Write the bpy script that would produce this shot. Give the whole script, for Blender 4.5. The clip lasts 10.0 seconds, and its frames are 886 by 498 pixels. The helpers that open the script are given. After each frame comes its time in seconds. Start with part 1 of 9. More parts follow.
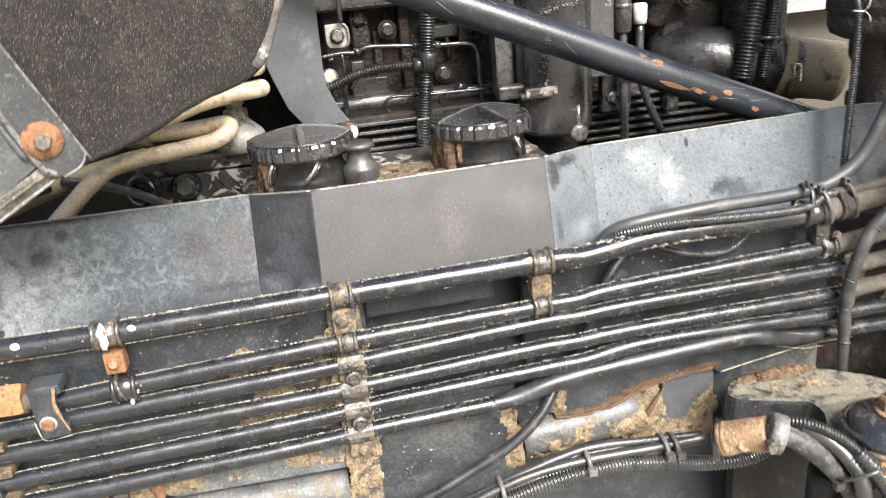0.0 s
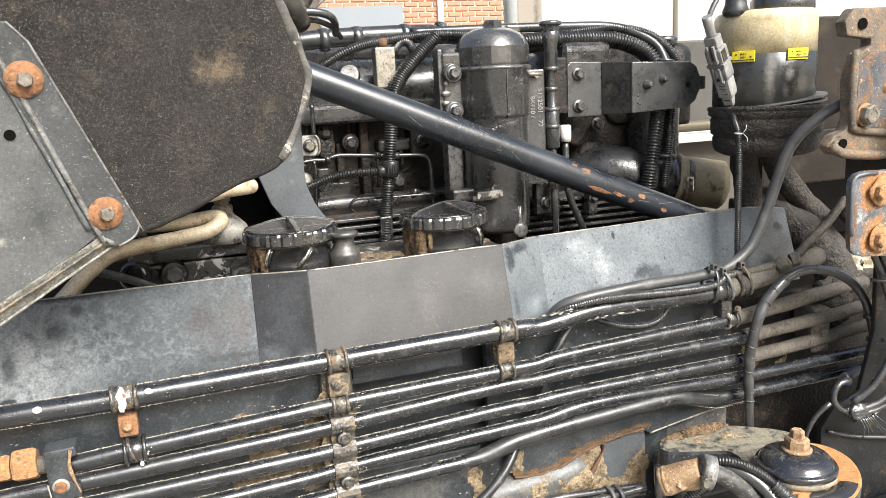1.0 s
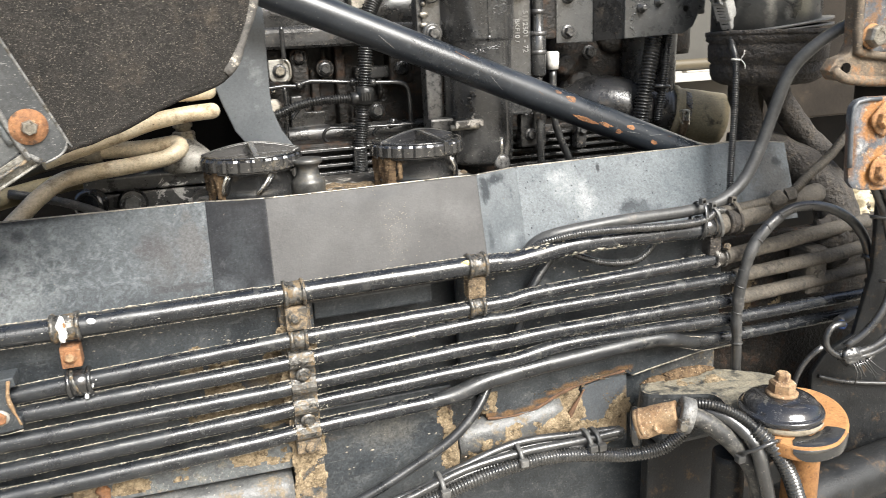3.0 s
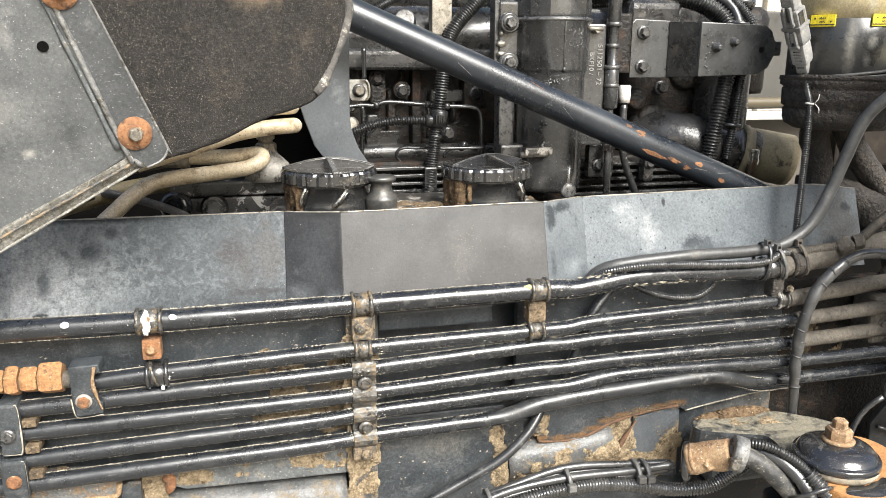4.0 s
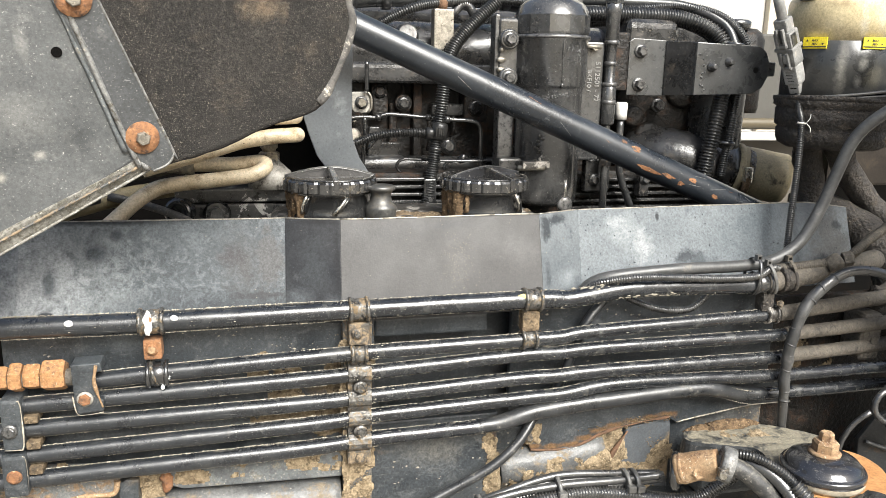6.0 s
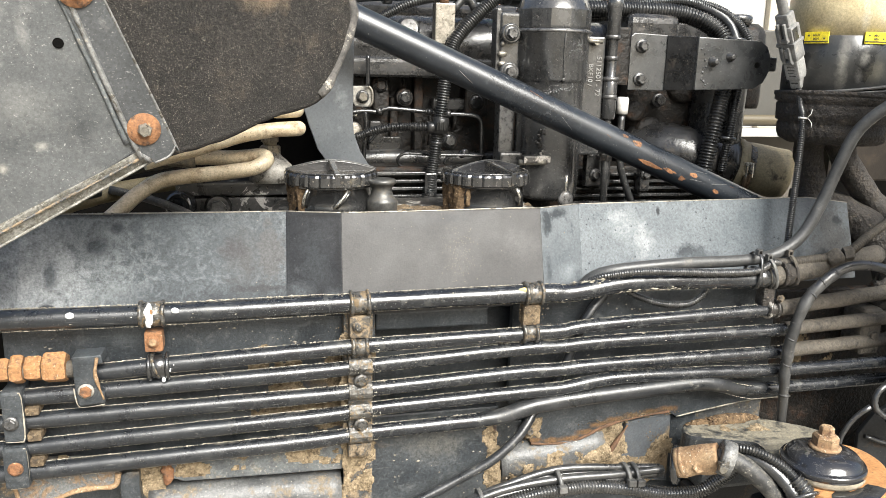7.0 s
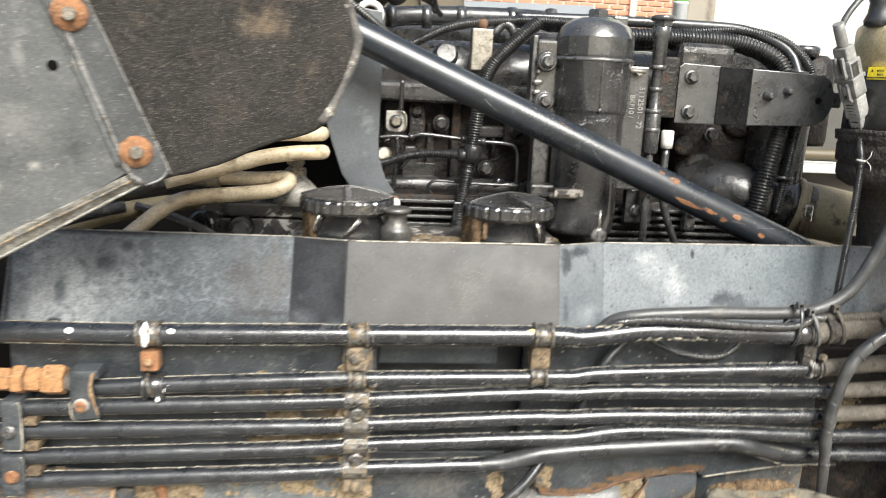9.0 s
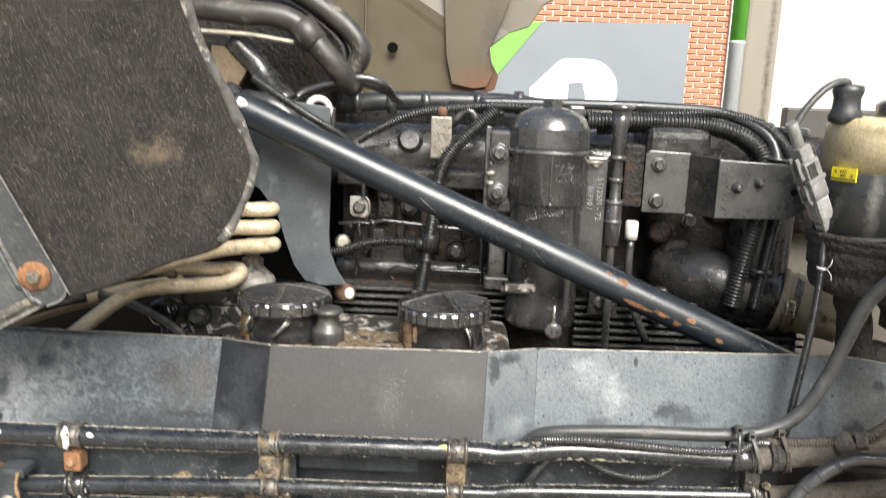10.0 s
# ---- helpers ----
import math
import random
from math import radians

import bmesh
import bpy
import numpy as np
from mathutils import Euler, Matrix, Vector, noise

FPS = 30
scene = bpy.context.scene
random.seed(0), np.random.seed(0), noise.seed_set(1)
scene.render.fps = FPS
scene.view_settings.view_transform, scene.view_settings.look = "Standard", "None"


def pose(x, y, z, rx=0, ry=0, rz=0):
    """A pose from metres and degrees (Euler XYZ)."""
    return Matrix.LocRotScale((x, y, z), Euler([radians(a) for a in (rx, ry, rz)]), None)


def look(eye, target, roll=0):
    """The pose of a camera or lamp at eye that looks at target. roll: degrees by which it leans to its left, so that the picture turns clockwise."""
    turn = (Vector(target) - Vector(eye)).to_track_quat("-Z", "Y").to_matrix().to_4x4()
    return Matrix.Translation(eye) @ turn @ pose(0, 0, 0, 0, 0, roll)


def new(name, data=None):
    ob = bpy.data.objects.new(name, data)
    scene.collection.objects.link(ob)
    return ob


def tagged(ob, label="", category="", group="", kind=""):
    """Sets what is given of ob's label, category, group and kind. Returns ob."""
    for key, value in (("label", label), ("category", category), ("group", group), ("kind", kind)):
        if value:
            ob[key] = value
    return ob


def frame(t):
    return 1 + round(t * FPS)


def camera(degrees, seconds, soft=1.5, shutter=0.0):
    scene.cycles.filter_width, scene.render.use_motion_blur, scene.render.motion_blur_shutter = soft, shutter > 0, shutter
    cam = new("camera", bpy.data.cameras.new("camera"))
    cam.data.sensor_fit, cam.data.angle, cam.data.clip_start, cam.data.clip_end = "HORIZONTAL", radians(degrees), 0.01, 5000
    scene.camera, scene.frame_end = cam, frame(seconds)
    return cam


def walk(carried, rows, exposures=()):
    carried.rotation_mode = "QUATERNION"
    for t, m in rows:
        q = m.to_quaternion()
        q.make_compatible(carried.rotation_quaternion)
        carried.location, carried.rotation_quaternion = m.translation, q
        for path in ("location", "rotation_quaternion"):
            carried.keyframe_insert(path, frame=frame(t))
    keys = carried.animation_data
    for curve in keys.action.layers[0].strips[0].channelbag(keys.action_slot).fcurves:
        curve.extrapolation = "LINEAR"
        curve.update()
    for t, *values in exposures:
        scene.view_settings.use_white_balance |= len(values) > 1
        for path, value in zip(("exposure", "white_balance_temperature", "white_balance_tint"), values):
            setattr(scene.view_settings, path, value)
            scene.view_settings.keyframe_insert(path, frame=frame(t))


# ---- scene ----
cam = camera(59.8, 10.0, 0.6, 0.5)
PATH = [
    (0, (0.028, -0.012, 1.532), (0.341, 1.831, 0.821), -5.2),
    (0.5, (-0.082, -0.062, 1.458), (0.467, 1.78, 0.906), -3.8),
    (1, (-0.133, -0.137, 1.517), (0.513, 1.711, 1.108), -3.0),
    (1.5, (-0.059, -0.08, 1.496), (0.584, 1.761, 1.049), -3.4),
    (2, (-0.062, -0.086, 1.468), (0.597, 1.729, 0.946), -3.9),
    (2.2, (-0.052, -0.101, 1.474), (0.593, 1.717, 0.944), -3.9),
    (3.3, (-0.07, -0.108, 1.474), (0.482, 1.741, 0.948), -1.5),
    (3.5, (-0.083, -0.127, 1.477), (0.411, 1.743, 0.968), -1.0),
    (4, (-0.084, -0.13, 1.485), (0.387, 1.753, 1.003), 0.2),
    (4.5, (-0.081, -0.135, 1.483), (0.378, 1.757, 1.023), 0.7),
    (5, (-0.08, -0.145, 1.482), (0.376, 1.751, 1.038), 0.9),
    (5.5, (-0.082, -0.155, 1.482), (0.384, 1.74, 1.042), 1.1),
    (7, (-0.086, -0.157, 1.475), (0.384, 1.734, 1.028), 1.4),
    (7.5, (-0.085, -0.162, 1.475), (0.383, 1.73, 1.026), 1.5),
    (8, (-0.085, -0.164, 1.483), (0.358, 1.735, 1.039), 2.0),
    (8.5, (-0.089, -0.17, 1.479), (0.285, 1.745, 1.041), 2.6),
    (9, (0.035, -0.135, 1.492), (0.266, 1.808, 1.081), 2.9),
    (9.5, (0.226, -0.081, 1.533), (0.285, 1.877, 1.13), 3.4),
    (10, (0.276, -0.106, 1.624), (0.236, 1.855, 1.234), 2.2),
]
walk(cam, [(t, look(eye, target, roll)) for t, eye, target, roll in PATH], [(0, 1.55, 6330, 10), (0.5, 1.50, 6330, 9), (1, 1.37, 6330, 8), (1.5, 1.28, 6330, 8), (2, 1.28, 6330, 8), (3.5, 1.36, 6330, 7), (4.5, 1.34, 6330, 7), (8.5, 1.31, 6330, 6), (9, 1.31, 6330, 6), (9.5, 1.12, 6330, 7), (10, 1.10, 6330, 7)])

# ---------------------------------------------------------------- light
world = bpy.data.worlds.new("sky")
scene.world = world
world.use_nodes = True
wn = world.node_tree
sky = wn.nodes.new("ShaderNodeTexSky")
sky.sky_type, sky.sun_disc = "NISHITA", False
sky.sun_elevation, sky.sun_rotation = radians(42), radians(164)
sky.dust_density, sky.ozone_density, sky.air_density = 5.0, 0.6, 1.0
wn.links.new(sky.outputs[0], wn.nodes["Background"].inputs[0])
wn.nodes["Background"].inputs[1].default_value = 0.08
sun = new("sun", bpy.data.lights.new("sun", "SUN"))
sun.data.energy, sun.data.angle, sun.data.color = 3.4, radians(34), (1.0, 0.97, 0.93)
sun.matrix_world = look((1.5, -3.4, 5.2), (0.3, 0.9, 1.2))


# ---------------------------------------------------------------- materials
def ramp(nt, fac, stops):
    n = nt.nodes.new("ShaderNodeValToRGB")
    e = n.color_ramp.elements
    while len(e) < len(stops):
        e.new(0.5)
    for el, (p, c) in zip(e, stops):
        el.position, el.color = p, (*c, 1)
    nt.links.new(fac, n.inputs[0])
    return n.outputs[0]


def tex_noise(nt, vec, scale, detail=6, rough=0.6, distort=0.0):
    n = nt.nodes.new("ShaderNodeTexNoise")
    n.inputs["Scale"].default_value, n.inputs["Detail"].default_value = scale, detail
    n.inputs["Roughness"].default_value, n.inputs["Distortion"].default_value = rough, distort
    nt.links.new(vec, n.inputs["Vector"])
    return n.outputs["Fac"]


def mixc(nt, fac, a, b):
    n = nt.nodes.new("ShaderNodeMix")
    n.data_type = "RGBA"
    for sock, v in ((n.inputs["Factor"], fac), (n.inputs["A"], a), (n.inputs["B"], b)):
        if isinstance(v, (tuple, list)):
            sock.default_value = (*v, 1)
        elif isinstance(v, (int, float)):
            sock.default_value = v
        else:
            nt.links.new(v, sock)
    return n.outputs["Result"]


def grey(nt, fac, lo, hi, a=0.0, b=1.0):
    n = nt.nodes.new("ShaderNodeMapRange")
    for i, v in zip(("From Min", "From Max", "To Min", "To Max"), (lo, hi, a, b)):
        n.inputs[i].default_value = v
    nt.links.new(fac, n.inputs["Value"])
    return n.outputs["Result"]


def times(nt, a, b):
    n = nt.nodes.new("ShaderNodeMath")
    n.operation = "MULTIPLY"
    nt.links.new(a, n.inputs[0])
    if isinstance(b, (int, float)):
        n.inputs[1].default_value = b
    else:
        nt.links.new(b, n.inputs[1])
    return n.outputs[0]


def scaled(nt, col, fac):
    n = nt.nodes.new("ShaderNodeVectorMath")
    n.operation = "SCALE"
    nt.links.new(col, n.inputs[0])
    nt.links.new(fac, n.inputs["Scale"])
    return n.outputs[0]


def blot_mask(nt, pos, warp, x, z, rx, rz, soft, above=False):
    """A ragged spot round (x, z), as seen from the front, or round (x, y) as seen from above."""
    mp = nt.nodes.new("ShaderNodeMapping")
    mp.vector_type = "POINT"
    mp.inputs["Scale"].default_value = (1 / rx, 1 / rz, 0) if above else (1 / rx, 0, 1 / rz)
    mp.inputs["Location"].default_value = (-x / rx, -z / rz, 0) if above else (-x / rx, 0, -z / rz)
    nt.links.new(pos, mp.inputs[0])
    ln = nt.nodes.new("ShaderNodeVectorMath")
    ln.operation = "LENGTH"
    nt.links.new(mp.outputs[0], ln.inputs[0])
    ad = nt.nodes.new("ShaderNodeMath")
    ad.operation = "ADD"
    nt.links.new(ln.outputs["Value"], ad.inputs[0])
    nt.links.new(warp, ad.inputs[1])
    return grey(nt, ad.outputs[0], 1.0, 1.0 - soft)


def mat(name, base, base2, scale=14, rough=0.5, metal=0.0, bump=0.15, bscale=260, stain=None, st=(0.56, 0.66),
        sscale=9, srough=0.85, speck=None, spt=(0.68, 0.72), spscale=420, top=None, stretch=(1, 1, 1), coat=0.0, spec=0.6, bdist=0.002,
        grit=0.3, scr=None, blots=(), film=None, warp=0.2, plan=()):
    """Two-tone surface with grain. stain: a second coat in patches; speck: fine flecks; top: dust that lies on upward
    faces;
    grit: fine unevenness of the colour; scr: colour of thin scratches; blots: spots of their own (x, z, rx, rz, colour,
    softness); plan: the same laid out from above;
    film: a second colour and roughness, fuller towards one end, (colour, bare x, covered x, roughness)."""
    m = bpy.data.materials.new(name)
    m.use_nodes = True
    nt = m.node_tree
    b = nt.nodes["Principled BSDF"]
    tc = nt.nodes.new("ShaderNodeTexCoord")
    mp = nt.nodes.new("ShaderNodeMapping")
    mp.inputs["Scale"].default_value = stretch
    nt.links.new(tc.outputs["Object"], mp.inputs[0])
    v = mp.outputs[0]
    big = tex_noise(nt, v, scale, 8, 0.62, 0.3)
    col = ramp(nt, big, [(0.32, base), (0.68, base2)])
    fine = tex_noise(nt, v, bscale, 4, 0.6)
    rg = grey(nt, big, 0.3, 0.7, rough - 0.08, rough + 0.1)
    if stain:
        sn = grey(nt, tex_noise(nt, v, sscale, 12, 0.72, warp), st[0] - 0.03, st[1] - 0.03)
        col = mixc(nt, sn, col, stain)
        rg = mixc(nt, sn, rg, (srough,) * 3)
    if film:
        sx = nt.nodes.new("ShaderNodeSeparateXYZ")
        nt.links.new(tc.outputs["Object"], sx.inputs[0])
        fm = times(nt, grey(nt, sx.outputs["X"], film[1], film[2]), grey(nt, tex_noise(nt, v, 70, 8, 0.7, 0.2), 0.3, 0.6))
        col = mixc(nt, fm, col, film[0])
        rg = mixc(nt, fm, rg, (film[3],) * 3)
    if blots or plan:
        wp = grey(nt, tex_noise(nt, v, 60, 8, 0.7, 0.3), 0.25, 0.75, -0.55, 0.55)
        for n, (x, z, rx, rz, c, soft) in enumerate(tuple(blots) + tuple(plan)):
            k = blot_mask(nt, tc.outputs["Object"], wp, x, z, rx, rz, soft, n >= len(blots))
            col = mixc(nt, k, col, c)
            if n >= len(blots):
                rg = mixc(nt, k, rg, (0.9,) * 3)
    if top:
        g = nt.nodes.new("ShaderNodeNewGeometry")
        sx = nt.nodes.new("ShaderNodeSeparateXYZ")
        nt.links.new(g.outputs["Normal"], sx.inputs[0])
        up = grey(nt, sx.outputs["Z"], top[1], 1.0)
        dn = times(nt, up, grey(nt, tex_noise(nt, v, 55, 8, 0.75, 0.5), top[2], top[2] + 0.16))
        col = mixc(nt, dn, col, top[0])
        rg = mixc(nt, dn, rg, (0.9,) * 3)
    if speck:
        sp = grey(nt, tex_noise(nt, v, spscale, 3, 0.6), spt[0] - 0.06, spt[1] - 0.05)
        col = mixc(nt, sp, col, speck)
        rg = mixc(nt, sp, rg, (0.85,) * 3)
    if scr:
        for turn, sc in (((0.3, 0.5, 0.4), 26), ((0.2, -0.7, 1.1), 34), ((0.9, 1.3, 0.2), 22)):
            ms = nt.nodes.new("ShaderNodeMapping")
            ms.inputs["Rotation"].default_value = turn
            ms.inputs["Scale"].default_value = (1, 22, 22)
            nt.links.new(tc.outputs["Object"], ms.inputs[0])
            sk = grey(nt, tex_noise(nt, ms.outputs[0], sc, 2, 0.5), 0.69, 0.74, 0, 0.8)
            col = mixc(nt, sk, col, scr)
    if grit:
        gr = tex_noise(nt, v, 270, 6, 0.85)
        col = scaled(nt, col, grey(nt, gr, 0.32, 0.68, 1 - 1.25 * grit, 1 + 1.25 * grit))
    nt.links.new(col, b.inputs["Base Color"])
    nt.links.new(rg, b.inputs["Roughness"])
    b.inputs["Metallic"].default_value = metal
    b.inputs["Coat Weight"].default_value = coat
    b.inputs["Coat Roughness"].default_value = 0.12
    b.inputs["Specular IOR Level"].default_value = spec
    if bump:
        bp = nt.nodes.new("ShaderNodeBump")
        bp.inputs["Strength"].default_value, bp.inputs["Distance"].default_value = bump, bdist
        nt.links.new(fine, bp.inputs["Height"])
        nt.links.new(bp.outputs[0], b.inputs["Normal"])
    return m


TAN, RUST, MUD = (0.33, 0.26, 0.17), (0.36, 0.15, 0.05), (0.27, 0.2, 0.13)
# film: duller blue-black that grows towards the left end
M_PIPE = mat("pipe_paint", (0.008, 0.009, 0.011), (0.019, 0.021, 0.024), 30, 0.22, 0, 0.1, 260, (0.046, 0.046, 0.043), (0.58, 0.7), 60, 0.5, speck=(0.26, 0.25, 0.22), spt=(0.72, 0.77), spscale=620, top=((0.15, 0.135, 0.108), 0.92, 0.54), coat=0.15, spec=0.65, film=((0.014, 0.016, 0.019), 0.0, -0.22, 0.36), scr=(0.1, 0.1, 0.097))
M_PIPE_MUD = mat("pipe_mud", (0.054, 0.046, 0.036), (0.112, 0.097, 0.076), 50, 0.75, 0, 0.6, 160, (0.03, 0.026, 0.022), (0.58, 0.68), 60, bdist=0.004, grit=0.45)
M_CLAMP = mat("clamp_steel", (0.03, 0.029, 0.027), (0.17, 0.164, 0.152), 110, 0.3, 0.55, 0.7, 200, (0.2, 0.15, 0.092), (0.55, 0.61), 90, speck=(0.4, 0.37, 0.31), spt=(0.69, 0.74), spscale=380, grit=0.5, warp=0.8)
M_CLAMPBAR = mat("clamp_bar_dirt", (0.028, 0.026, 0.023), (0.09, 0.078, 0.062), 90, 0.55, 0.1, 0.8, 220, (0.21, 0.158, 0.1), (0.49, 0.58), 100, grit=0.5, warp=0.8)
# pale left-end blots offset the cover panel's shade; dark spots are wear
M_PLATE = mat("worn_reflection_plate", (0.03, 0.036, 0.041), (0.056, 0.063, 0.069), 8, 0.48, 0.0, 0.06, 600, (0.098, 0.108, 0.115), (0.51, 0.63), 46, 0.6, spec=0.25, speck=(0.1, 0.108, 0.113), spt=(0.63, 0.78), spscale=900, grit=0.42, warp=1.8, blots=[(-0.24, 1.272, 0.2, 0.04, (0.095, 0.106, 0.114), 1.0), (-0.3, 1.235, 0.1, 0.07, (0.12, 0.132, 0.14), 1.4), (-0.35, 1.2, 0.13, 0.12, (0.25, 0.265, 0.272), 1.0), (-0.37, 1.2, 0.075, 0.12, (0.42, 0.435, 0.442), 1.2), (-0.3, 1.268, 0.06, 0.022, (0.17, 0.183, 0.19), 1.3), (-0.12, 1.168, 0.2, 0.035, (0.024, 0.028, 0.032), 1.0), (-0.287, 1.244, 0.02, 0.016, (0.05, 0.057, 0.063), 0.7), (-0.343, 1.208, 0.01, 0.024, (0.13, 0.142, 0.15), 0.6), (-0.348, 1.17, 0.011, 0.01, (0.045, 0.05, 0.055), 0.4), (-0.262, 1.266, 0.01, 0.008, (0.05, 0.056, 0.062), 0.6), (-0.1, 1.224, 0.04, 0.055, (0.05, 0.05, 0.051), 0.9), (-0.066, 1.23, 0.02, 0.045, (0.06, 0.06, 0.061), 0.3), (-0.118, 1.238, 0.02, 0.02, (0.036, 0.034, 0.036), 0.8), (-0.08, 1.186, 0.05, 0.006, (0.028, 0.029, 0.031), 0.6), (-0.28, 1.283, 0.16, 0.006, (0.03, 0.033, 0.036), 0.8), (-0.412, 1.2, 0.006, 0.1, (0.06, 0.062, 0.064), 0.9)])
M_PLATE_F = mat("patchy_reflection_plate", (0.07, 0.079, 0.086), (0.12, 0.13, 0.137), 12, 0.48, 0.0, 0.12, 500, (0.05, 0.057, 0.063), (0.58, 0.7), 22, 0.5, spec=0.3, grit=0.25, blots=[(0.333, 1.262, 0.012, 0.022, (0.026, 0.03, 0.034), 0.6), (0.352, 1.274, 0.02, 0.01, (0.026, 0.03, 0.034), 0.6), (0.33, 1.2, 0.006, 0.03, (0.045, 0.05, 0.055), 0.9), (0.365, 1.19, 0.02, 0.02, (0.15, 0.162, 0.17), 1.0), (0.345, 1.168, 0.012, 0.01, (0.04, 0.045, 0.05), 0.7)], speck=(0.17, 0.18, 0.188), spt=(0.71, 0.77), spscale=500)
M_PLATE_R = mat("pale_reflection_plate", (0.078, 0.089, 0.097), (0.138, 0.15, 0.159), 8, 0.46, 0.0, 0.08, 500, (0.07, 0.08, 0.088), (0.58, 0.74), 16, 0.6, spec=0.25, speck=(0.035, 0.039, 0.043), spt=(0.715, 0.74), spscale=170, warp=0.6, grit=0.36, blots=[(0.475, 1.25, 0.045, 0.03, (0.21, 0.224, 0.23), 1.4), (0.5, 1.225, 0.022, 0.03, (0.27, 0.282, 0.286), 1.4), (0.455, 1.265, 0.02, 0.012, (0.24, 0.253, 0.258), 1.2), (0.574, 1.208, 0.03, 0.013, (0.028, 0.033, 0.038), 0.5), (0.595, 1.2, 0.05, 0.014, (0.05, 0.057, 0.063), 0.8), (0.476, 1.19, 0.022, 0.01, (0.06, 0.067, 0.073), 0.7), (0.53, 1.27, 0.004, 0.008, (0.02, 0.022, 0.025), 0.5), (0.86, 1.2, 0.06, 0.1, (0.085, 0.085, 0.083), 0.6), (0.79, 1.2, 0.012, 0.1, (0.05, 0.055, 0.058), 1.1), (0.88, 1.245, 0.012, 0.01, (0.03, 0.033, 0.036), 0.5), (0.84, 1.19, 0.02, 0.012, (0.03, 0.033, 0.036), 0.5)])
M_PLATE_D = mat("dark_reflection_plate", (0.009, 0.0095, 0.011), (0.021, 0.022, 0.0245), 22, 0.44, 0.0, 0.1, 500, (0.05, 0.053, 0.056), (0.58, 0.76), 40, 0.5, spec=0.3, speck=(0.08, 0.083, 0.085), spt=(0.73, 0.78), spscale=700, blots=[(-0.03, 1.18, 0.03, 0.02, (0.07, 0.076, 0.081), 1.2), (0.015, 1.172, 0.025, 0.016, (0.075, 0.082, 0.088), 1.2), (-0.01, 1.22, 0.026, 0.045, (0.024, 0.0265, 0.029), 0.8), (0.022, 1.24, 0.006, 0.06, (0.009, 0.009, 0.01), 1.0), (0.0, 1.28, 0.04, 0.006, (0.008, 0.008, 0.009), 0.9)], grit=0.45, warp=1.0)
M_PLATE_C = mat("taupe_reflection_plate", (0.021, 0.0198, 0.0192), (0.032, 0.0304, 0.0297), 18, 0.46, 0.0, 0.1, 420, (0.048, 0.0465, 0.046), (0.6, 0.85), 26, 0.6, spec=0.38, speck=(0.085, 0.08, 0.074), spt=(0.74, 0.79), spscale=700, grit=0.36, warp=1.0, blots=[(0.19, 1.22, 0.02, 0.04, (0.058, 0.055, 0.052), 1.3), (0.12, 1.168, 0.16, 0.008, (0.062, 0.062, 0.061), 0.9), (0.1, 1.262, 0.1, 0.016, (0.024, 0.0235, 0.024), 1.2), (0.28, 1.235, 0.045, 0.03, (0.055, 0.053, 0.052), 1.3), (0.17, 1.272, 0.08, 0.008, (0.022, 0.022, 0.023), 1.0)])
M_SHEET = mat("grey_sheet_steel", (0.062, 0.066, 0.068), (0.12, 0.124, 0.125), 9, 0.33, 0.3, 0.2, 500, (0.19, 0.19, 0.183), (0.56, 0.8), 26, 0.55, speck=(0.34, 0.335, 0.315), spt=(0.7, 0.77), spscale=420, scr=(0.17, 0.172, 0.168), grit=0.25, blots=[(-0.31, 1.43, 0.05, 0.03, (0.16, 0.162, 0.158), 1.2), (-0.35, 1.53, 0.04, 0.06, (0.17, 0.17, 0.165), 1.2), (-0.26, 1.41, 0.02, 0.035, (0.05, 0.053, 0.055), 1.2), (-0.37, 1.36, 0.03, 0.025, (0.05, 0.053, 0.055), 1.1), (-0.33, 1.37, 0.006, 0.007, (0.3, 0.29, 0.26), 0.9), (-0.295, 1.392, 0.008, 0.006, (0.26, 0.255, 0.235), 0.8), (-0.3, 1.5, 0.008, 0.02, (0.19, 0.19, 0.185), 1.0)], warp=0.8)
M_STRIP = mat("scuffed_fold_strip", (0.03, 0.032, 0.034), (0.062, 0.065, 0.067), 20, 0.36, 0.1, 0.15, 500, (0.13, 0.13, 0.126), (0.6, 0.76), 40, 0.5, speck=(0.3, 0.295, 0.28), spt=(0.71, 0.77), spscale=420, scr=(0.2, 0.2, 0.195), grit=0.35)
M_BRACKET = mat("grey_black_bracket_paint", (0.038, 0.039, 0.039), (0.078, 0.079, 0.078), 22, 0.28, 0.1, 0.25, 130, (0.03, 0.028, 0.025), (0.58, 0.7), 44, 0.4, coat=0.4, spec=0.9, speck=(0.25, 0.245, 0.23), spt=(0.72, 0.76), spscale=320)
M_FRAMEBR = mat("brown_oily_frame", (0.008, 0.006, 0.0045), (0.024, 0.018, 0.0125), 14, 0.5, 0, 0.25, 120, (0.045, 0.032, 0.02), (0.58, 0.74), 20, spec=0.3, grit=0.35)
M_CASTRUST = mat("rust_stained_casting", (0.075, 0.058, 0.042), (0.17, 0.13, 0.088), 40, 0.75, 0, 0.5, 240, (0.24, 0.12, 0.05), (0.57, 0.66), 40, 0.85, speck=(0.32, 0.26, 0.18), spt=(0.7, 0.75), spscale=240, grit=0.45)
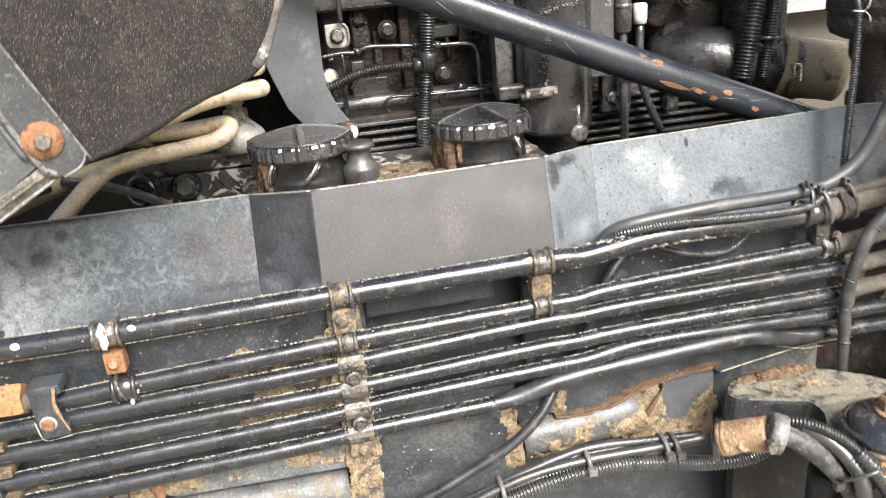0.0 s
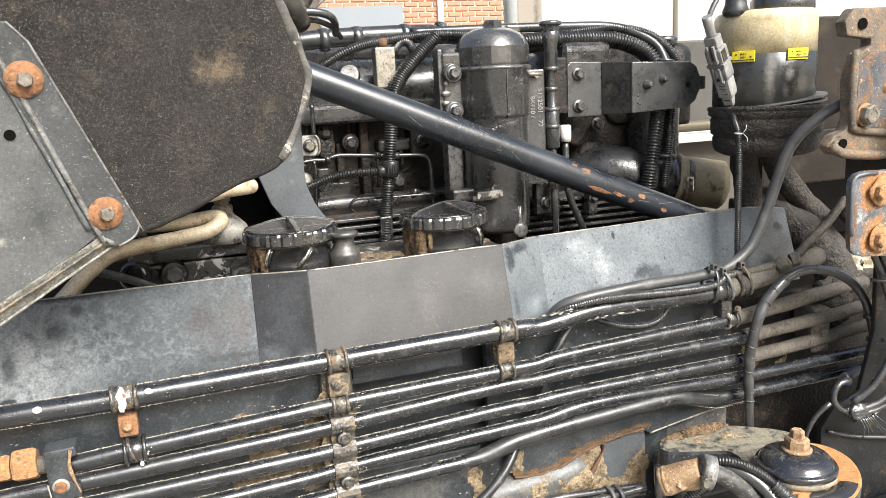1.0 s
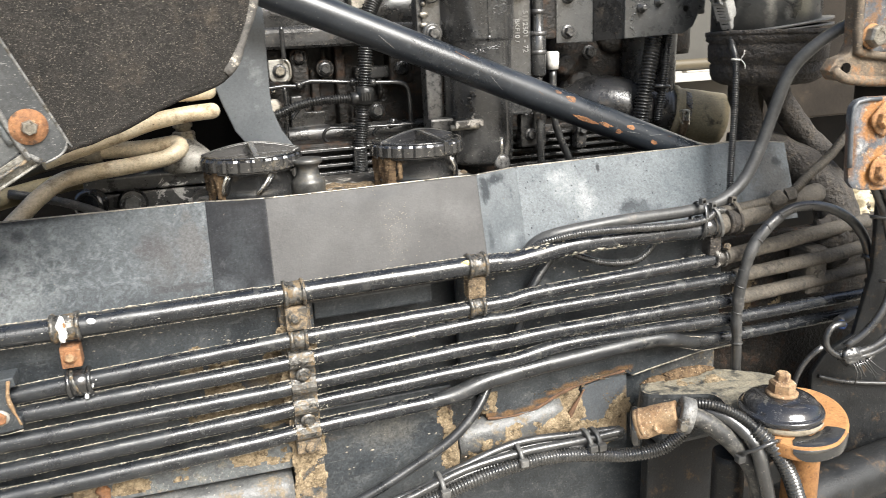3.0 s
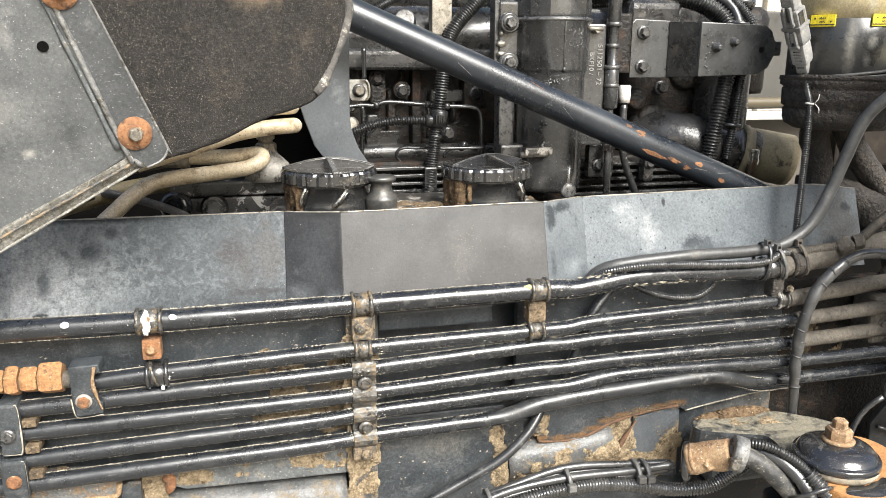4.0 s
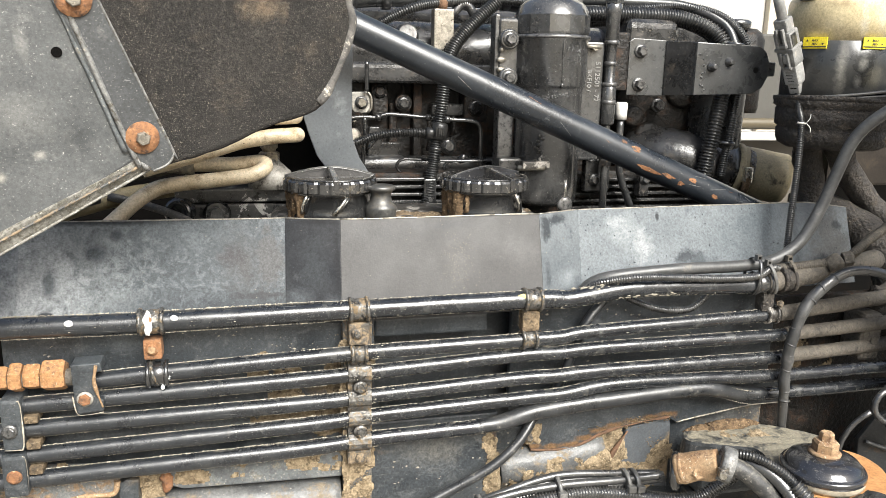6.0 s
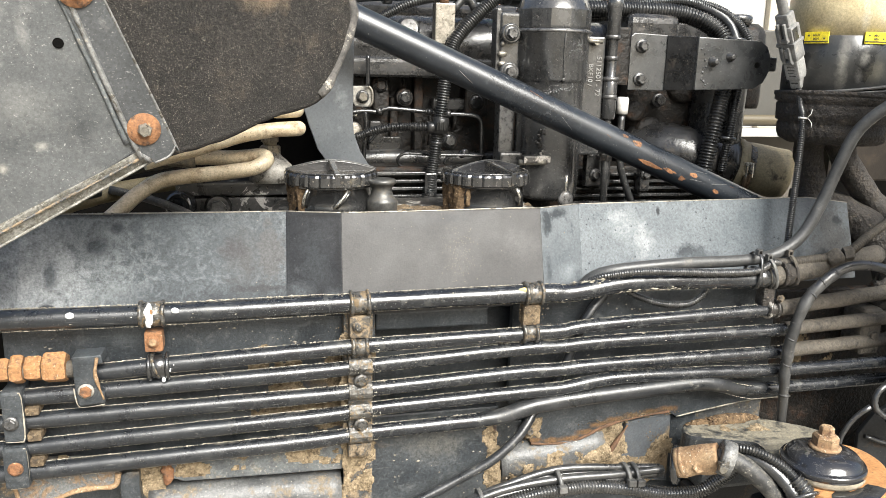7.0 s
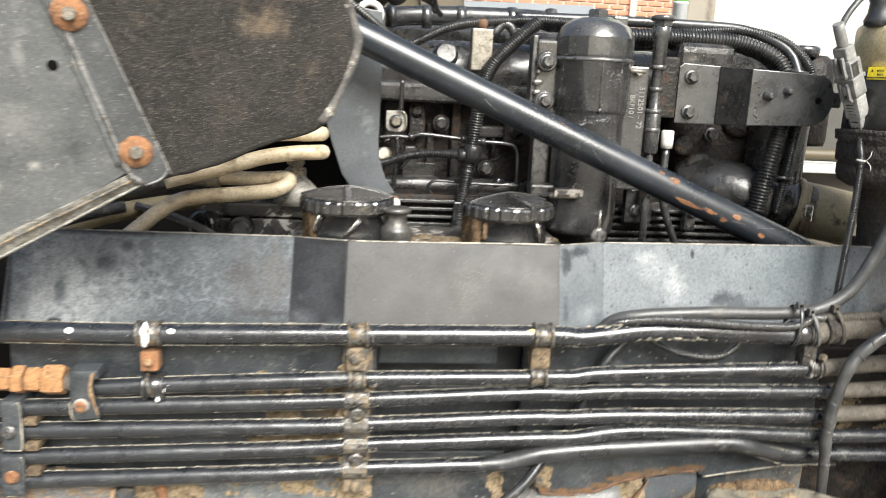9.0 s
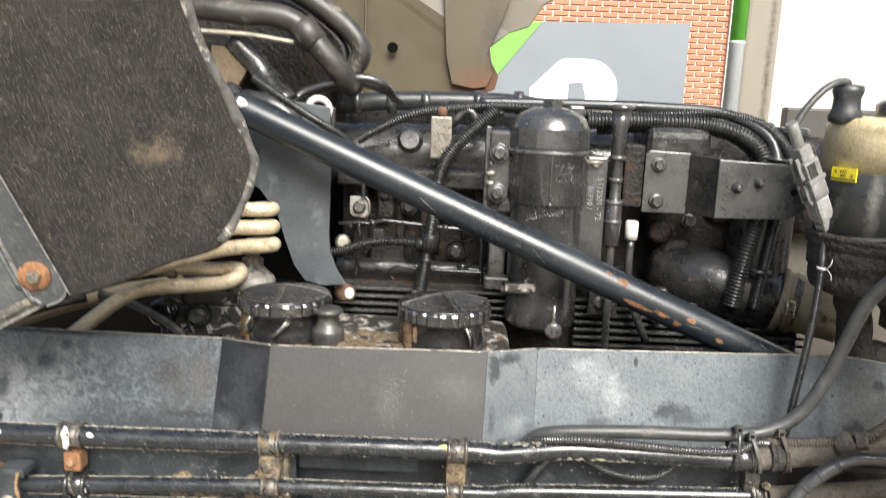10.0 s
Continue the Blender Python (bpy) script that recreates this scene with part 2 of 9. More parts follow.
M_FELT = mat("black_rubber_mat", (0.018, 0.017, 0.016), (0.036, 0.033, 0.03), 18, 0.92, 0, 1.0, 600, (0.07, 0.058, 0.046), (0.58, 0.78), 24, 0.95, speck=(0.3, 0.27, 0.23), spt=(0.68, 0.76), spscale=1100, spec=0.2, grit=0.5, blots=[(-0.07, 1.55, 0.03, 0.022, (0.13, 0.1, 0.07), 1.1)])
M_FELT_EDGE = mat("worn_mat_edge", (0.035, 0.033, 0.031), (0.14, 0.13, 0.118), 60, 0.85, 0, 0.6, 300, (0.4, 0.37, 0.31), (0.57, 0.62), 42)
M_RUST = mat("rust", (0.15, 0.065, 0.028), (0.28, 0.135, 0.058), 50, 0.85, 0, 0.7, 300, (0.07, 0.042, 0.028), (0.55, 0.66), 70, speck=(0.34, 0.25, 0.15), spt=(0.7, 0.75), spscale=240)
M_RUSTLT = mat("orange_rust", (0.23, 0.11, 0.042), (0.4, 0.215, 0.09), 60, 0.85, 0, 0.6, 240, (0.11, 0.06, 0.034), (0.54, 0.66), 60, speck=(0.42, 0.32, 0.21), spt=(0.69, 0.74), spscale=300, grit=0.4)
M_RUSTPAINT = mat("rusted_blue_paint", (0.04, 0.045, 0.055), (0.11, 0.115, 0.12), 30, 0.5, 0.1, 0.4, 300, (0.15, 0.085, 0.045), (0.52, 0.6), 50, speck=(0.36, 0.31, 0.24), spt=(0.67, 0.73), spscale=160, grit=0.45)
M_BOLT = mat("zinc_bolt", (0.2, 0.185, 0.155), (0.36, 0.33, 0.28), 80, 0.36, 0.7, 0.25, 300, (0.1, 0.085, 0.06), (0.58, 0.66), 120)
M_BLKBOLT = mat("painted_bolt", (0.05, 0.05, 0.05), (0.16, 0.156, 0.15), 120, 0.3, 0.5, 0.25, 300, (0.05, 0.04, 0.03), (0.6, 0.68), 140)
M_STRUT = mat("blue_black_tube", (0.011, 0.0135, 0.017), (0.021, 0.025, 0.031), 8, 0.3, 0, 0.08, 400, (0.06, 0.066, 0.072), (0.64, 0.76), 40, 0.5, spec=0.6, speck=(0.14, 0.14, 0.13), spt=(0.73, 0.77), spscale=240)
M_ENGINE = mat("engine_black", (0.013, 0.013, 0.013), (0.04, 0.039, 0.038), 36, 0.27, 0.05, 0.35, 90, (0.07, 0.058, 0.046), (0.59, 0.73), 44, 0.55, spec=0.65, speck=(0.16, 0.14, 0.11), spt=(0.71, 0.76), spscale=260, grit=0.4, bdist=0.003, coat=0.2)
# brown oily dirt, its base darkened further for the cavity's shade
M_ENGINE_BR = mat("engine_dirt_and_shade", (0.005, 0.0045, 0.004), (0.017, 0.014, 0.011), 40, 0.5, 0, 0.8, 130, (0.05, 0.028, 0.017), (0.56, 0.68), 40, spec=0.35, speck=(0.1, 0.07, 0.05), spt=(0.71, 0.76), spscale=220, grit=0.5, bdist=0.004)
M_BLACK = mat("gloss_black", (0.012, 0.012, 0.012), (0.026, 0.026, 0.026), 30, 0.22, 0, 0.15, 160, (0.09, 0.078, 0.06), (0.64, 0.76), 36, coat=0.7, spec=0.7)
M_CAN = mat("filter_black", (0.026, 0.026, 0.026), (0.062, 0.0615, 0.06), 24, 0.21, 0.05, 0.12, 110, (0.08, 0.076, 0.07), (0.62, 0.76), 50, 0.4, coat=0.5, spec=0.9, speck=(0.16, 0.155, 0.145), spt=(0.73, 0.77), spscale=300)
M_CAP = mat("cap_plastic", (0.01, 0.01, 0.01), (0.03, 0.029, 0.028), 50, 0.2, 0.0, 0.25, 200, (0.1, 0.085, 0.06), (0.6, 0.7), 45, 0.6, top=((0.1, 0.078, 0.048), 0.82, 0.55), coat=0.7, spec=1.0, speck=(0.26, 0.23, 0.18), spt=(0.72, 0.76), spscale=300)
M_RUBBER = mat("black_hose_rubber", (0.016, 0.016, 0.016), (0.04, 0.04, 0.04), 25, 0.3, 0, 0.15, 300, (0.13, 0.118, 0.096), (0.64, 0.76), 50, spec=0.9, coat=0.4, speck=(0.2, 0.185, 0.155), spt=(0.71, 0.76), spscale=260)
M_HOSEGREY = mat("grey_dusty_hose", (0.03, 0.03, 0.03), (0.07, 0.07, 0.068), 25, 0.42, 0, 0.12, 300, (0.16, 0.15, 0.13), (0.62, 0.76), 30)
M_CORR = mat("corrugated_black", (0.012, 0.012, 0.012), (0.03, 0.0295, 0.028), 35, 0.3, 0, 0.05, 300, (0.09, 0.08, 0.066), (0.61, 0.75), 40, spec=0.6, coat=0.1)
M_CREAM = mat("cream_tube", (0.48, 0.375, 0.235), (0.64, 0.555, 0.405), 16, 0.42, 0.1, 0.1, 240, (0.2, 0.13, 0.07), (0.56, 0.7), 30, speck=(0.12, 0.08, 0.05), spt=(0.72, 0.76), spscale=260)
M_BRKT = mat("slate_bracket", (0.058, 0.064, 0.071), (0.096, 0.104, 0.112), 10, 0.38, 0.05, 0.08, 300, (0.19, 0.2, 0.206), (0.6, 0.8), 24, 0.45, speck=(0.05, 0.053, 0.056), spt=(0.73, 0.76), spscale=170, grit=0.2)
M_GREASE = mat("greasy_iron", (0.02, 0.018, 0.016), (0.055, 0.05, 0.044), 30, 0.4, 0.2, 0.4, 200, (0.42, 0.39, 0.35), (0.55, 0.6), 40, 0.6, speck=(0.3, 0.28, 0.25), spt=(0.7, 0.75), spscale=240)
M_MUD = mat("dry_mud", (0.085, 0.062, 0.04), (0.2, 0.15, 0.095), 60, 0.95, 0, 1.0, 240, (0.05, 0.04, 0.03), (0.54, 0.66), 110, spec=0.2, speck=(0.34, 0.28, 0.2), spt=(0.68, 0.74), spscale=420, grit=0.5)
M_MUDLT = mat("pale_dirt", (0.17, 0.145, 0.105), (0.34, 0.3, 0.235), 60, 0.95, 0, 0.5, 240, spec=0.2)
M_MUDBLK = mat("oily_mud", (0.018, 0.015, 0.0125), (0.046, 0.038, 0.03), 60, 0.7, 0, 1.0, 110, (0.085, 0.068, 0.05), (0.58, 0.72), 50, bdist=0.008, grit=0.5, speck=(0.13, 0.105, 0.08), spt=(0.7, 0.75), spscale=200)
# first three blue-grey blots paint a hazy reflection between the pipes
M_RAIL = mat("chassis_paint", (0.02, 0.0235, 0.027), (0.05, 0.056, 0.061), 16, 0.38, 0.05, 0.2, 400, (0.1, 0.104, 0.104), (0.55, 0.76), 46, 0.6, speck=(0.26, 0.25, 0.225), spt=(0.72, 0.77), spscale=620, warp=1.0, scr=(0.085, 0.088, 0.087), grit=0.5, blots=[(-0.16, 1.012, 0.1, 0.03, (0.1, 0.107, 0.11), 1.2), (-0.3, 1.03, 0.07, 0.035, (0.11, 0.117, 0.12), 1.2), (-0.25, 1.135, 0.08, 0.016, (0.075, 0.084, 0.09), 1.2), (0.31, 0.933, 0.02, 0.006, (0.13, 0.075, 0.036), 0.6), (0.342, 0.929, 0.02, 0.006, (0.13, 0.075, 0.036), 0.6), (0.375, 0.93, 0.02, 0.006, (0.13, 0.075, 0.036), 0.6), (0.402, 0.938, 0.02, 0.006, (0.13, 0.075, 0.036), 0.6), (0.423, 0.948, 0.02, 0.006, (0.13, 0.075, 0.036), 0.6), (0.449, 0.955, 0.02, 0.006, (0.13, 0.075, 0.036), 0.6), (0.477, 0.959, 0.02, 0.006, (0.13, 0.075, 0.036), 0.6), (0.506, 0.963, 0.02, 0.006, (0.13, 0.075, 0.036), 0.6), (0.54, 0.966, 0.02, 0.006, (0.13, 0.075, 0.036), 0.6), (0.31, 0.878, 0.06, 0.026, (0.23, 0.17, 0.105), 0.6), (0.36, 0.897, 0.045, 0.014, (0.23, 0.17, 0.105), 0.6), (0.42, 0.885, 0.035, 0.035, (0.23, 0.17, 0.105), 0.6), (0.48, 0.875, 0.04, 0.035, (0.23, 0.17, 0.105), 0.6), (0.245, 0.93, 0.008, 0.06, (0.14, 0.075, 0.035), 0.7), (-0.05, 1.03, 0.07, 0.012, (0.15, 0.112, 0.07), 0.8), (-0.03, 1, 0.06, 0.008, (0.15, 0.112, 0.07), 0.8), (0, 1.06, 0.03, 0.02, (0.15, 0.112, 0.07), 0.8), (-0.1, 0.955, 0.2, 0.012, (0.15, 0.112, 0.07), 0.9), (0, 0.93, 0.03, 0.05, (0.15, 0.112, 0.07), 0.8), (0.15, 0.95, 0.06, 0.03, (0.09, 0.088, 0.08), 1)])
M_ARM = mat("dusty_arm_paint", (0.012, 0.0135, 0.015), (0.032, 0.035, 0.038), 40, 0.36, 0.0, 0.6, 240, (0.07, 0.07, 0.066), (0.6, 0.72), 50, 0.7, speck=(0.2, 0.19, 0.165), spt=(0.71, 0.76), spscale=300, top=((0.19, 0.17, 0.124), 0.8, 0.37), grit=0.45, warp=0.8)
M_SEAM = mat("dark_rust_seam", (0.07, 0.038, 0.02), (0.15, 0.08, 0.042), 60, 0.85, 0, 0.7, 240)
M_RAIL_MUD = mat("chassis_muddy", (0.035, 0.038, 0.04), (0.08, 0.08, 0.076), 26, 0.5, 0.05, 0.7, 260, (0.2, 0.15, 0.095), (0.5, 0.6), 60, 0.92, speck=(0.32, 0.27, 0.2), spt=(0.68, 0.74), spscale=260, grit=0.45)
# near-black without gloss, painted in for shade in holes and gaps
M_SHADEBLK = mat("cavity_shade_black", (0.003, 0.003, 0.003), (0.007, 0.006, 0.005), 12, 0.95, spec=0.05)
M_WHITE = mat("white_plastic", (0.5, 0.48, 0.44), (0.62, 0.6, 0.56), 40, 0.45)
M_PAINTDOT = mat("white_paint_dab", (0.75, 0.75, 0.73), (0.8, 0.8, 0.78), 40, 0.6)
M_YTAPE = mat("yellow_mark", (0.62, 0.45, 0.12), (0.72, 0.6, 0.28), 60, 0.6)
M_CONN = mat("grey_connector", (0.12, 0.12, 0.115), (0.24, 0.235, 0.225), 40, 0.5, 0, 0.2, 200, (0.34, 0.3, 0.24), (0.6, 0.72), 40)
M_CONNLT = mat("pale_connector_plastic", (0.22, 0.217, 0.208), (0.34, 0.335, 0.32), 40, 0.5, 0, 0.2, 200, (0.13, 0.115, 0.09), (0.6, 0.72), 40)
M_TIE = mat("cable_tie", (0.06, 0.06, 0.058), (0.14, 0.136, 0.128), 60, 0.4)
M_CHROME = mat("bright_clip", (0.6, 0.57, 0.5), (0.75, 0.72, 0.66), 60, 0.25, 0.9, 0.1)
M_YHOSE = mat("dusty_yellow_hose", (0.2, 0.165, 0.095), (0.32, 0.27, 0.17), 16, 0.6, 0, 0.3, 200, (0.06, 0.05, 0.035), (0.58, 0.68), 18)
# pale blots paint the light bands of a backlit translucent wall
M_TRANSL = mat("cream_reservoir_plastic", (0.44, 0.36, 0.2), (0.56, 0.48, 0.31), 12, 0.3, 0, 0.05, 200, (0.34, 0.27, 0.16), (0.56, 0.74), 26, blots=[(0.8, 1.6, 0.02, 0.008, (0.3, 0.23, 0.13), 1.0), (0.83, 1.57, 0.008, 0.03, (0.62, 0.58, 0.48), 1.2), (0.86, 1.58, 0.014, 0.02, (0.6, 0.55, 0.42), 1.2)])
# pale blots paint the plastic's upright highlight and reflections
M_RESDARK = mat("smoky_reservoir_plastic", (0.02, 0.02, 0.019), (0.042, 0.042, 0.04), 12, 0.3, 0, 0.05, 200, (0.08, 0.077, 0.068), (0.62, 0.8), 30, 0.3, blots=[(0.808, 1.5, 0.008, 0.07, (0.2, 0.19, 0.165), 1.2), (0.838, 1.51, 0.01, 0.014, (0.16, 0.155, 0.14), 0.9), (0.83, 1.485, 0.008, 0.012, (0.13, 0.125, 0.115), 0.9), (0.858, 1.49, 0.02, 0.025, (0.14, 0.13, 0.1), 1.2)])
M_LABEL = mat("yellow_label", (0.7, 0.56, 0.015), (0.76, 0.62, 0.03), 30, 0.5)
M_INK = mat("black_ink", (0.02, 0.02, 0.02), (0.03, 0.03, 0.03), 30, 0.6)
M_CAST = mat("cast_letter", (0.2, 0.2, 0.195), (0.34, 0.335, 0.33), 60, 0.35, 0.3)
M_GROUND = mat("dusty_yard_concrete", (0.2, 0.183, 0.155), (0.28, 0.258, 0.218), 0.8, 0.9, 0, 0.3, 30, (0.12, 0.1, 0.08), (0.58, 0.7), 1.5)
M_BRICK = mat("orange_brick", (0.44, 0.16, 0.09), (0.54, 0.24, 0.145), 3, 0.85, 0, 0.4, 60)
M_MORTAR = mat("pale_mortar", (0.56, 0.47, 0.4), (0.66, 0.57, 0.49), 5, 0.9)
M_SIGN = mat("slate_sign", (0.17, 0.19, 0.21), (0.19, 0.21, 0.23), 1, 0.5)
M_SIGNW = mat("white_sign_paint", (0.8, 0.8, 0.8), (0.82, 0.82, 0.82), 1, 0.5)
M_GREEN = mat("lime_paint", (0.16, 0.55, 0.06), (0.18, 0.6, 0.07), 1, 0.5)
M_WALLW = mat("white_painted_wall", (0.42, 0.41, 0.38), (0.5, 0.49, 0.455), 0.8, 0.7)
M_BEIGE = mat("beige_post", (0.46, 0.4, 0.31), (0.52, 0.46, 0.37), 1.5, 0.7)
M_HOOD = mat("beige_hood_paint", (0.07, 0.055, 0.029), (0.09, 0.072, 0.041), 4, 0.5, 0, 0.1, 200, (0.11, 0.06, 0.03), (0.62, 0.74), 4, grit=0.15, blots=[(0.33, 1.66, 0.13, 0.07, (0.12, 0.05, 0.022), 1.0), (0.36, 1.8, 0.06, 0.12, (0.05, 0.04, 0.03), 1.0)])
M_FLANGE = mat("rust_blotched_flange", (0.045, 0.05, 0.06), (0.13, 0.138, 0.15), 26, 0.45, 0.1, 0.4, 300, (0.3, 0.3, 0.3), (0.6, 0.68), 40, blots=[(0.79, 1.347, 0.03, 0.034, (0.3, 0.14, 0.05), 0.35), (0.797, 1.278, 0.03, 0.034, (0.33, 0.16, 0.055), 0.35), (0.755, 1.3, 0.01, 0.05, (0.12, 0.065, 0.035), 0.6), (0.9, 1.3, 0.03, 0.1, (0.16, 0.08, 0.04), 0.8)], speck=(0.34, 0.28, 0.2), spt=(0.68, 0.73), spscale=200, grit=0.45)
M_RUSTCREAM = mat("pale_flaking_rust", (0.2, 0.115, 0.055), (0.34, 0.24, 0.14), 45, 0.85, 0, 0.6, 240, (0.12, 0.065, 0.035), (0.56, 0.66), 60, speck=(0.5, 0.42, 0.31), spt=(0.69, 0.74), spscale=240, grit=0.4)
M_SHEETLT = mat("dusty_bright_steel", (0.15, 0.145, 0.13), (0.29, 0.28, 0.252), 30, 0.5, 0.1, 0.3, 300, (0.125, 0.115, 0.092), (0.48, 0.6), 110, 0.9, speck=(0.5, 0.48, 0.43), spt=(0.68, 0.74), spscale=420, grit=0.5, warp=1.0)
M_TUBEGREY = mat("scuffed_grey_tube", (0.05, 0.052, 0.053), (0.12, 0.12, 0.117), 30, 0.42, 0.05, 0.4, 260, (0.17, 0.135, 0.09), (0.56, 0.66), 45, 0.9, speck=(0.28, 0.265, 0.23), spt=(0.7, 0.75), spscale=300, grit=0.4)
M_TAUPE = mat("taupe_skirt_paint", (0.07, 0.06, 0.048), (0.1, 0.088, 0.07), 5, 0.6, 0, 0.1, 200, (0.06, 0.045, 0.03), (0.56, 0.7), 8, grit=0.15)
M_GUARD = mat("dark_guard_paint", (0.006, 0.0065, 0.007), (0.016, 0.017, 0.018), 26, 0.45, 0, 0.3, 300, (0.075, 0.05, 0.03), (0.58, 0.68), 30, 0.8, spec=0.4, speck=(0.12, 0.11, 0.095), spt=(0.73, 0.77), spscale=300, grit=0.5)
M_NECK2 = mat("worn_breather_metal", (0.05, 0.05, 0.048), (0.12, 0.118, 0.112), 50, 0.36, 0.5, 0.2, 200, (0.1, 0.085, 0.06), (0.58, 0.68), 50, 0.7)
M_ORANGE = mat("orange_primer_rust", (0.3, 0.135, 0.042), (0.42, 0.215, 0.08), 26, 0.8, 0, 0.4, 240, (0.2, 0.085, 0.03), (0.57, 0.7), 50, speck=(0.1, 0.06, 0.035), spt=(0.7, 0.75), spscale=220, grit=0.3)
M_SLEEVE = mat("satin_pipe_grey", (0.014, 0.015, 0.016), (0.034, 0.035, 0.037), 25, 0.32, 0, 0.1, 300, (0.12, 0.115, 0.1), (0.6, 0.74), 50, speck=(0.2, 0.19, 0.16), spt=(0.72, 0.76), spscale=300)
M_TANHANG = mat("tan_hanger", (0.12, 0.085, 0.048), (0.19, 0.14, 0.085), 20, 0.7, 0, 0.3, 200, (0.1, 0.05, 0.025), (0.56, 0.68), 30)
# worn, dirty grey, lightened to paint the bead's highlight
M_BEAD = mat("worn_bead_highlight", (0.11, 0.11, 0.107), (0.22, 0.217, 0.208), 60, 0.45, 0.2, 0.4, 300, (0.075, 0.066, 0.053), (0.54, 0.62), 70, speck=(0.36, 0.33, 0.27), spt=(0.7, 0.75), spscale=300, grit=0.45, warp=0.8)
M_SLATE = mat("slate_lower_plate", (0.055, 0.06, 0.066), (0.085, 0.092, 0.1), 14, 0.42, 0, 0.2, 300, (0.12, 0.105, 0.08), (0.6, 0.74), 50, 0.8, grit=0.3, blots=[(0.538, 0.865, 0.04, 0.018, (0.23, 0.17, 0.105), 0.5), (0.498, 0.856, 0.05, 0.014, (0.23, 0.17, 0.105), 0.5), (0.55, 0.898, 0.012, 0.035, (0.23, 0.17, 0.105), 0.6), (0.442, 0.897, 0.014, 0.06, (0.23, 0.17, 0.105), 0.6)])
M_GAPCREAM = mat("bright_gap_cream", (0.42, 0.36, 0.25), (0.58, 0.52, 0.38), 30, 0.9, 0, 0.6, 120, (0.2, 0.15, 0.1), (0.56, 0.66), 50)
M_CORRLT = mat("worn_corrugated_grey", (0.022, 0.022, 0.021), (0.075, 0.073, 0.069), 35, 0.22, 0.3, 0.1, 300, (0.03, 0.028, 0.025), (0.56, 0.66), 60, spec=1.0, coat=0.5)
M_POSTW = mat("grey_white_post", (0.4, 0.42, 0.42), (0.5, 0.52, 0.52), 3, 0.5)
M_JAMB = mat("grey_beige_jamb", (0.2, 0.175, 0.14), (0.26, 0.23, 0.185), 2, 0.6, blots=[(1.43, 1.8, 0.018, 1.5, (0.08, 0.06, 0.04), 1.2)], grit=0.1)
M_ROD = mat("dull_rod", (0.3, 0.27, 0.21), (0.42, 0.38, 0.3), 30, 0.4, 0.4)
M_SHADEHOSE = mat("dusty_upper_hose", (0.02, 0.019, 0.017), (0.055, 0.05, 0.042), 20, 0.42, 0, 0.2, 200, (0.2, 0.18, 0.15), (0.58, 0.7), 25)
M_LINT = mat("pale_lint", (0.16, 0.14, 0.115), (0.34, 0.31, 0.26), 90, 0.95, spec=0.2)
M_CREAMGR = mat("grimy_cream_casting", (0.16, 0.135, 0.095), (0.3, 0.26, 0.19), 60, 0.6, 0, 0.4, 240, (0.07, 0.055, 0.04), (0.54, 0.64), 80, speck=(0.05, 0.04, 0.03), spt=(0.7, 0.75), spscale=300)
M_PALEUNION = mat("pale_dusted_union", (0.2, 0.185, 0.16), (0.42, 0.4, 0.36), 40, 0.6, 0.1, 0.3, 240, (0.06, 0.052, 0.042), (0.55, 0.62), 45, 0.6)
M_VALVE = mat("black_valve_flaked", (0.022, 0.022, 0.022), (0.05, 0.049, 0.047), 40, 0.3, 0.1, 0.35, 160, (0.34, 0.33, 0.31), (0.565, 0.58), 26, 0.6, speck=(0.16, 0.145, 0.12), spt=(0.71, 0.76), spscale=260, warp=1.2)
M_RUSTGREY = mat("grey_paint_over_rust", (0.085, 0.09, 0.092), (0.17, 0.174, 0.17), 50, 0.6, 0.05, 0.5, 300, (0.2, 0.135, 0.08), (0.53, 0.63), 44, 0.85, speck=(0.36, 0.31, 0.24), spt=(0.69, 0.74), spscale=300, grit=0.5, warp=0.8)
M_LIP = mat("dusty_grey_lip", (0.06, 0.066, 0.07), (0.13, 0.137, 0.138), 30, 0.5, 0.05, 0.4, 300, (0.2, 0.172, 0.128), (0.6, 0.72), 44, 0.85, speck=(0.36, 0.33, 0.27), spt=(0.69, 0.74), spscale=420, grit=0.45)
M_SALT = mat("pale_dried_crust", (0.2, 0.178, 0.138), (0.42, 0.385, 0.315), 120, 0.95, 0, 0.5, 300, spec=0.2)
M_STRAW = mat("fibrous_tan_mud", (0.14, 0.105, 0.064), (0.31, 0.243, 0.158), 70, 0.95, 0, 1.0, 300, (0.08, 0.06, 0.038), (0.56, 0.66), 110, spec=0.15, speck=(0.42, 0.35, 0.25), spt=(0.68, 0.74), spscale=460, grit=0.5)
M_DOME = mat("dusty_gloss_dome", (0.01, 0.01, 0.011), (0.022, 0.022, 0.024), 30, 0.17, 0, 0.15, 160, (0.12, 0.112, 0.095), (0.62, 0.74), 40, 0.6, coat=0.8, spec=0.7, speck=(0.3, 0.28, 0.24), spt=(0.75, 0.79), spscale=300, scr=(0.12, 0.118, 0.11))
# beige far panel's shade put into a darker grey
M_FARPANEL = mat("far_panel_shade_grey", (0.05, 0.047, 0.04), (0.07, 0.066, 0.056), 5, 0.6, 0, 0.1, 200, (0.04, 0.035, 0.028), (0.58, 0.72), 8, grit=0.15)
M_RUSTMUD = mat("brown_rusty_mud", (0.07, 0.046, 0.026), (0.17, 0.115, 0.066), 90, 0.9, 0, 1.0, 260, (0.045, 0.03, 0.02), (0.55, 0.65), 120, spec=0.2, speck=(0.36, 0.28, 0.18), spt=(0.69, 0.74), spscale=360, grit=0.5)
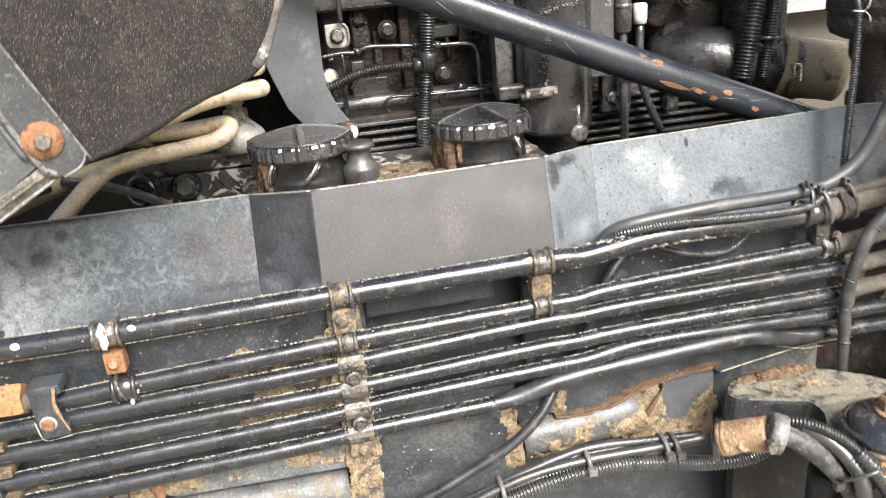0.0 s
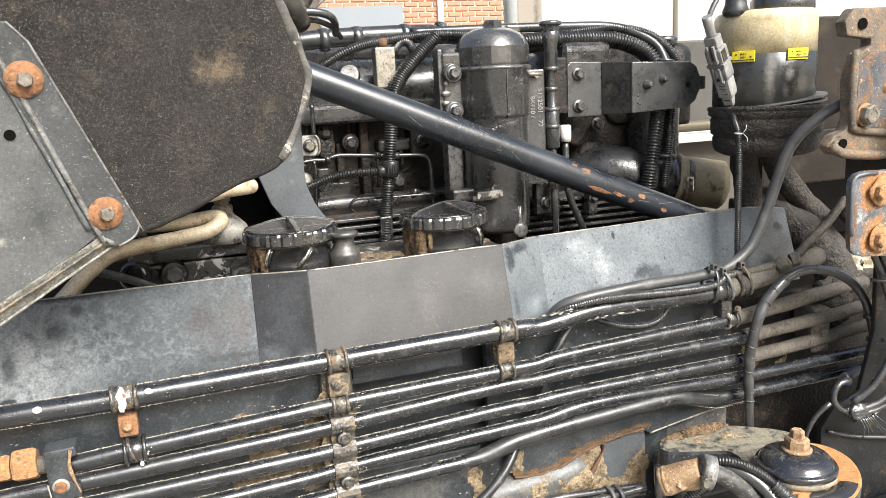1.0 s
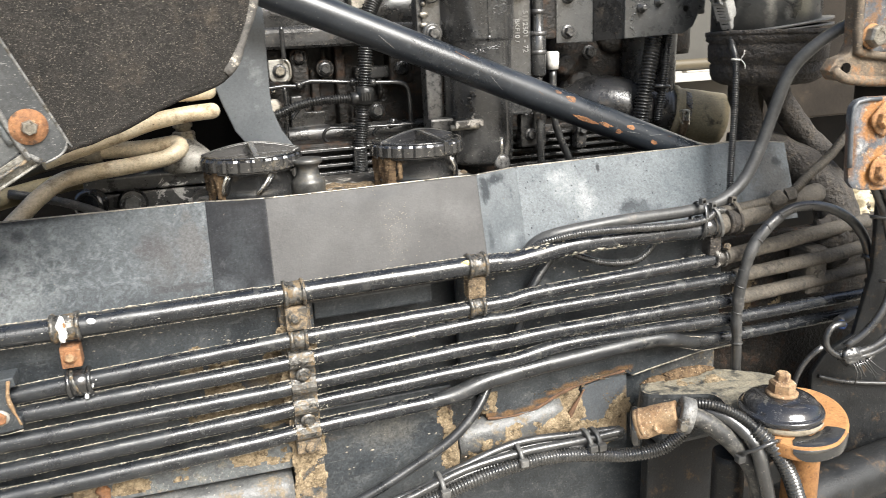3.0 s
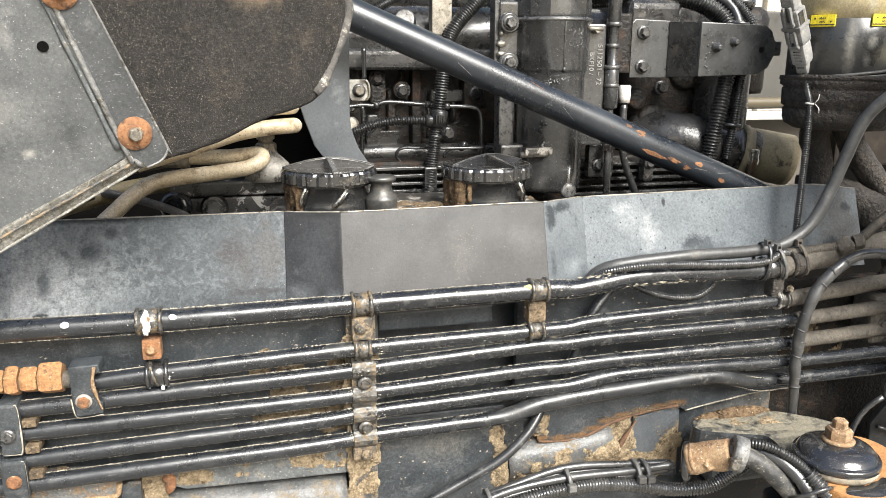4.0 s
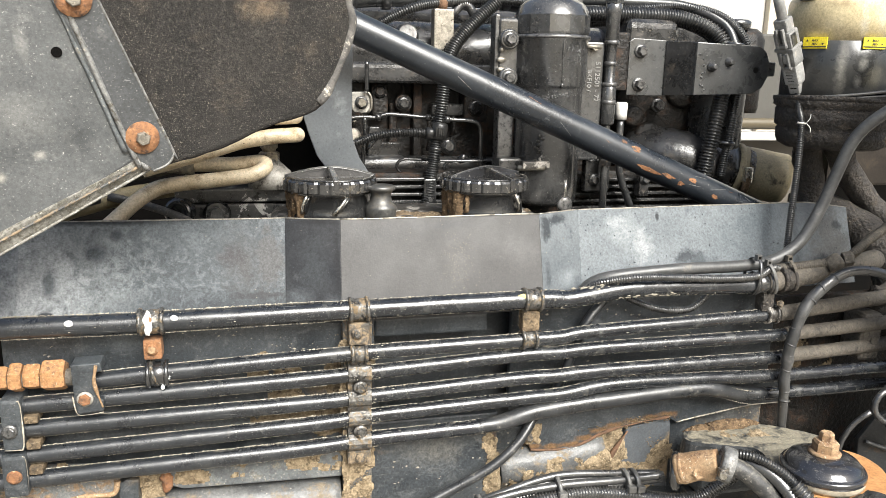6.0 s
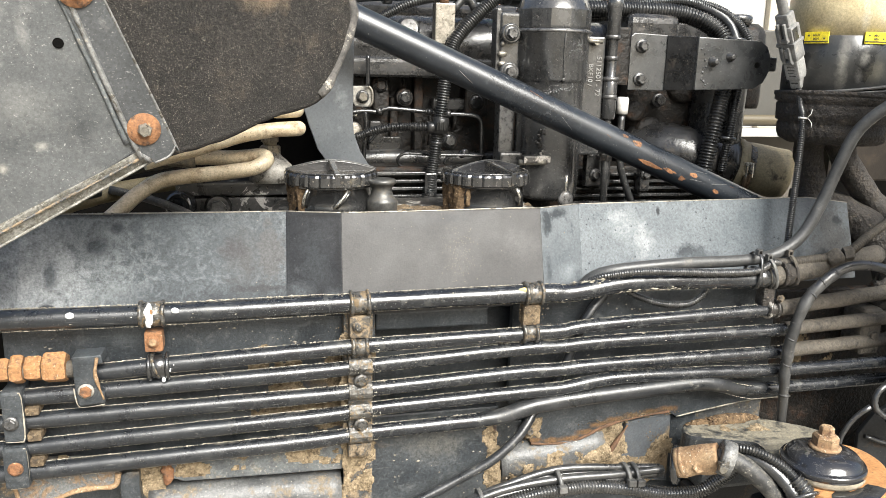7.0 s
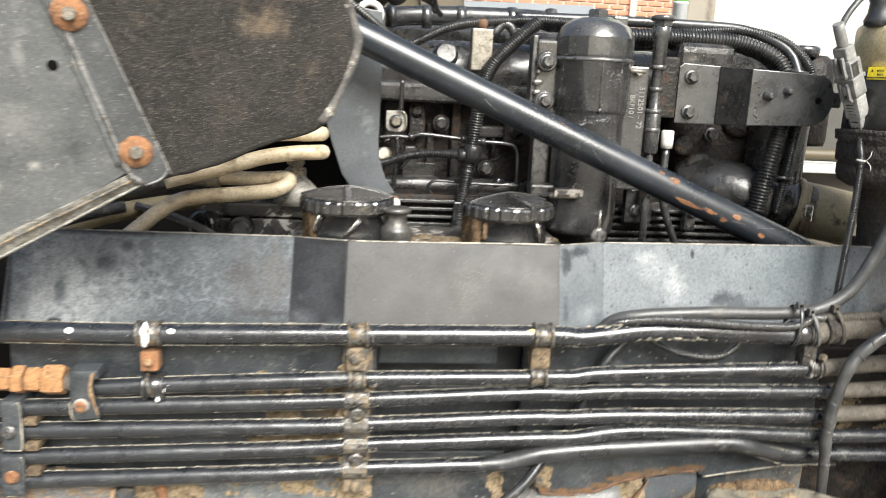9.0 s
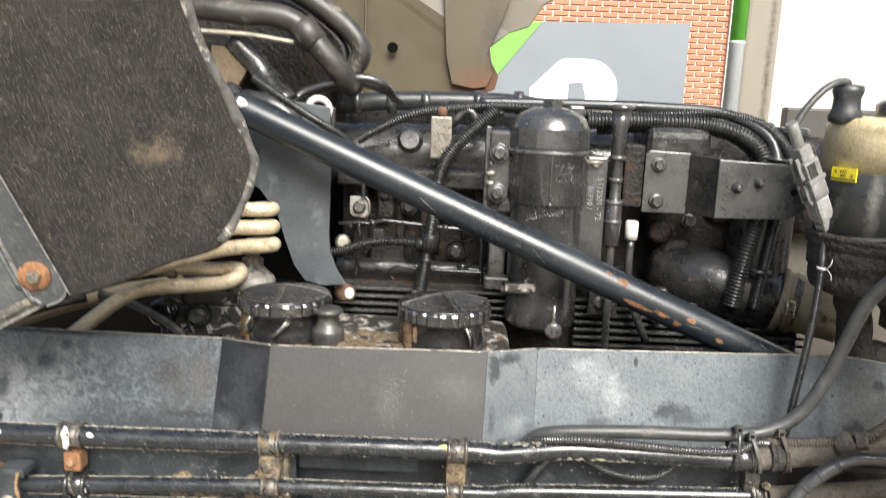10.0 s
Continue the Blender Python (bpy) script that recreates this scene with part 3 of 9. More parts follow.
M_DUSTHOSE = mat("dusty_black_hose", (0.02, 0.02, 0.02), (0.045, 0.045, 0.044), 25, 0.5, 0, 0.2, 300, (0.15, 0.14, 0.12), (0.56, 0.7), 45, 0.8, top=((0.2, 0.185, 0.155), 0.5, 0.48), speck=(0.25, 0.235, 0.2), spt=(0.71, 0.76), spscale=300)
M_BLUE = mat("blue_plug", (0.04, 0.08, 0.22), (0.06, 0.11, 0.3), 60, 0.5, 0, 0.3, 200, (0.03, 0.03, 0.04), (0.55, 0.65), 90)


# ---------------------------------------------------------------- shapes
def V(*a):
    return Vector(a)


def smooth_path(pts, step):
    """A Catmull-Rom line through the points, sampled about every step metres."""
    p = [Vector(q) for q in pts]
    if len(p) == 2:
        n = max(1, int((p[1] - p[0]).length / step))
        return [p[0].lerp(p[1], i / n) for i in range(n + 1)]
    p = [p[0] * 2 - p[1]] + p + [p[-1] * 2 - p[-2]]
    out = []
    for i in range(1, len(p) - 2):
        a, b, c, d = p[i - 1:i + 3]
        n = max(2, int((c - b).length / step))
        for k in range(n):
            t = k / n
            out.append(0.5 * ((2 * b) + (c - a) * t + (2 * a - 5 * b + 4 * c - d) * t * t + (3 * b - a - 3 * c + d) * t ** 3))
    out.append(p[-2])
    return out


def tube(bm, pts, r, seg=14, step=0.012, rib=0.0, wob=0.0, caps=True, swell=None):
    """A round tube along the points; rib: pitch of corrugations; wob: uneven surface; swell: factor on the radius by place."""
    line = smooth_path(pts, rib / 4 if rib else step)
    tan0 = (line[1] - line[0]).normalized()
    up = Vector((0, 0, 1)) if abs(tan0.z) < 0.9 else Vector((0, 1, 0))
    u = tan0.cross(up).normalized()
    rings, run = [], 0.0
    for i, c in enumerate(line):
        t = (line[min(i + 1, len(line) - 1)] - line[max(i - 1, 0)]).normalized()
        u = (u - t * u.dot(t)).normalized()
        w = t.cross(u)
        rr = r if not rib else r * (1.0 if i % 4 in (0, 1) else 0.76)
        if swell:
            rr *= swell(c)
        ring = []
        for k in range(seg):
            a = 2 * math.pi * k / seg
            d = u * math.cos(a) + w * math.sin(a)
            q = rr
            if wob:
                q += wob * noise.noise((c + d * r) * 45)
            ring.append(bm.verts.new(c + d * q))
        rings.append(ring)
    for a, b in zip(rings, rings[1:]):
        for k in range(seg):
            f = bm.faces.new((a[k], a[(k + 1) % seg], b[(k + 1) % seg], b[k]))
            f.smooth = True
    if caps:
        bm.faces.new(rings[0][::-1])
        bm.faces.new(rings[-1])
    return bm


def box(bm, x0, x1, y0, y1, z0, z1, bev=0.0015, m=None, seg=2):
    r = bmesh.ops.create_cube(bm, size=1.0)
    vs = r["verts"]
    for v in vs:
        v.co = Vector((x0 + (v.co.x + 0.5) * (x1 - x0), y0 + (v.co.y + 0.5) * (y1 - y0), z0 + (v.co.z + 0.5) * (z1 - z0)))
    if m is not None:
        bmesh.ops.transform(bm, matrix=m, verts=vs)
    if bev:
        es = list({e for v in vs for e in v.link_edges})
        bmesh.ops.bevel(bm, geom=es, offset=bev, segments=seg, affect="EDGES", profile=0.6)
    return bm


def lathe(bm, prof, at, axis=(0, 0, 1), seg=28):
    """A turned form: prof lists (radius, height along the axis)."""
    q = Vector(axis).to_track_quat("Z", "Y")
    rings = []
    for r, h in prof:
        rings.append([bm.verts.new(Vector(at) + q @ Vector((max(r, 1e-4) * math.cos(2 * math.pi * k / seg), max(r, 1e-4) * math.sin(2 * math.pi * k / seg), h))) for k in range(seg)])
    for a, b in zip(rings, rings[1:]):
        for k in range(seg):
            f = bm.faces.new((a[k], a[(k + 1) % seg], b[(k + 1) % seg], b[k]))
            f.smooth = True
    bm.faces.new(rings[0][::-1])
    bm.faces.new(rings[-1])
    return bm


def sheet(bm, pts, thick, bev=0.0008):
    """A plate: outline pts in space, thickened by the vector thick."""
    a = [bm.verts.new(Vector(p)) for p in pts]
    f = bm.faces.new(a)
    r = bmesh.ops.extrude_face_region(bm, geom=[f])
    vs = [g for g in r["geom"] if isinstance(g, bmesh.types.BMVert)]
    bmesh.ops.translate(bm, vec=Vector(thick), verts=vs)
    allv = a + vs
    bmesh.ops.recalc_face_normals(bm, faces=list({f for v in allv for f in v.link_faces}))
    if bev:
        es = list({e for v in allv for e in v.link_edges if e.is_manifold and e.calc_face_angle(0) > 0.5})
        bmesh.ops.bevel(bm, geom=es, offset=bev, segments=2, affect="EDGES", profile=0.6)
    return bm


def strap(bm, at, ay, az, skew, wide, thick):
    """Flat closed band round things that run along x."""
    n = 32
    rings = []
    for k in range(n):
        a = 2 * math.pi * k / n
        ring = []
        for dx, q in ((-wide / 2, 0.0), (wide / 2, 0.0), (wide / 2, thick), (-wide / 2, thick)):
            c, d = math.cos(a), math.sin(a)
            ring.append(bm.verts.new((at[0] + dx + skew * az * d, at[1] + (ay + q) * c * abs(c) ** -0.25 if abs(c) > 1e-6 else at[1], at[2] + (az + q) * d)))
        rings.append(ring)
    for a, b in zip(rings, rings[1:] + rings[:1]):
        for k in range(4):
            bm.faces.new((a[k], a[(k + 1) % 4], b[(k + 1) % 4], b[k])).smooth = k % 2 == 0
    bmesh.ops.recalc_face_normals(bm, faces=bm.faces)
    return bm


def hexhead(bm, at, axis, across, high):
    """A six-sided bolt head with a chamfered crown and a short shank end."""
    r = across / 2 / math.cos(math.pi / 6)
    q = Vector(axis).to_track_quat("Z", "Y")
    rings = []
    for rr, h in ((r, 0), (r, high * 0.8), (r * 0.84, high), (r * 0.5, high), (r * 0.46, high * 0.93)):
        rings.append([bm.verts.new(Vector(at) + q @ Vector((rr * math.cos(math.pi / 3 * k + 0.3), rr * math.sin(math.pi / 3 * k + 0.3), h))) for k in range(6)])
    for a, b in zip(rings, rings[1:]):
        for k in range(6):
            bm.faces.new((a[k], a[(k + 1) % 6], b[(k + 1) % 6], b[k]))
    bm.faces.new(rings[-1])
    bm.faces.new(rings[0][::-1])
    return bm


def lump(bm, at, size, rough=0.35, freq=30, sub=4, turn=0):
    """An uneven clod."""
    r = bmesh.ops.create_icosphere(bm, subdivisions=sub, radius=1.0)
    rot = Matrix.Rotation(radians(turn), 4, "Y")
    for v in r["verts"]:
        d = v.co.copy()
        w = rot @ Vector((d.x * size[0], d.y * size[1], d.z * size[2])) + Vector(at)
        k = 1 + rough * (noise.noise(w * freq) + 0.5 * noise.noise(w * freq * 3.1))
        v.co = rot @ Vector((d.x * size[0] * k, d.y * size[1] * k, d.z * size[2] * k)) + Vector(at)
        for f in v.link_faces:
            f.smooth = True
    return bm


def crust(bm, at, u, v, nu, nv, thick, cut, freq, seed=0.0):
    """A ragged crust on a plane: at + u, v span it, thickest inside; parts under the cut stay bare."""
    at, u, v = Vector(at), Vector(u), Vector(v)
    n = u.cross(v).normalized()
    if n.y > 0.2 or n.z < -0.5:
        n = -n
    grid = {}
    for i in range(nu + 1):
        for j in range(nv + 1):
            a, b = i / nu, j / nv
            w = at + u * a + v * b
            edge = min(a, 1 - a, b, 1 - b) * 4
            h = 0.5 + 0.5 * noise.fractal(w * freq + Vector((seed, 0, 0)), 1.0, 2.0, 5) + min(0, edge - 0.6) * 0.6 - cut
            grid[i, j] = (w + n * (thick * max(-0.15, min(1.0, h * 2.2)) + thick * 0.3 * noise.noise(w * 160) + thick * 0.2 * noise.noise(w * 420)), h)
    vs = {}
    for i in range(nu):
        for j in range(nv):
            c = [(i, j), (i + 1, j), (i + 1, j + 1), (i, j + 1)]
            if max(grid[k][1] for k in c) < 0:
                continue
            for k in c:
                if k not in vs:
                    vs[k] = bm.verts.new(grid[k][0])
            bm.faces.new([vs[k] for k in c]).smooth = True
    return bm


def drape(bm, x0, x1, z0, z1, depth, thick, cut, freq, seed=0.0, fine=0.0014, low=0.0):
    """Ragged dried mud on a curved front: depth(x, z) gives the front's y; parts under the cut stay bare; low: gathers below."""
    nu, nv = max(4, int((x1 - x0) / fine)), max(4, int((z1 - z0) / fine))
    grid = {}
    for i in range(nu + 1):
        for j in range(nv + 1):
            a, b = i / nu, j / nv
            x, z = x0 + (x1 - x0) * a, z0 + (z1 - z0) * b
            w = Vector((x, 0.2, z))
            edge = min(a, 1 - a, b, 1 - b) * 5
            h = 0.5 + 0.55 * noise.fractal(w * freq + Vector((seed, 0, 0)), 0.8, 2.0, 6) + min(0, edge - 1.3) * 0.45 - cut - low * (b - 0.35)
            fibre = noise.noise(Vector((x * 380 + 5 * noise.noise(w * 40), seed, z * 150))) + 0.7 * noise.noise(w * 500)
            lift = thick * max(-0.3, min(1.0, h * 2.4)) * (1 + 0.35 * fibre)
            grid[i, j] = (Vector((x, depth(x, z) - lift, z)), h)
    vs = {}
    for i in range(nu):
        for j in range(nv):
            c = [(i, j), (i + 1, j), (i + 1, j + 1), (i, j + 1)]
            if max(grid[k][1] for k in c) < 0:
                continue
            for k in c:
                if k not in vs:
                    vs[k] = bm.verts.new(grid[k][0])
            bm.faces.new([vs[k] for k in c]).smooth = True
    return bm


def obj(name, bm, material, label="", category="", group="", kind=""):
    me = bpy.data.meshes.new(name)
    bm.to_mesh(me)
    bm.free()
    me.materials.append(material)
    return tagged(new(name, me), label, category, group, kind)


def thing(name, at, label, category, group="", kind=""):
    e = new(name)
    e.empty_display_size = 0.02
    e.location = at
    return tagged(e, label, category, group, kind)


def part(name, bm, material, parent, label=""):
    o = obj(name, bm, material, label)
    o.parent = parent
    if not parent.parent:
        o.matrix_parent_inverse = Matrix.Translation(-parent.location)
    return o


B = bmesh.new


def grains(name, items, material):
    """Many tiny angular grains in one mesh: items are (centre, (sx, sy, sz))."""
    vs, fs = [], []
    dirs = ((1, 0, 0), (0, 1, 0), (-1, 0, 0), (0, -1, 0), (0, 0, 1), (0, 0, -1))
    for c, s in items:
        k = len(vs)
        for d in dirs:
            f = random.uniform(0.6, 1.3)
            vs.append((c[0] + d[0] * s[0] * f + random.uniform(-0.3, 0.3) * s[0], c[1] + d[1] * s[1] * f, c[2] + d[2] * s[2] * f + random.uniform(-0.3, 0.3) * s[2]))
        for q in range(4):
            fs.append((k + q, k + (q + 1) % 4, k + 4))
            fs.append((k + (q + 1) % 4, k + q, k + 5))
    me = bpy.data.meshes.new(name)
    me.from_pydata(vs, [], fs)
    me.materials.append(material)
    return me


def bolt(parent, at, axis, across=0.013, high=0.007, washer=0.0, material=None, wmat=None, name="bolt"):
    a = Vector(axis).normalized()
    at = Vector(at)
    b = part(name, hexhead(B(), at + a * (0.002 if washer else 0.0), a, across, high), material or M_BLKBOLT, parent)
    if washer:
        part("washer", lathe(B(), [(washer * 0.96, 0), (washer, 0.0006), (washer * 0.98, 0.0022), (across * 0.5, 0.003)], at, a, 24), wmat or material or M_BLKBOLT, b)



# ---------------------------------------------------------------- setting
def setting():
    bm = B()
    n = 24
    for i in range(n + 1):
        for j in range(n + 1):
            bm.verts.new((-400 + 800 * i / n, -400 + 800 * j / n, 0))
    bm.verts.ensure_lookup_table()
    for i in range(n):
        for j in range(n):
            a = i * (n + 1) + j
            bm.faces.new((bm.verts[a], bm.verts[a + n + 1], bm.verts[a + n + 2], bm.verts[a + 1]))
    obj("ground", bm, M_GROUND, "dusty grey-brown concrete yard around the machine", "ground", kind="structure")
    # workshop front behind the machine
    wall = thing("wall_north", (2.0, 11.0, 0), "workshop wall of orange brick with pale joints", "wall", kind="structure")
    part("mortar_bed", box(B(), -9, 5.2, 11.05, 11.35, 0, 6, 0), M_MORTAR, wall)
    obj("wall_side", box(B(), 5.2, 16, 11.0, 11.3, 0, 6, 0.01), M_WALLW, "white painted rendered wall", "wall", kind="structure")
    obj("brick_corner_trim", box(B(), 3.87, 3.96, 10.98, 11.04, 0, 6, 0.006), M_WALLW, "pale painted trim at the end of the brick wall", "trim", kind="structure")
    post = thing("gate_post", (1.3, 2.9, 0), "grey-white round post with a lime green upper band", "post", kind="structure")
    part("post_shaft", lathe(B(), [(0.029, 0), (0.029, 1.855), (0.031, 1.857), (0.031, 1.866), (0.029, 1.868)], (1.295, 2.93, 0), (0, 0, 1), 24), M_POSTW, post)
    part("post_band", lathe(B(), [(0.0285, 1.868), (0.0285, 4.0)], (1.295, 2.93, 0), (0, 0, 1), 24), M_GREEN, post, "lime green band")
    obj("post_jamb", box(B(), 1.335, 1.46, 2.96, 3.0, 0, 4.0, 0.012), M_JAMB, "broad grey-beige door jamb with a dark seam", "jamb", kind="structure")
    obj("sliding_door", box(B(), 1.46, 2.16, 3.0, 3.05, 0.0, 4.0, 0.008), M_WALLW, "white painted sliding door panel", "door", kind="structure")
    obj("door_post", box(B(), 2.16, 2.26, 2.97, 3.07, 0, 4.0, 0.01), M_BEIGE, "beige steel door post", "post", kind="structure")
    obj("sliding_door", box(B(), 2.26, 5.0, 3.0, 3.05, 0.0, 4.0, 0.008), M_WALLW, "white painted sliding door panel", "door", kind="structure")
    sign = thing("wall_sign", (2.0, 10.95, 1.6), "slate grey sign board with white and lime shapes", "sign")
    part("sign_board", sheet(B(), [(0.3, 10.97, 0.9), (3.33, 10.97, 0.9), (3.33, 10.97, 2.72), (1.3, 10.97, 2.68), (0.72, 10.97, 1.95)], (0, 0.03, 0)), M_SIGN, sign)
    part("lime_corner", sheet(B(), [(0.2, 10.95, 1.3), (0.72, 10.95, 1.95), (1.3, 10.95, 2.68), (0.9, 10.95, 2.64), (0.2, 10.95, 2.5)], (0, 0.05, 0)), M_GREEN, sign)
    part("white_badge", sheet(B(), [(1.15, 10.955, 1.1), (1.18, 10.955, 1.78), (1.24, 10.955, 1.84), (1.56, 10.955, 2.16), (1.64, 10.955, 2.2)] + [(1.98 + 0.42 * math.sin(a * math.pi / 20), 10.955, 1.78 + 0.42 * math.cos(a * math.pi / 20)) for a in range(0, 14)] + [(2.2, 10.955, 1.1)], (0, 0.012, 0), 0), M_SIGNW, sign)
    part("badge_centre", sheet(B(), [(1.72, 10.94, 1.3), (1.72, 10.94, 1.86), (1.9, 10.94, 1.88), (1.96, 10.94, 1.7), (1.94, 10.94, 1.3)], (0, 0.012, 0), 0), M_SIGN, sign)
    me = None
    for row in range(60):
        for c in range(64):
            z = 0.005 + row * 0.075
            x = -9.0 + c * 0.225 + (0.1125 if row % 2 else 0)
            if not (0.6 < x < 5.0 and 1.5 < z < 3.5) or (x < 3.1 and z < 2.6):
                continue
            if me is None:
                bm = box(B(), 0, 0.2, 0, 0.06, 0, 0.055, 0.003, seg=1)
                me = bpy.data.meshes.new("brick")
                bm.to_mesh(me)
                bm.free()
                me.materials.append(M_BRICK)
            o = new("brick", me)
            o.parent = wall
            o.matrix_parent_inverse = Matrix.Translation((-2.0, -11.0, 0))
            o.location = (x, 11.03 - random.random() * 0.004, z)
    # raised hood of the machine's far side
    hood = thing("engine_hood", (0.1, 2.3, 1.75), "raised beige hood panel with a rusty edge", "hood")
    part("hood_panel", sheet(B(), [(-0.6, 2.3, 0.0), (0.3, 2.3, 0.0), (0.31, 2.29, 1.62), (0.366, 2.28, 1.65), (0.375, 2.28, 1.69), (0.352, 2.28, 1.73), (0.345, 2.28, 1.77), (0.4, 2.29, 1.815), (0.46, 2.29, 1.835), (0.5, 2.3, 1.9), (0.64, 2.32, 1.98), (0.8, 2.4, 2.35), (-0.6, 2.4, 2.35)], (0, 0.02, 0.0), 0.004), M_HOOD, hood)
    part("hood_fold", sheet(B(), [(0.2, 2.28, 1.95), (0.215, 2.277, 1.74), (0.235, 2.275, 1.66), (0.3, 2.27, 1.648), (0.34, 2.266, 1.655), (0.355, 2.266, 1.69), (0.338, 2.266, 1.75), (0.37, 2.266, 1.83), (0.41, 2.266, 1.95)], (0, 0.006, 0), 0.002), M_HOOD, hood, "rust-stained folded corner")
    part("hood_seam", tube(B(), [(-0.03, 2.288, 1.62), (-0.03, 2.288, 1.76), (-0.035, 2.288, 2.1)], 0.004, 8), M_HOOD, hood)
    part("hood_hole", lathe(B(), [(0.016, -0.002), (0.016, 0.003)], (0.051, 2.297, 1.761), (0, -1, 0)), M_SHADEBLK, hood)
    # near-black sheets added where the machine's depths lie in shade
    obj("inner_shade_sheet", box(B(), -1.5, 0.09, 1.42, 1.46, 0.4, 1.62, 0.004), M_SHADEBLK, "added near-black sheet for the shade behind the pipes", "bulkhead", kind="structure")
    obj("inner_shade_floor", box(B(), -0.5, 1.6, 0.93, 1.46, 0.72, 0.76, 0.004), M_SHADEBLK, "added near-black floor for the shade under the engine", "belly pan", kind="structure")


def chassis():
    rail = thing("chassis_rail", (0.2, 0.87, 0.7), "dark painted chassis rail streaked with dried mud", "chassis rail", kind="structure")
    part("rail_web", box(B(), -0.395, 0.07, 0.848, 0.86, 0.955, 1.156, 0.002), M_RAIL, rail)
    part("rail_pocket", box(B(), 0.05, 0.30, 0.9, 0.912, 0.9, 1.19, 0.002), M_RAIL, rail)
    part("rail_strap", box(B(), 0.072, 0.235, 0.855, 0.87, 1.122, 1.148, 0.003), M_RAIL, rail)
    part("rail_web", box(B(), 0.275, 0.72, 0.866, 0.878, 0.99, 1.158, 0.002), M_RAIL, rail)
    part("rail_web", box(B(), 0.72, 1.25, 0.885, 0.9, 0.6, 1.14, 0.002), M_ENGINE_BR, rail)
    part("rail_web", box(B(), 0.56, 0.74, 0.9, 0.915, 0.5, 1.0, 0.002), M_RAIL, rail)
    part("rail_panel", box(B(), 0.062, 0.252, 0.842, 0.856, 0.72, 1.0, 0.003), M_RAIL, rail)
    part("rail_post", box(B(), 0.024, 0.064, 0.828, 0.85, 0.72, 1.16, 0.004), M_RAIL_MUD, rail)
    part("rail_end", box(B(), -0.75, -0.395, 0.87, 0.885, 0.6, 1.0, 0.003), M_RAIL_MUD, rail)
    # lower weldments
    part("lower_lip", sheet(B(), [(-0.213, 0.835, 0.975), (0.024, 0.835, 0.975), (0.024, 0.835, 0.926), (-0.06, 0.834, 0.928), (-0.19, 0.834, 0.931), (-0.209, 0.835, 0.938), (-0.215, 0.835, 0.956)], (0, 0.03, 0), 0.003), M_LIP, rail)
    part("lower_tube", tube(B(), [(-0.236, 0.852, 0.892), (-0.15, 0.852, 0.892), (0.02, 0.852, 0.887)], 0.03, 24, wob=0.0008), M_TUBEGREY, rail)
    part("lower_bracket", sheet(B(), [(-0.4, 0.83, 0.985), (-0.272, 0.83, 0.975), (-0.2695, 0.83, 0.955), (-0.2745, 0.83, 0.937), (-0.3, 0.83, 0.9355), (-0.322, 0.83, 0.934), (-0.345, 0.83, 0.926), (-0.366, 0.83, 0.92), (-0.388, 0.83, 0.921), (-0.395, 0.83, 0.95)], (0, 0.012, 0), 0.002), M_RUSTGREY, rail, "grey bracket with flaking rusty edge")
    part("bracket_rim", tube(B(), [(-0.27, 0.829, 0.955), (-0.275, 0.829, 0.938), (-0.3, 0.829, 0.9365), (-0.322, 0.829, 0.935), (-0.345, 0.829, 0.927), (-0.366, 0.829, 0.922), (-0.386, 0.829, 0.923), (-0.394, 0.829, 0.948)], 0.0032, 8, 0.004, wob=0.0018), M_RUSTCREAM, rail, "rusty rim")
    part("tube_socket", sheet(B(), [(-0.268, 0.826, 0.952), (-0.258, 0.826, 0.957), (-0.243, 0.826, 0.956), (-0.2445, 0.826, 0.935), (-0.243, 0.826, 0.915), (-0.234, 0.826, 0.9), (-0.236, 0.826, 0.86), (-0.26, 0.826, 0.87), (-0.2665, 0.826, 0.9), (-0.2695, 0.826, 0.93)], (0, 0.03, 0), 0.004), M_RAIL, rail)
    part("socket_pocket", sheet(B(), [(-0.244, 0.84, 0.958), (-0.214, 0.84, 0.958), (-0.214, 0.84, 0.915), (-0.236, 0.84, 0.905), (-0.244, 0.84, 0.915)], (0, 0.01, 0), 0.001), M_STRAW, rail, "dirt-filled pocket")
    part("socket_rust", lump(B(), (-0.211, 0.834, 0.945), (0.008, 0.006, 0.014), 0.5, 60, 4), M_RUST, rail)
    part("lower_web", box(B(), -0.4, 0.6, 0.87, 0.89, 0.6, 0.96, 0.003), M_RAIL, rail)
    part("cross_tube", tube(B(), [(0.262, 0.872, 0.895), (0.35, 0.872, 0.9), (0.432, 0.873, 0.908)], 0.03, 20, wob=0.002), M_TUBEGREY, rail)
    part("lower_plate", sheet(B(), [(0.474, 0.862, 0.945), (0.54, 0.862, 0.955), (0.549, 0.862, 0.952), (0.552, 0.862, 0.834), (0.43, 0.862, 0.852), (0.431, 0.862, 0.867), (0.451, 0.862, 0.897)], (0, 0.01, 0), 0.002), M_SLATE, rail, "slate painted plate with caked mud")
    part("rear_plate", sheet(B(), [(0.54, 0.872, 0.96), (0.72, 0.872, 0.975), (0.72, 0.872, 0.83), (0.54, 0.872, 0.83)], (0, 0.01, 0), 0.002), M_TUBEGREY, rail, "paler dusty plate")
    bolt(rail, (0.306, 0.853, 0.949), (0, -1, 0.1), 0.009, 0.004, 0.007, M_CLAMP, M_CLAMPBAR)
    part("seam_bar", tube(B(), [(0.472, 0.857, 0.942), (0.457, 0.857, 0.92), (0.442, 0.857, 0.897), (0.424, 0.857, 0.875), (0.418, 0.857, 0.858)], 0.0026, 8, 0.006, wob=0.003), M_SEAM, rail, "rusty weld seam")
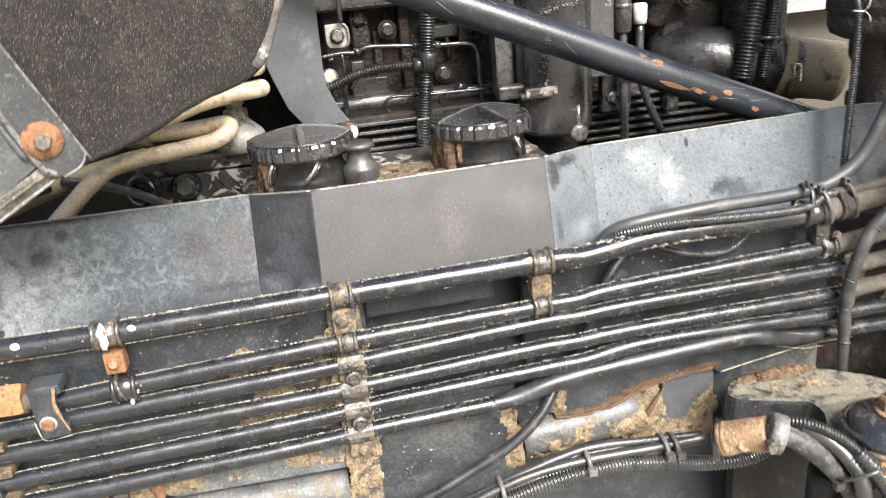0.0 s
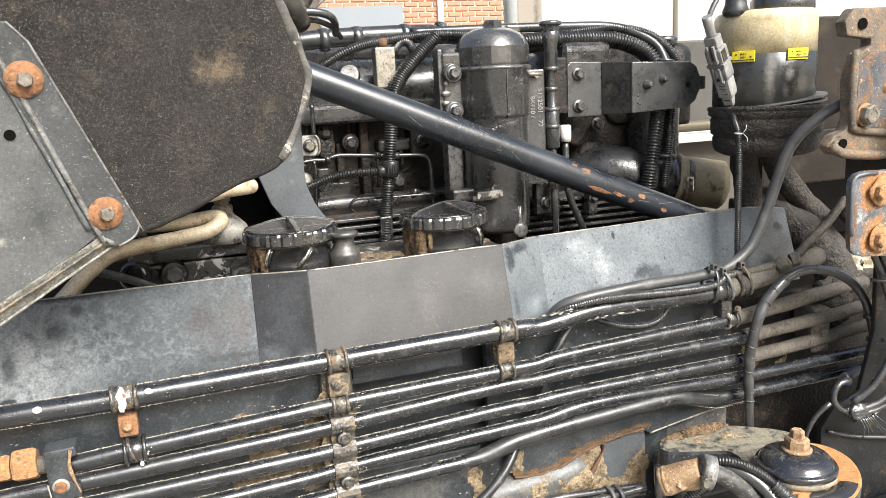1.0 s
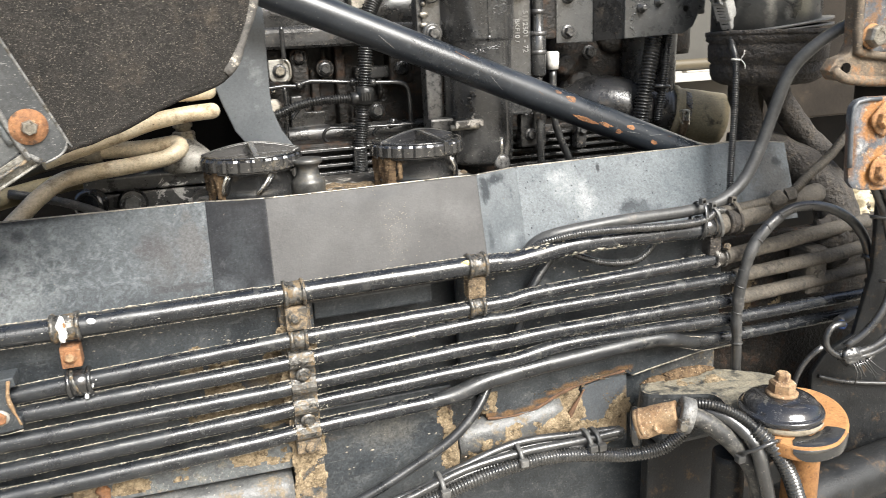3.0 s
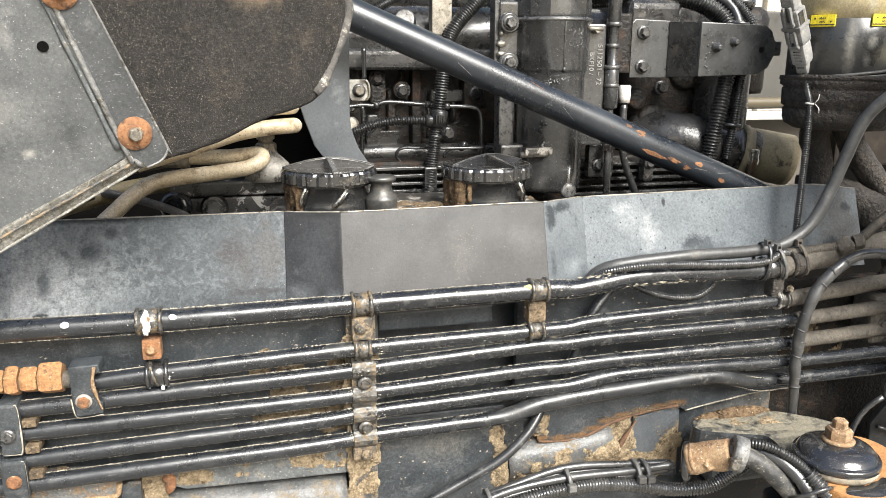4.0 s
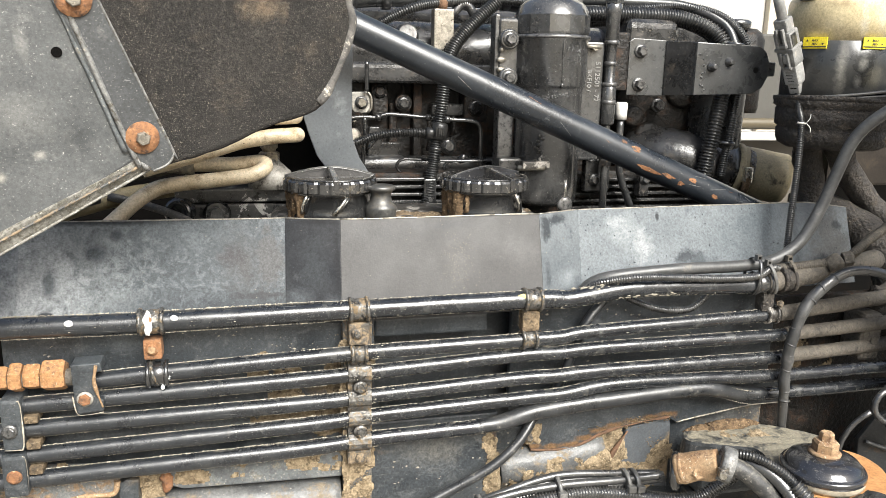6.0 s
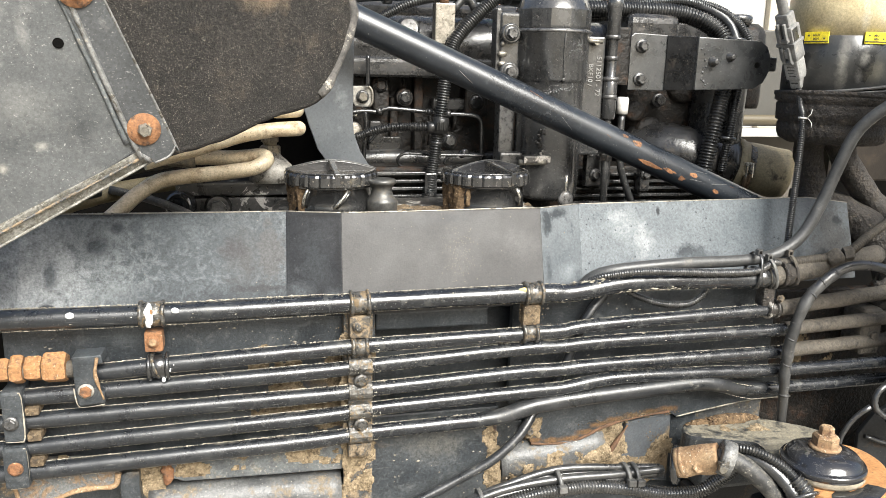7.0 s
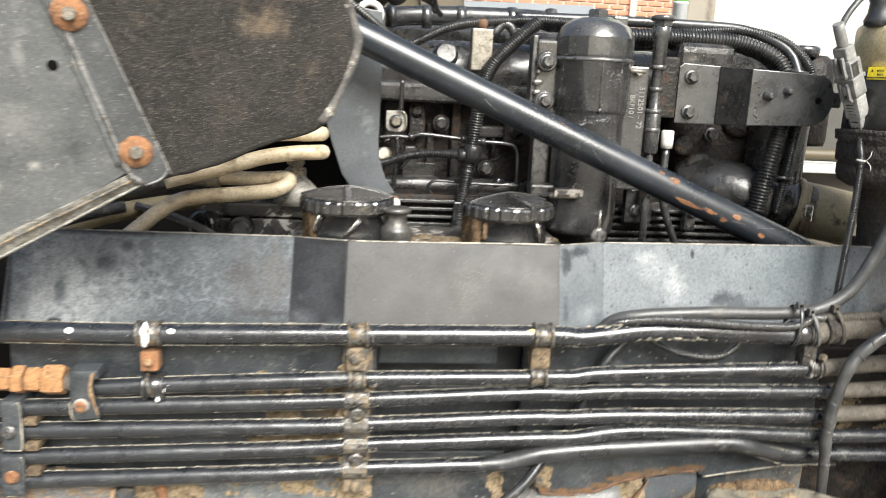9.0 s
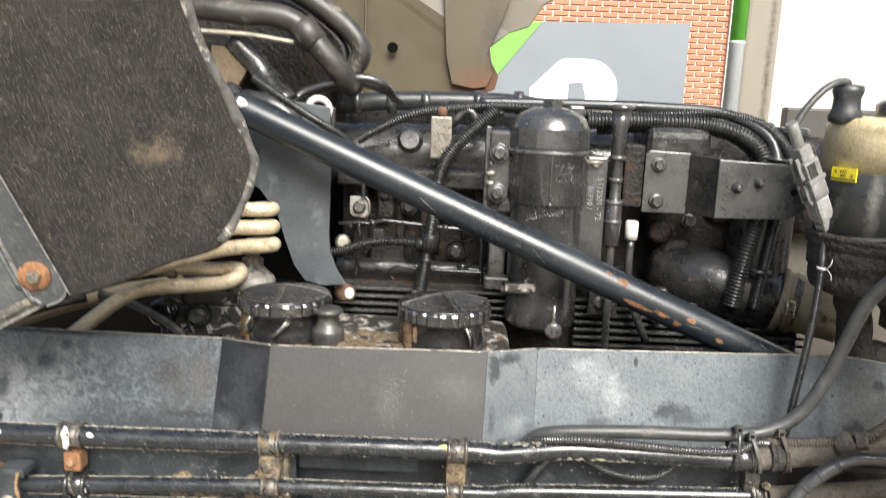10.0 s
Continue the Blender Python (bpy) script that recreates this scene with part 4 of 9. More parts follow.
    lower = [(0.31, 0.855, 0.927), (0.342, 0.855, 0.923), (0.375, 0.855, 0.924), (0.402, 0.855, 0.932), (0.423, 0.855, 0.942), (0.449, 0.855, 0.949), (0.477, 0.855, 0.953), (0.506, 0.855, 0.957), (0.54, 0.855, 0.96), (0.554, 0.855, 0.95), (0.585, 0.855, 0.955), (0.615, 0.855, 0.959), (0.686, 0.855, 0.968), (0.76, 0.855, 0.969)]
    part("edge_flange", sheet(B(), [(0.29, 0.855, 1.02), (0.72, 0.855, 1.02)] + lower[::-1], (0, 0.012, 0), 0.0015), M_RAIL, rail)
    part("rust_edge", tube(B(), [(x, y - 0.001, z + 0.001) for x, y, z in lower[:9]], 0.0016, 8, 0.004, wob=0.0024), M_SEAM, rail, "flaking rusty edge")
    part("bright_edge", tube(B(), [(0.553, 0.8535, 0.951), (0.584, 0.8535, 0.956), (0.614, 0.8535, 0.96), (0.685, 0.8535, 0.969), (0.759, 0.8535, 0.97)], 0.0016, 6, 0.006, wob=0.001), M_BOLT, rail, "scraped bright edge")
    bm = B()
    crust(bm, (-0.36, 0.8335, 0.935), (0.4, 0, 0), (0, 0, 0.05), 190, 26, 0.0018, 0.56, 22, 11)
    crust(bm, (0.018, 0.827, 0.86), (0.05, 0, 0), (0, 0, 0.298), 30, 160, 0.0028, 0.42, 34, 14)
    crust(bm, (-0.12, 0.8475, 0.97), (0.16, 0, 0.01), (0, 0, 0.15), 80, 70, 0.0021, 0.48, 25, 17)
    crust(bm, (0.225, 0.8405, 0.87), (0.035, 0, 0), (0, 0, 0.13), 20, 70, 0.0042, 0.42, 34, 20)
    crust(bm, (0.72, 0.8835, 0.98), (0.18, 0, 0), (0, 0, 0.12), 80, 50, 0.0035, 0.62, 20, 23)
    drum = lambda x, z: 0.872 - math.sqrt(max(0.0, 0.0305 ** 2 - (z - 0.895 - 0.07 * (x - 0.3)) ** 2))
    flat = lambda x, z: 0.8618
    drape(bm, 0.25, 0.385, 0.846, 0.93, drum, 0.0026, 0.36, 30, 3, low=0.7)
    drape(bm, 0.37, 0.45, 0.852, 0.93, drum, 0.0028, 0.26, 34, 8, low=0.3)
    drape(bm, 0.415, 0.482, 0.885, 0.957, flat, 0.0026, 0.24, 34, 12)
    drape(bm, 0.395, 0.485, 0.842, 0.91, flat, 0.0026, 0.28, 34, 15)
    drape(bm, 0.44, 0.56, 0.835, 0.897, flat, 0.003, 0.28, 30, 19, low=0.3)
    drape(bm, 0.495, 0.56, 0.855, 0.945, lambda x, z: 0.8618 + 0.25 * max(0.0, 0.525 - x + 0.6 * (z - 0.9)), 0.003, 0.3, 30, 22, low=0.3)
    drape(bm, 0.295, 0.33, 0.925, 0.975, lambda x, z: 0.8546, 0.003, 0.44, 34, 29)
    for at, size, wild, freq in (((0.246, 0.847, 0.92), (0.007, 0.004, 0.055), 0.42, 45),):
        r = bmesh.ops.create_icosphere(bm, subdivisions=6, radius=1.0)
        for v in r["verts"]:
            d = v.co.copy()
            w = Vector((d.x * size[0], d.y * size[1], d.z * size[2])) + Vector(at)
            k = 1 + wild * (noise.noise(w * freq) + 0.5 * noise.noise(w * freq * 3.1)) + 0.035 * noise.noise(w * 260) + 0.025 * noise.noise(w * 600)
            v.co = Vector(at) + Vector((d.x * size[0], d.y * size[1], d.z * size[2])) * k
            for f in v.link_faces:
                f.smooth = True
    obj("caked_mud", bm, M_STRAW, "dried tan mud caked along the chassis rail", "mud", kind="stuff")


TOP = [(-0.415, 0.925), (-0.378, 0.913), (-0.045, 0.906), (0.028, 0.884), (0.322, 0.897), (0.392, 0.92), (0.905, 0.955)]


def side_plate():
    """Long folded shield plate that leans back above the pipes."""
    t = thing("shield_plate", (0.2, 0.88, 1.18), "long folded grey steel shield plate, worn blotchy paint, painted reflections", "shield plate")
    # one sheet of paint: each facet's material holds the tone it reflects
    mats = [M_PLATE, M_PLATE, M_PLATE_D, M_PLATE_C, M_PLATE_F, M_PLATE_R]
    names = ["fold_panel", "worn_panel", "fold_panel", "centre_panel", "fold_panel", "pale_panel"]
    labels = ["worn fold lightened against the shade", "blotchy worn blue-grey panel lightened at its left end", "fold darkened for what it reflects", "smooth panel toned taupe for its reflection", "patchy fold with dark stain and painted reflection", "panel toned pale grey for its reflection"]
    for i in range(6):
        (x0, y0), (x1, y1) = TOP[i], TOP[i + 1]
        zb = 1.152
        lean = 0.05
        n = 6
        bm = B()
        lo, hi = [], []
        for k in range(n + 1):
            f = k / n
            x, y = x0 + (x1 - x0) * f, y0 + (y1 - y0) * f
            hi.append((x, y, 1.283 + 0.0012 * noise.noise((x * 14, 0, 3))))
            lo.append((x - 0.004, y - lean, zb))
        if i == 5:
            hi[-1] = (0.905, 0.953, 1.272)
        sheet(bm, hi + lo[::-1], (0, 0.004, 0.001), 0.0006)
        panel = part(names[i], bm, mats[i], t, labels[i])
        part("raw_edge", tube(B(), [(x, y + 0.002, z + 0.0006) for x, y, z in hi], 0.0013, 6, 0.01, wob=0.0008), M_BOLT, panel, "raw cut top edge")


    items = []
    for k in range(300):
        if k < 170:
            x, z = random.gauss(0.19, 0.014), random.gauss(1.222, 0.022)
        else:
            x, z = random.uniform(-0.37, 0.89), 1.165 + 0.115 * random.random() ** 2
        if not 1.16 < z < 1.28:
            continue
        for (x0, y0), (x1, y1) in zip(TOP, TOP[1:]):
            if x0 <= x < x1:
                y = y0 + (y1 - y0) * (x - x0) / (x1 - x0) - 0.05 * (1.283 - z) / 0.131
                s = random.uniform(0.0003, 0.0007)
                items.append(((x, y, z), (s, 0.0003, s * random.uniform(0.7, 1.4))))
    o = new("dried_droplets", grains("dried_droplets", items, M_MUDLT))
    tagged(o, kind="stuff")
    o.parent = t
    o.matrix_parent_inverse = Matrix.Translation((-0.2, -0.88, -1.18))


def mud_clods():
    items = []
    for x, z, rx, rz, n in ((0.31, 0.878, 0.05, 0.022, 160), (0.36, 0.934, 0.06, 0.008, 300), (0.43, 0.947, 0.05, 0.008, 300), (0.5, 0.96, 0.05, 0.006, 260), (0.53, 0.905, 0.02, 0.03, 120), (0.47, 0.872, 0.04, 0.012, 160), (0.245, 0.93, 0.008, 0.06, 120), (0.044, 0.93, 0.018, 0.06, 200), (-0.02, 1.03, 0.05, 0.05, 160)):
        for k in range(n):
            px, pz = random.gauss(x, rx * 0.5), random.gauss(z, rz * 0.5)
            s = 0.0005 + 0.0015 * random.random() ** 2
            y = 0.827 if abs(px - 0.044) < 0.02 else (0.847 if px < 0.26 else 0.862)
            if 0.3 < px < 0.72 and 0.95 < pz < 1.0:
                y = 0.8545
            elif 0.262 < px < 0.5 and 0.88 < pz < 0.925:
                y = 0.845 + 0.02 * abs(pz - 0.905) / 0.025
            items.append(((px, y, pz), (s, s * 0.7, s * 0.8)))
    for k in range(520):
        x = random.choice((random.gauss(0.027, 0.004), random.gauss(0.062, 0.004), random.uniform(0.03, 0.06)))
        z = random.uniform(0.95, 1.165)
        s = 0.0004 + 0.0009 * random.random() ** 2
        items.append(((x, (0.806 if 0.03 < x < 0.06 else 0.816) + random.random() * 0.01, z), (s, s * 0.7, s)))
    for k in range(160):
        s = 0.0004 + 0.0008 * random.random() ** 2
        items.append(((random.choice((0.271, 0.299)) + random.gauss(0, 0.004), 0.81 + random.random() * 0.012, random.uniform(1.1, 1.17)), (s, s * 0.7, s)))
    tagged(new("mud_clods", grains("mud_clods", items, M_MUD)), "small clods of dried tan mud on the chassis rail", "mud", "", "stuff")


setting()
chassis()
side_plate()
mud_clods()


# ---------------------------------------------------------------- pipes along the rail
YP = 0.815
PIPES = [
    ([(-0.45, 1.158), (-0.42, 1.168), (-0.384, 1.174), (-0.226, 1.173), (0.044, 1.176), (0.284, 1.178), (0.335, 1.176), (0.36, 1.178), (0.412, 1.185), (0.447, 1.187), (0.54, 1.186), (0.632, 1.184), (0.66, 1.186)], 0.0128),
    ([(-0.3, 1.101), (-0.198, 1.106), (-0.026, 1.113), (0.061, 1.116), (0.268, 1.119), (0.33, 1.12), (0.39, 1.126), (0.683, 1.135)], 0.0098),
    ([(-0.46, 1.072), (-0.367, 1.075), (-0.275, 1.077), (-0.027, 1.083), (0.061, 1.087), (0.269, 1.097), (0.33, 1.097), (0.416, 1.1), (0.7, 1.101)], 0.0098),
    ([(-0.46, 1.038), (-0.361, 1.044), (-0.028, 1.049), (0.061, 1.053), (0.271, 1.062), (0.33, 1.062), (0.419, 1.065), (0.7, 1.065)], 0.0098),
    ([(-0.46, 1.007), (-0.364, 1.009), (-0.028, 1.018), (0.061, 1.024), (0.272, 1.031), (0.34, 1.033), (0.42, 1.042), (0.56, 1.04), (0.696, 1.035), (0.9, 1.035), (1.05, 1.034)], 0.0098),
    ([(-0.46, 0.974), (-0.368, 0.976), (-0.029, 0.984), (0.061, 0.99), (0.21, 0.993), (0.25, 0.997), (0.3, 1.009), (0.38, 1.016), (0.433, 1.019), (0.555, 1.024), (0.59, 1.02), (0.64, 1.004), (0.69, 1.0), (0.904, 1.0), (1.05, 1.0)], 0.0104),
]
for pts, r in PIPES:
    fat = (lambda c: 1.08 - 0.08 * min(1.0, max(0.0, (c.x + 0.05) / 0.1))) if r < 0.012 else None
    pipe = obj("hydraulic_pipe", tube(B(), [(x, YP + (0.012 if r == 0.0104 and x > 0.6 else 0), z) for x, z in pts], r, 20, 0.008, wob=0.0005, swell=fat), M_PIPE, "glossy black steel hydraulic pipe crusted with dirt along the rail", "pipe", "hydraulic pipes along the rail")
    if r == 0.0104:
        # shell added over the pipe for its thicker satin stretch
        part("satin_stretch", tube(B(), [(x, YP + (0.012 if x > 0.6 else 0), z) for x, z in pts if 0.2 < x < 0.7], 0.0122, 20, 0.008, wob=0.0006, swell=lambda c: 0.84 + 0.16 * min(1.0, max(0.0, (c.x - 0.215) / 0.06)) * min(1.0, max(0.0, (0.69 - c.x) / 0.1))), M_SLEEVE, pipe, "added shell for the pipe's thicker satin grey stretch")
# muddy continuation past the right clamp
for pts, r in [([(0.684, 0.817, 1.135), (0.76, 0.83, 1.136), (0.9, 0.85, 1.14), (1.0, 0.86, 1.143)], 0.012), ([(0.7, 0.817, 1.101), (0.9, 0.835, 1.103), (1.0, 0.85, 1.104)], 0.011),
               ([(0.7, 0.817, 1.065), (0.9, 0.835, 1.066), (1.0, 0.85, 1.066)], 0.011)]:
    obj("muddy_pipe", tube(B(), pts, r, 16, 0.01, wob=0.001), M_PIPE_MUD, "steel pipe caked in brown mud beyond the clamp", "pipe", "muddy pipes")


def ring_clamp(parent, x, z, r, w=0.011, y=YP, material=None):
    """Two raised lips and a band round a pipe."""
    m = material or M_CLAMP
    for dx in (-w, w):
        part("clamp_lip", lathe(B(), [(r + 0.0005, -0.0026), (r + 0.004, -0.0022), (r + 0.0048, 0), (r + 0.004, 0.0022), (r + 0.0005, 0.0026)], (x + dx, y, z), (1, 0, 0.02), 24), m, parent)
    part("clamp_band", lathe(B(), [(r + 0.0005, -w), (r + 0.0022, -w + 0.001), (r + 0.0022, w - 0.001), (r + 0.0005, w)], (x, y, z), (1, 0, 0.02), 24), m, parent)


def clamps():
    c = thing("pipe_clamp", (0.044, 0.8, 1.0), "dirty stacked steel clamp holding six pipes with bolts", "pipe clamp", "pipe clamps")
    ring_clamp(c, 0.044, 1.176, 0.0128)
    ring_clamp(c, 0.044, 1.115, 0.0098, 0.009)
    part("clamp_spacer", box(B(), 0.03, 0.058, 0.808, 0.83, 1.128, 1.16, 0.004), M_CLAMPBAR, c)
    bolt(c, (0.041, 0.808, 1.145), (0, -1, 0), 0.009, 0.004, 0.008, M_CLAMP, M_CLAMPBAR)
    bm = B()
    zs = [(1.087, 0.0098), (1.052, 0.0098), (1.023, 0.0098), (0.989, 0.0104)]
    prof = []
    for z, r in zs:
        for k in range(7):
            a = math.pi * k / 6
            prof.append((z + (r + 0.003) * math.cos(a), YP - (r + 0.003) * math.sin(a)))
    prof = [(1.103, YP - 0.001)] + prof + [(0.972, YP - 0.001)]
    lo = [bm.verts.new((0.029, y, z)) for z, y in prof]
    hi = [bm.verts.new((0.06, y, z)) for z, y in prof]
    lob = [bm.verts.new((0.029, YP + 0.014, z)) for z, y in prof]
    hib = [bm.verts.new((0.06, YP + 0.014, z)) for z, y in prof]
    for i in range(len(prof) - 1):
        bm.faces.new((lo[i], hi[i], hi[i + 1], lo[i + 1]))
        bm.faces.new((lo[i], lo[i + 1], lob[i + 1], lob[i]))
        bm.faces.new((hi[i + 1], hi[i], hib[i], hib[i + 1]))
    part("clamp_saddle", bm, M_CLAMP, c)
    for z in (1.069, 1.005):
        bolt(c, (0.045, 0.808, z), (0, -1, 0), 0.011, 0.006, 0.0095, M_CLAMP, M_CLAMP)
    part("clamp_foot", box(B(), 0.028, 0.06, 0.812, 0.83, 0.955, 0.975, 0.003), M_CLAMPBAR, c)
    bolt(c, (0.046, 0.812, 0.963), (0, -1, 0), 0.008, 0.003, 0.008, M_CLAMPBAR, M_CLAMPBAR)
    c = thing("pipe_clamp", (0.285, 0.8, 1.12), "double ring steel clamp with tan dirt on two pipes", "pipe clamp", "pipe clamps")
    ring_clamp(c, 0.286, 1.178, 0.0128)
    ring_clamp(c, 0.284, 1.12, 0.0098, 0.009)
    part("clamp_spacer", box(B(), 0.272, 0.298, 0.81, 0.83, 1.132, 1.163, 0.004), M_MUD, c)
    part("paint_mark", lump(B(), (0.268, YP - 0.0095, 1.1855), (0.007, 0.0022, 0.0035), 0.4, 150, 3), M_YTAPE, c, "yellow paint smear")
    c = thing("pipe_clamp", (-0.213, 0.8, 1.11), "double ring clamp dabbed with white paint, rusty spacer", "pipe clamp", "pipe clamps")
    ring_clamp(c, -0.214, 1.174, 0.0128, 0.013)
    part("paint_dab", lump(B(), (-0.2165, YP - 0.0135, 1.1755), (0.0056, 0.003, 0.016), 0.3, 160, 3), M_PAINTDOT, c, "white paint dab")
    items = []
    for k in range(12):
        a = random.gauss(0.4, 0.7)
        x = random.choice((random.gauss(-0.216, 0.012), random.gauss(-0.2, 0.02)))
        s = 0.0004 + 0.0012 * random.random() ** 3
        items.append(((x, YP - 0.0153 * math.cos(a), 1.174 + 0.0153 * math.sin(a)), (s, s * 0.6, s)))
    for k in range(18):
        a = random.gauss(0.2, 0.7)
        s = 0.0005 + 0.0015 * random.random() ** 3
        items.append(((random.gauss(-0.208, 0.012), YP - 0.012 * math.cos(a), 1.105 + 0.012 * math.sin(a)), (s, s * 0.6, s)))
    o = new("paint_splash", grains("paint_splash", items, M_PAINTDOT))
    tagged(o, kind="stuff")
    o.parent = c
    o.matrix_parent_inverse = Matrix.Translation((0.213, -0.8, -1.11))
    ring_clamp(c, -0.21, 1.105, 0.0135, 0.011, material=M_BLACK)
    part("clamp_curl", lathe(B(), [(0.0125, -0.002), (0.0172, -0.0016), (0.0172, 0.0016), (0.0125, 0.002)], (-0.2135, YP, 1.106), (1, 0, 0.28), 24), M_CLAMP, c)
    part("paint_drip", lump(B(), (-0.204, 0.803, 1.091), (0.0022, 0.0015, 0.0028), 0.5, 150, 2), M_PAINTDOT, c)
    part("rust_spot", lump(B(), (-0.2135, YP - 0.0155, 1.181), (0.0018, 0.0012, 0.005), 0.5, 160, 2), M_RUSTLT, c, "orange rust spot on the paint")
    part("clamp_spacer", box(B(), -0.225, -0.203, 0.808, 0.83, 1.126, 1.152, 0.003), M_RUST, c, "rusty spacer")
    bolt(c, (-0.2145, 0.808, 1.14), (0, -1, 0), 0.009, 0.003, 0.0075, M_RUSTCREAM, M_RUST)
    c = thing("pipe_clamp", (-0.29, 0.8, 1.07), "black block clamp with a rusty bolt", "pipe clamp", "pipe clamps")
    part("clamp_block", sheet(B(), [(-0.307, 0.796, 1.13), (-0.273, 0.796, 1.131), (-0.272, 0.796, 1.12), (-0.281, 0.796, 1.118), (-0.282, 0.796, 1.1), (-0.279, 0.796, 1.085), (-0.272, 0.796, 1.083), (-0.273, 0.796, 1.068), (-0.303, 0.796, 1.066), (-0.306, 0.796, 1.09)], (0, 0.03, 0), 0.002), M_RAIL, c)
    part("clamp_edge", tube(B(), [(-0.278, 0.794, 1.128), (-0.281, 0.7935, 1.11), (-0.279, 0.794, 1.095), (-0.276, 0.794, 1.084), (-0.2735, 0.795, 1.074)], 0.0014, 8, 0.003, wob=0.0018), M_RUSTCREAM, c, "rusty worn edge")
    part("clamp_dirt", tube(B(), [(-0.307, 0.7955, 1.09), (-0.303, 0.7955, 1.067), (-0.29, 0.7955, 1.065), (-0.273, 0.7955, 1.067)], 0.0005, 6, 0.003, wob=0.0009), M_SALT, c)
    bolt(c, (-0.293, 0.7955, 1.086), (0, -1, 0), 0.013, 0.004, 0.0095, M_RUST, M_PALEUNION)
    c = thing("pipe_clamp", (-0.377, 0.8, 0.96), "black stacked clamp block holding four pipes at the rail end", "pipe clamp", "pipe clamps")
    part("clamp_block", box(B(), -0.39, -0.366, 0.798, 0.84, 1.022, 1.09, 0.005), M_RAIL, c)
    part("clamp_block", box(B(), -0.394, -0.366, 0.796, 0.84, 0.962, 1.018, 0.005), M_RAIL, c)
    for z in (1.05, 0.99):
        bolt(c, (-0.38, 0.797, z), (0, -1, 0), 0.012, 0.004, 0.009, M_RUST if z < 1 else M_BLKBOLT)
    for z0, z1 in ((1.026, 1.088), (0.964, 1.016)):
        part("block_dirt", tube(B(), [(-0.37, 0.7975, z1), (-0.3665, 0.7985, z1 - 0.006), (-0.3665, 0.7985, z0 + 0.004), (-0.372, 0.7975, z0 - 0.001), (-0.388, 0.7975, z0 - 0.0005)], 0.0005, 6, 0.003, wob=0.0011), M_SALT, c)
    for z in (1.06, 1.026, 0.992):
        part("dirt_wedge", box(B(), -0.366, -0.35, 0.803, 0.83, z - 0.005, z + 0.005, 0.002), M_MUD, c, "tan dirt wedge")
    # right clamp where the big pipe meets its hose
    c = thing("pipe_clamp", (0.67, 0.8, 1.13), "black band clamps joining a pipe to a muddy hose", "pipe clamp", "pipe clamps")
    ring_clamp(c, 0.648, 1.186, 0.0135, 0.012, material=M_BLACK)
    ring_clamp(c, 0.69, 1.19, 0.016, 0.008, material=M_MUDBLK)
    ring_clamp(c, 0.672, 1.136, 0.0105, 0.007, material=M_GREASE)
    part("clamp_tab", box(B(), 0.652, 0.672, 0.808, 0.83, 1.142, 1.172, 0.004), M_MUDBLK, c)
    bolt(c, (0.677, 0.805, 1.155), (0.3, -1, 0.2), 0.009, 0.006, 0, M_CLAMPBAR)
    obj("muddy_hose_end", tube(B(), [(0.655, YP, 1.187), (0.7, 0.818, 1.19), (0.75, 0.825, 1.196), (0.82, 0.84, 1.2), (0.9, 0.87, 1.2)], 0.0165, 18, 0.01, wob=0.0015), M_PIPE_MUD, "thick hose caked in brown mud", "hose")
    for x in (-0.306, -0.186):
        obj("paint_dab", lump(B(), (x, YP - 0.0115, 1.18), (0.005, 0.002, 0.004), 0.3, 200, 2), M_PAINTDOT, "small white paint dab on the pipe", "paint mark", "paint dabs")
    f = thing("pipe_fitting", (-0.35, 0.81, 1.11), "rusty orange hexagonal hydraulic pipe fitting", "pipe fitting")
    for x0, x1, r in ((-0.342, -0.316, 0.0195), (-0.362, -0.344, 0.016), (-0.378, -0.364, 0.0185), (-0.4, -0.38, 0.015)):
        bm = B()
        rings = []
        for x, k in ((x0, 0.9), (x0 + 0.003, 1), (x1 - 0.003, 1), (x1, 0.9)):
            rings.append([bm.verts.new((x, YP + r * k * math.cos(math.pi / 3 * i + 0.52), 1.112 + r * k * math.sin(math.pi / 3 * i + 0.52))) for i in range(6)])
        for a, b in zip(rings, rings[1:]):
            for i in range(6):
                bm.faces.new((a[i], a[(i + 1) % 6], b[(i + 1) % 6], b[i]))
        bm.faces.new(rings[0][::-1]), bm.faces.new(rings[-1])
        bmesh.ops.recalc_face_normals(bm, faces=bm.faces)
        part("hex_nut", bm, M_RUSTLT, f)
    part("threaded_end", tube(B(), [(-0.46, YP, 1.108), (-0.43, YP, 1.11), (-0.3, YP, 1.108)], 0.0105, 16, wob=0.0006), M_PIPE_MUD, f)


clamps()

# crumbs and thin lines of dried dirt along the pipes
items = []
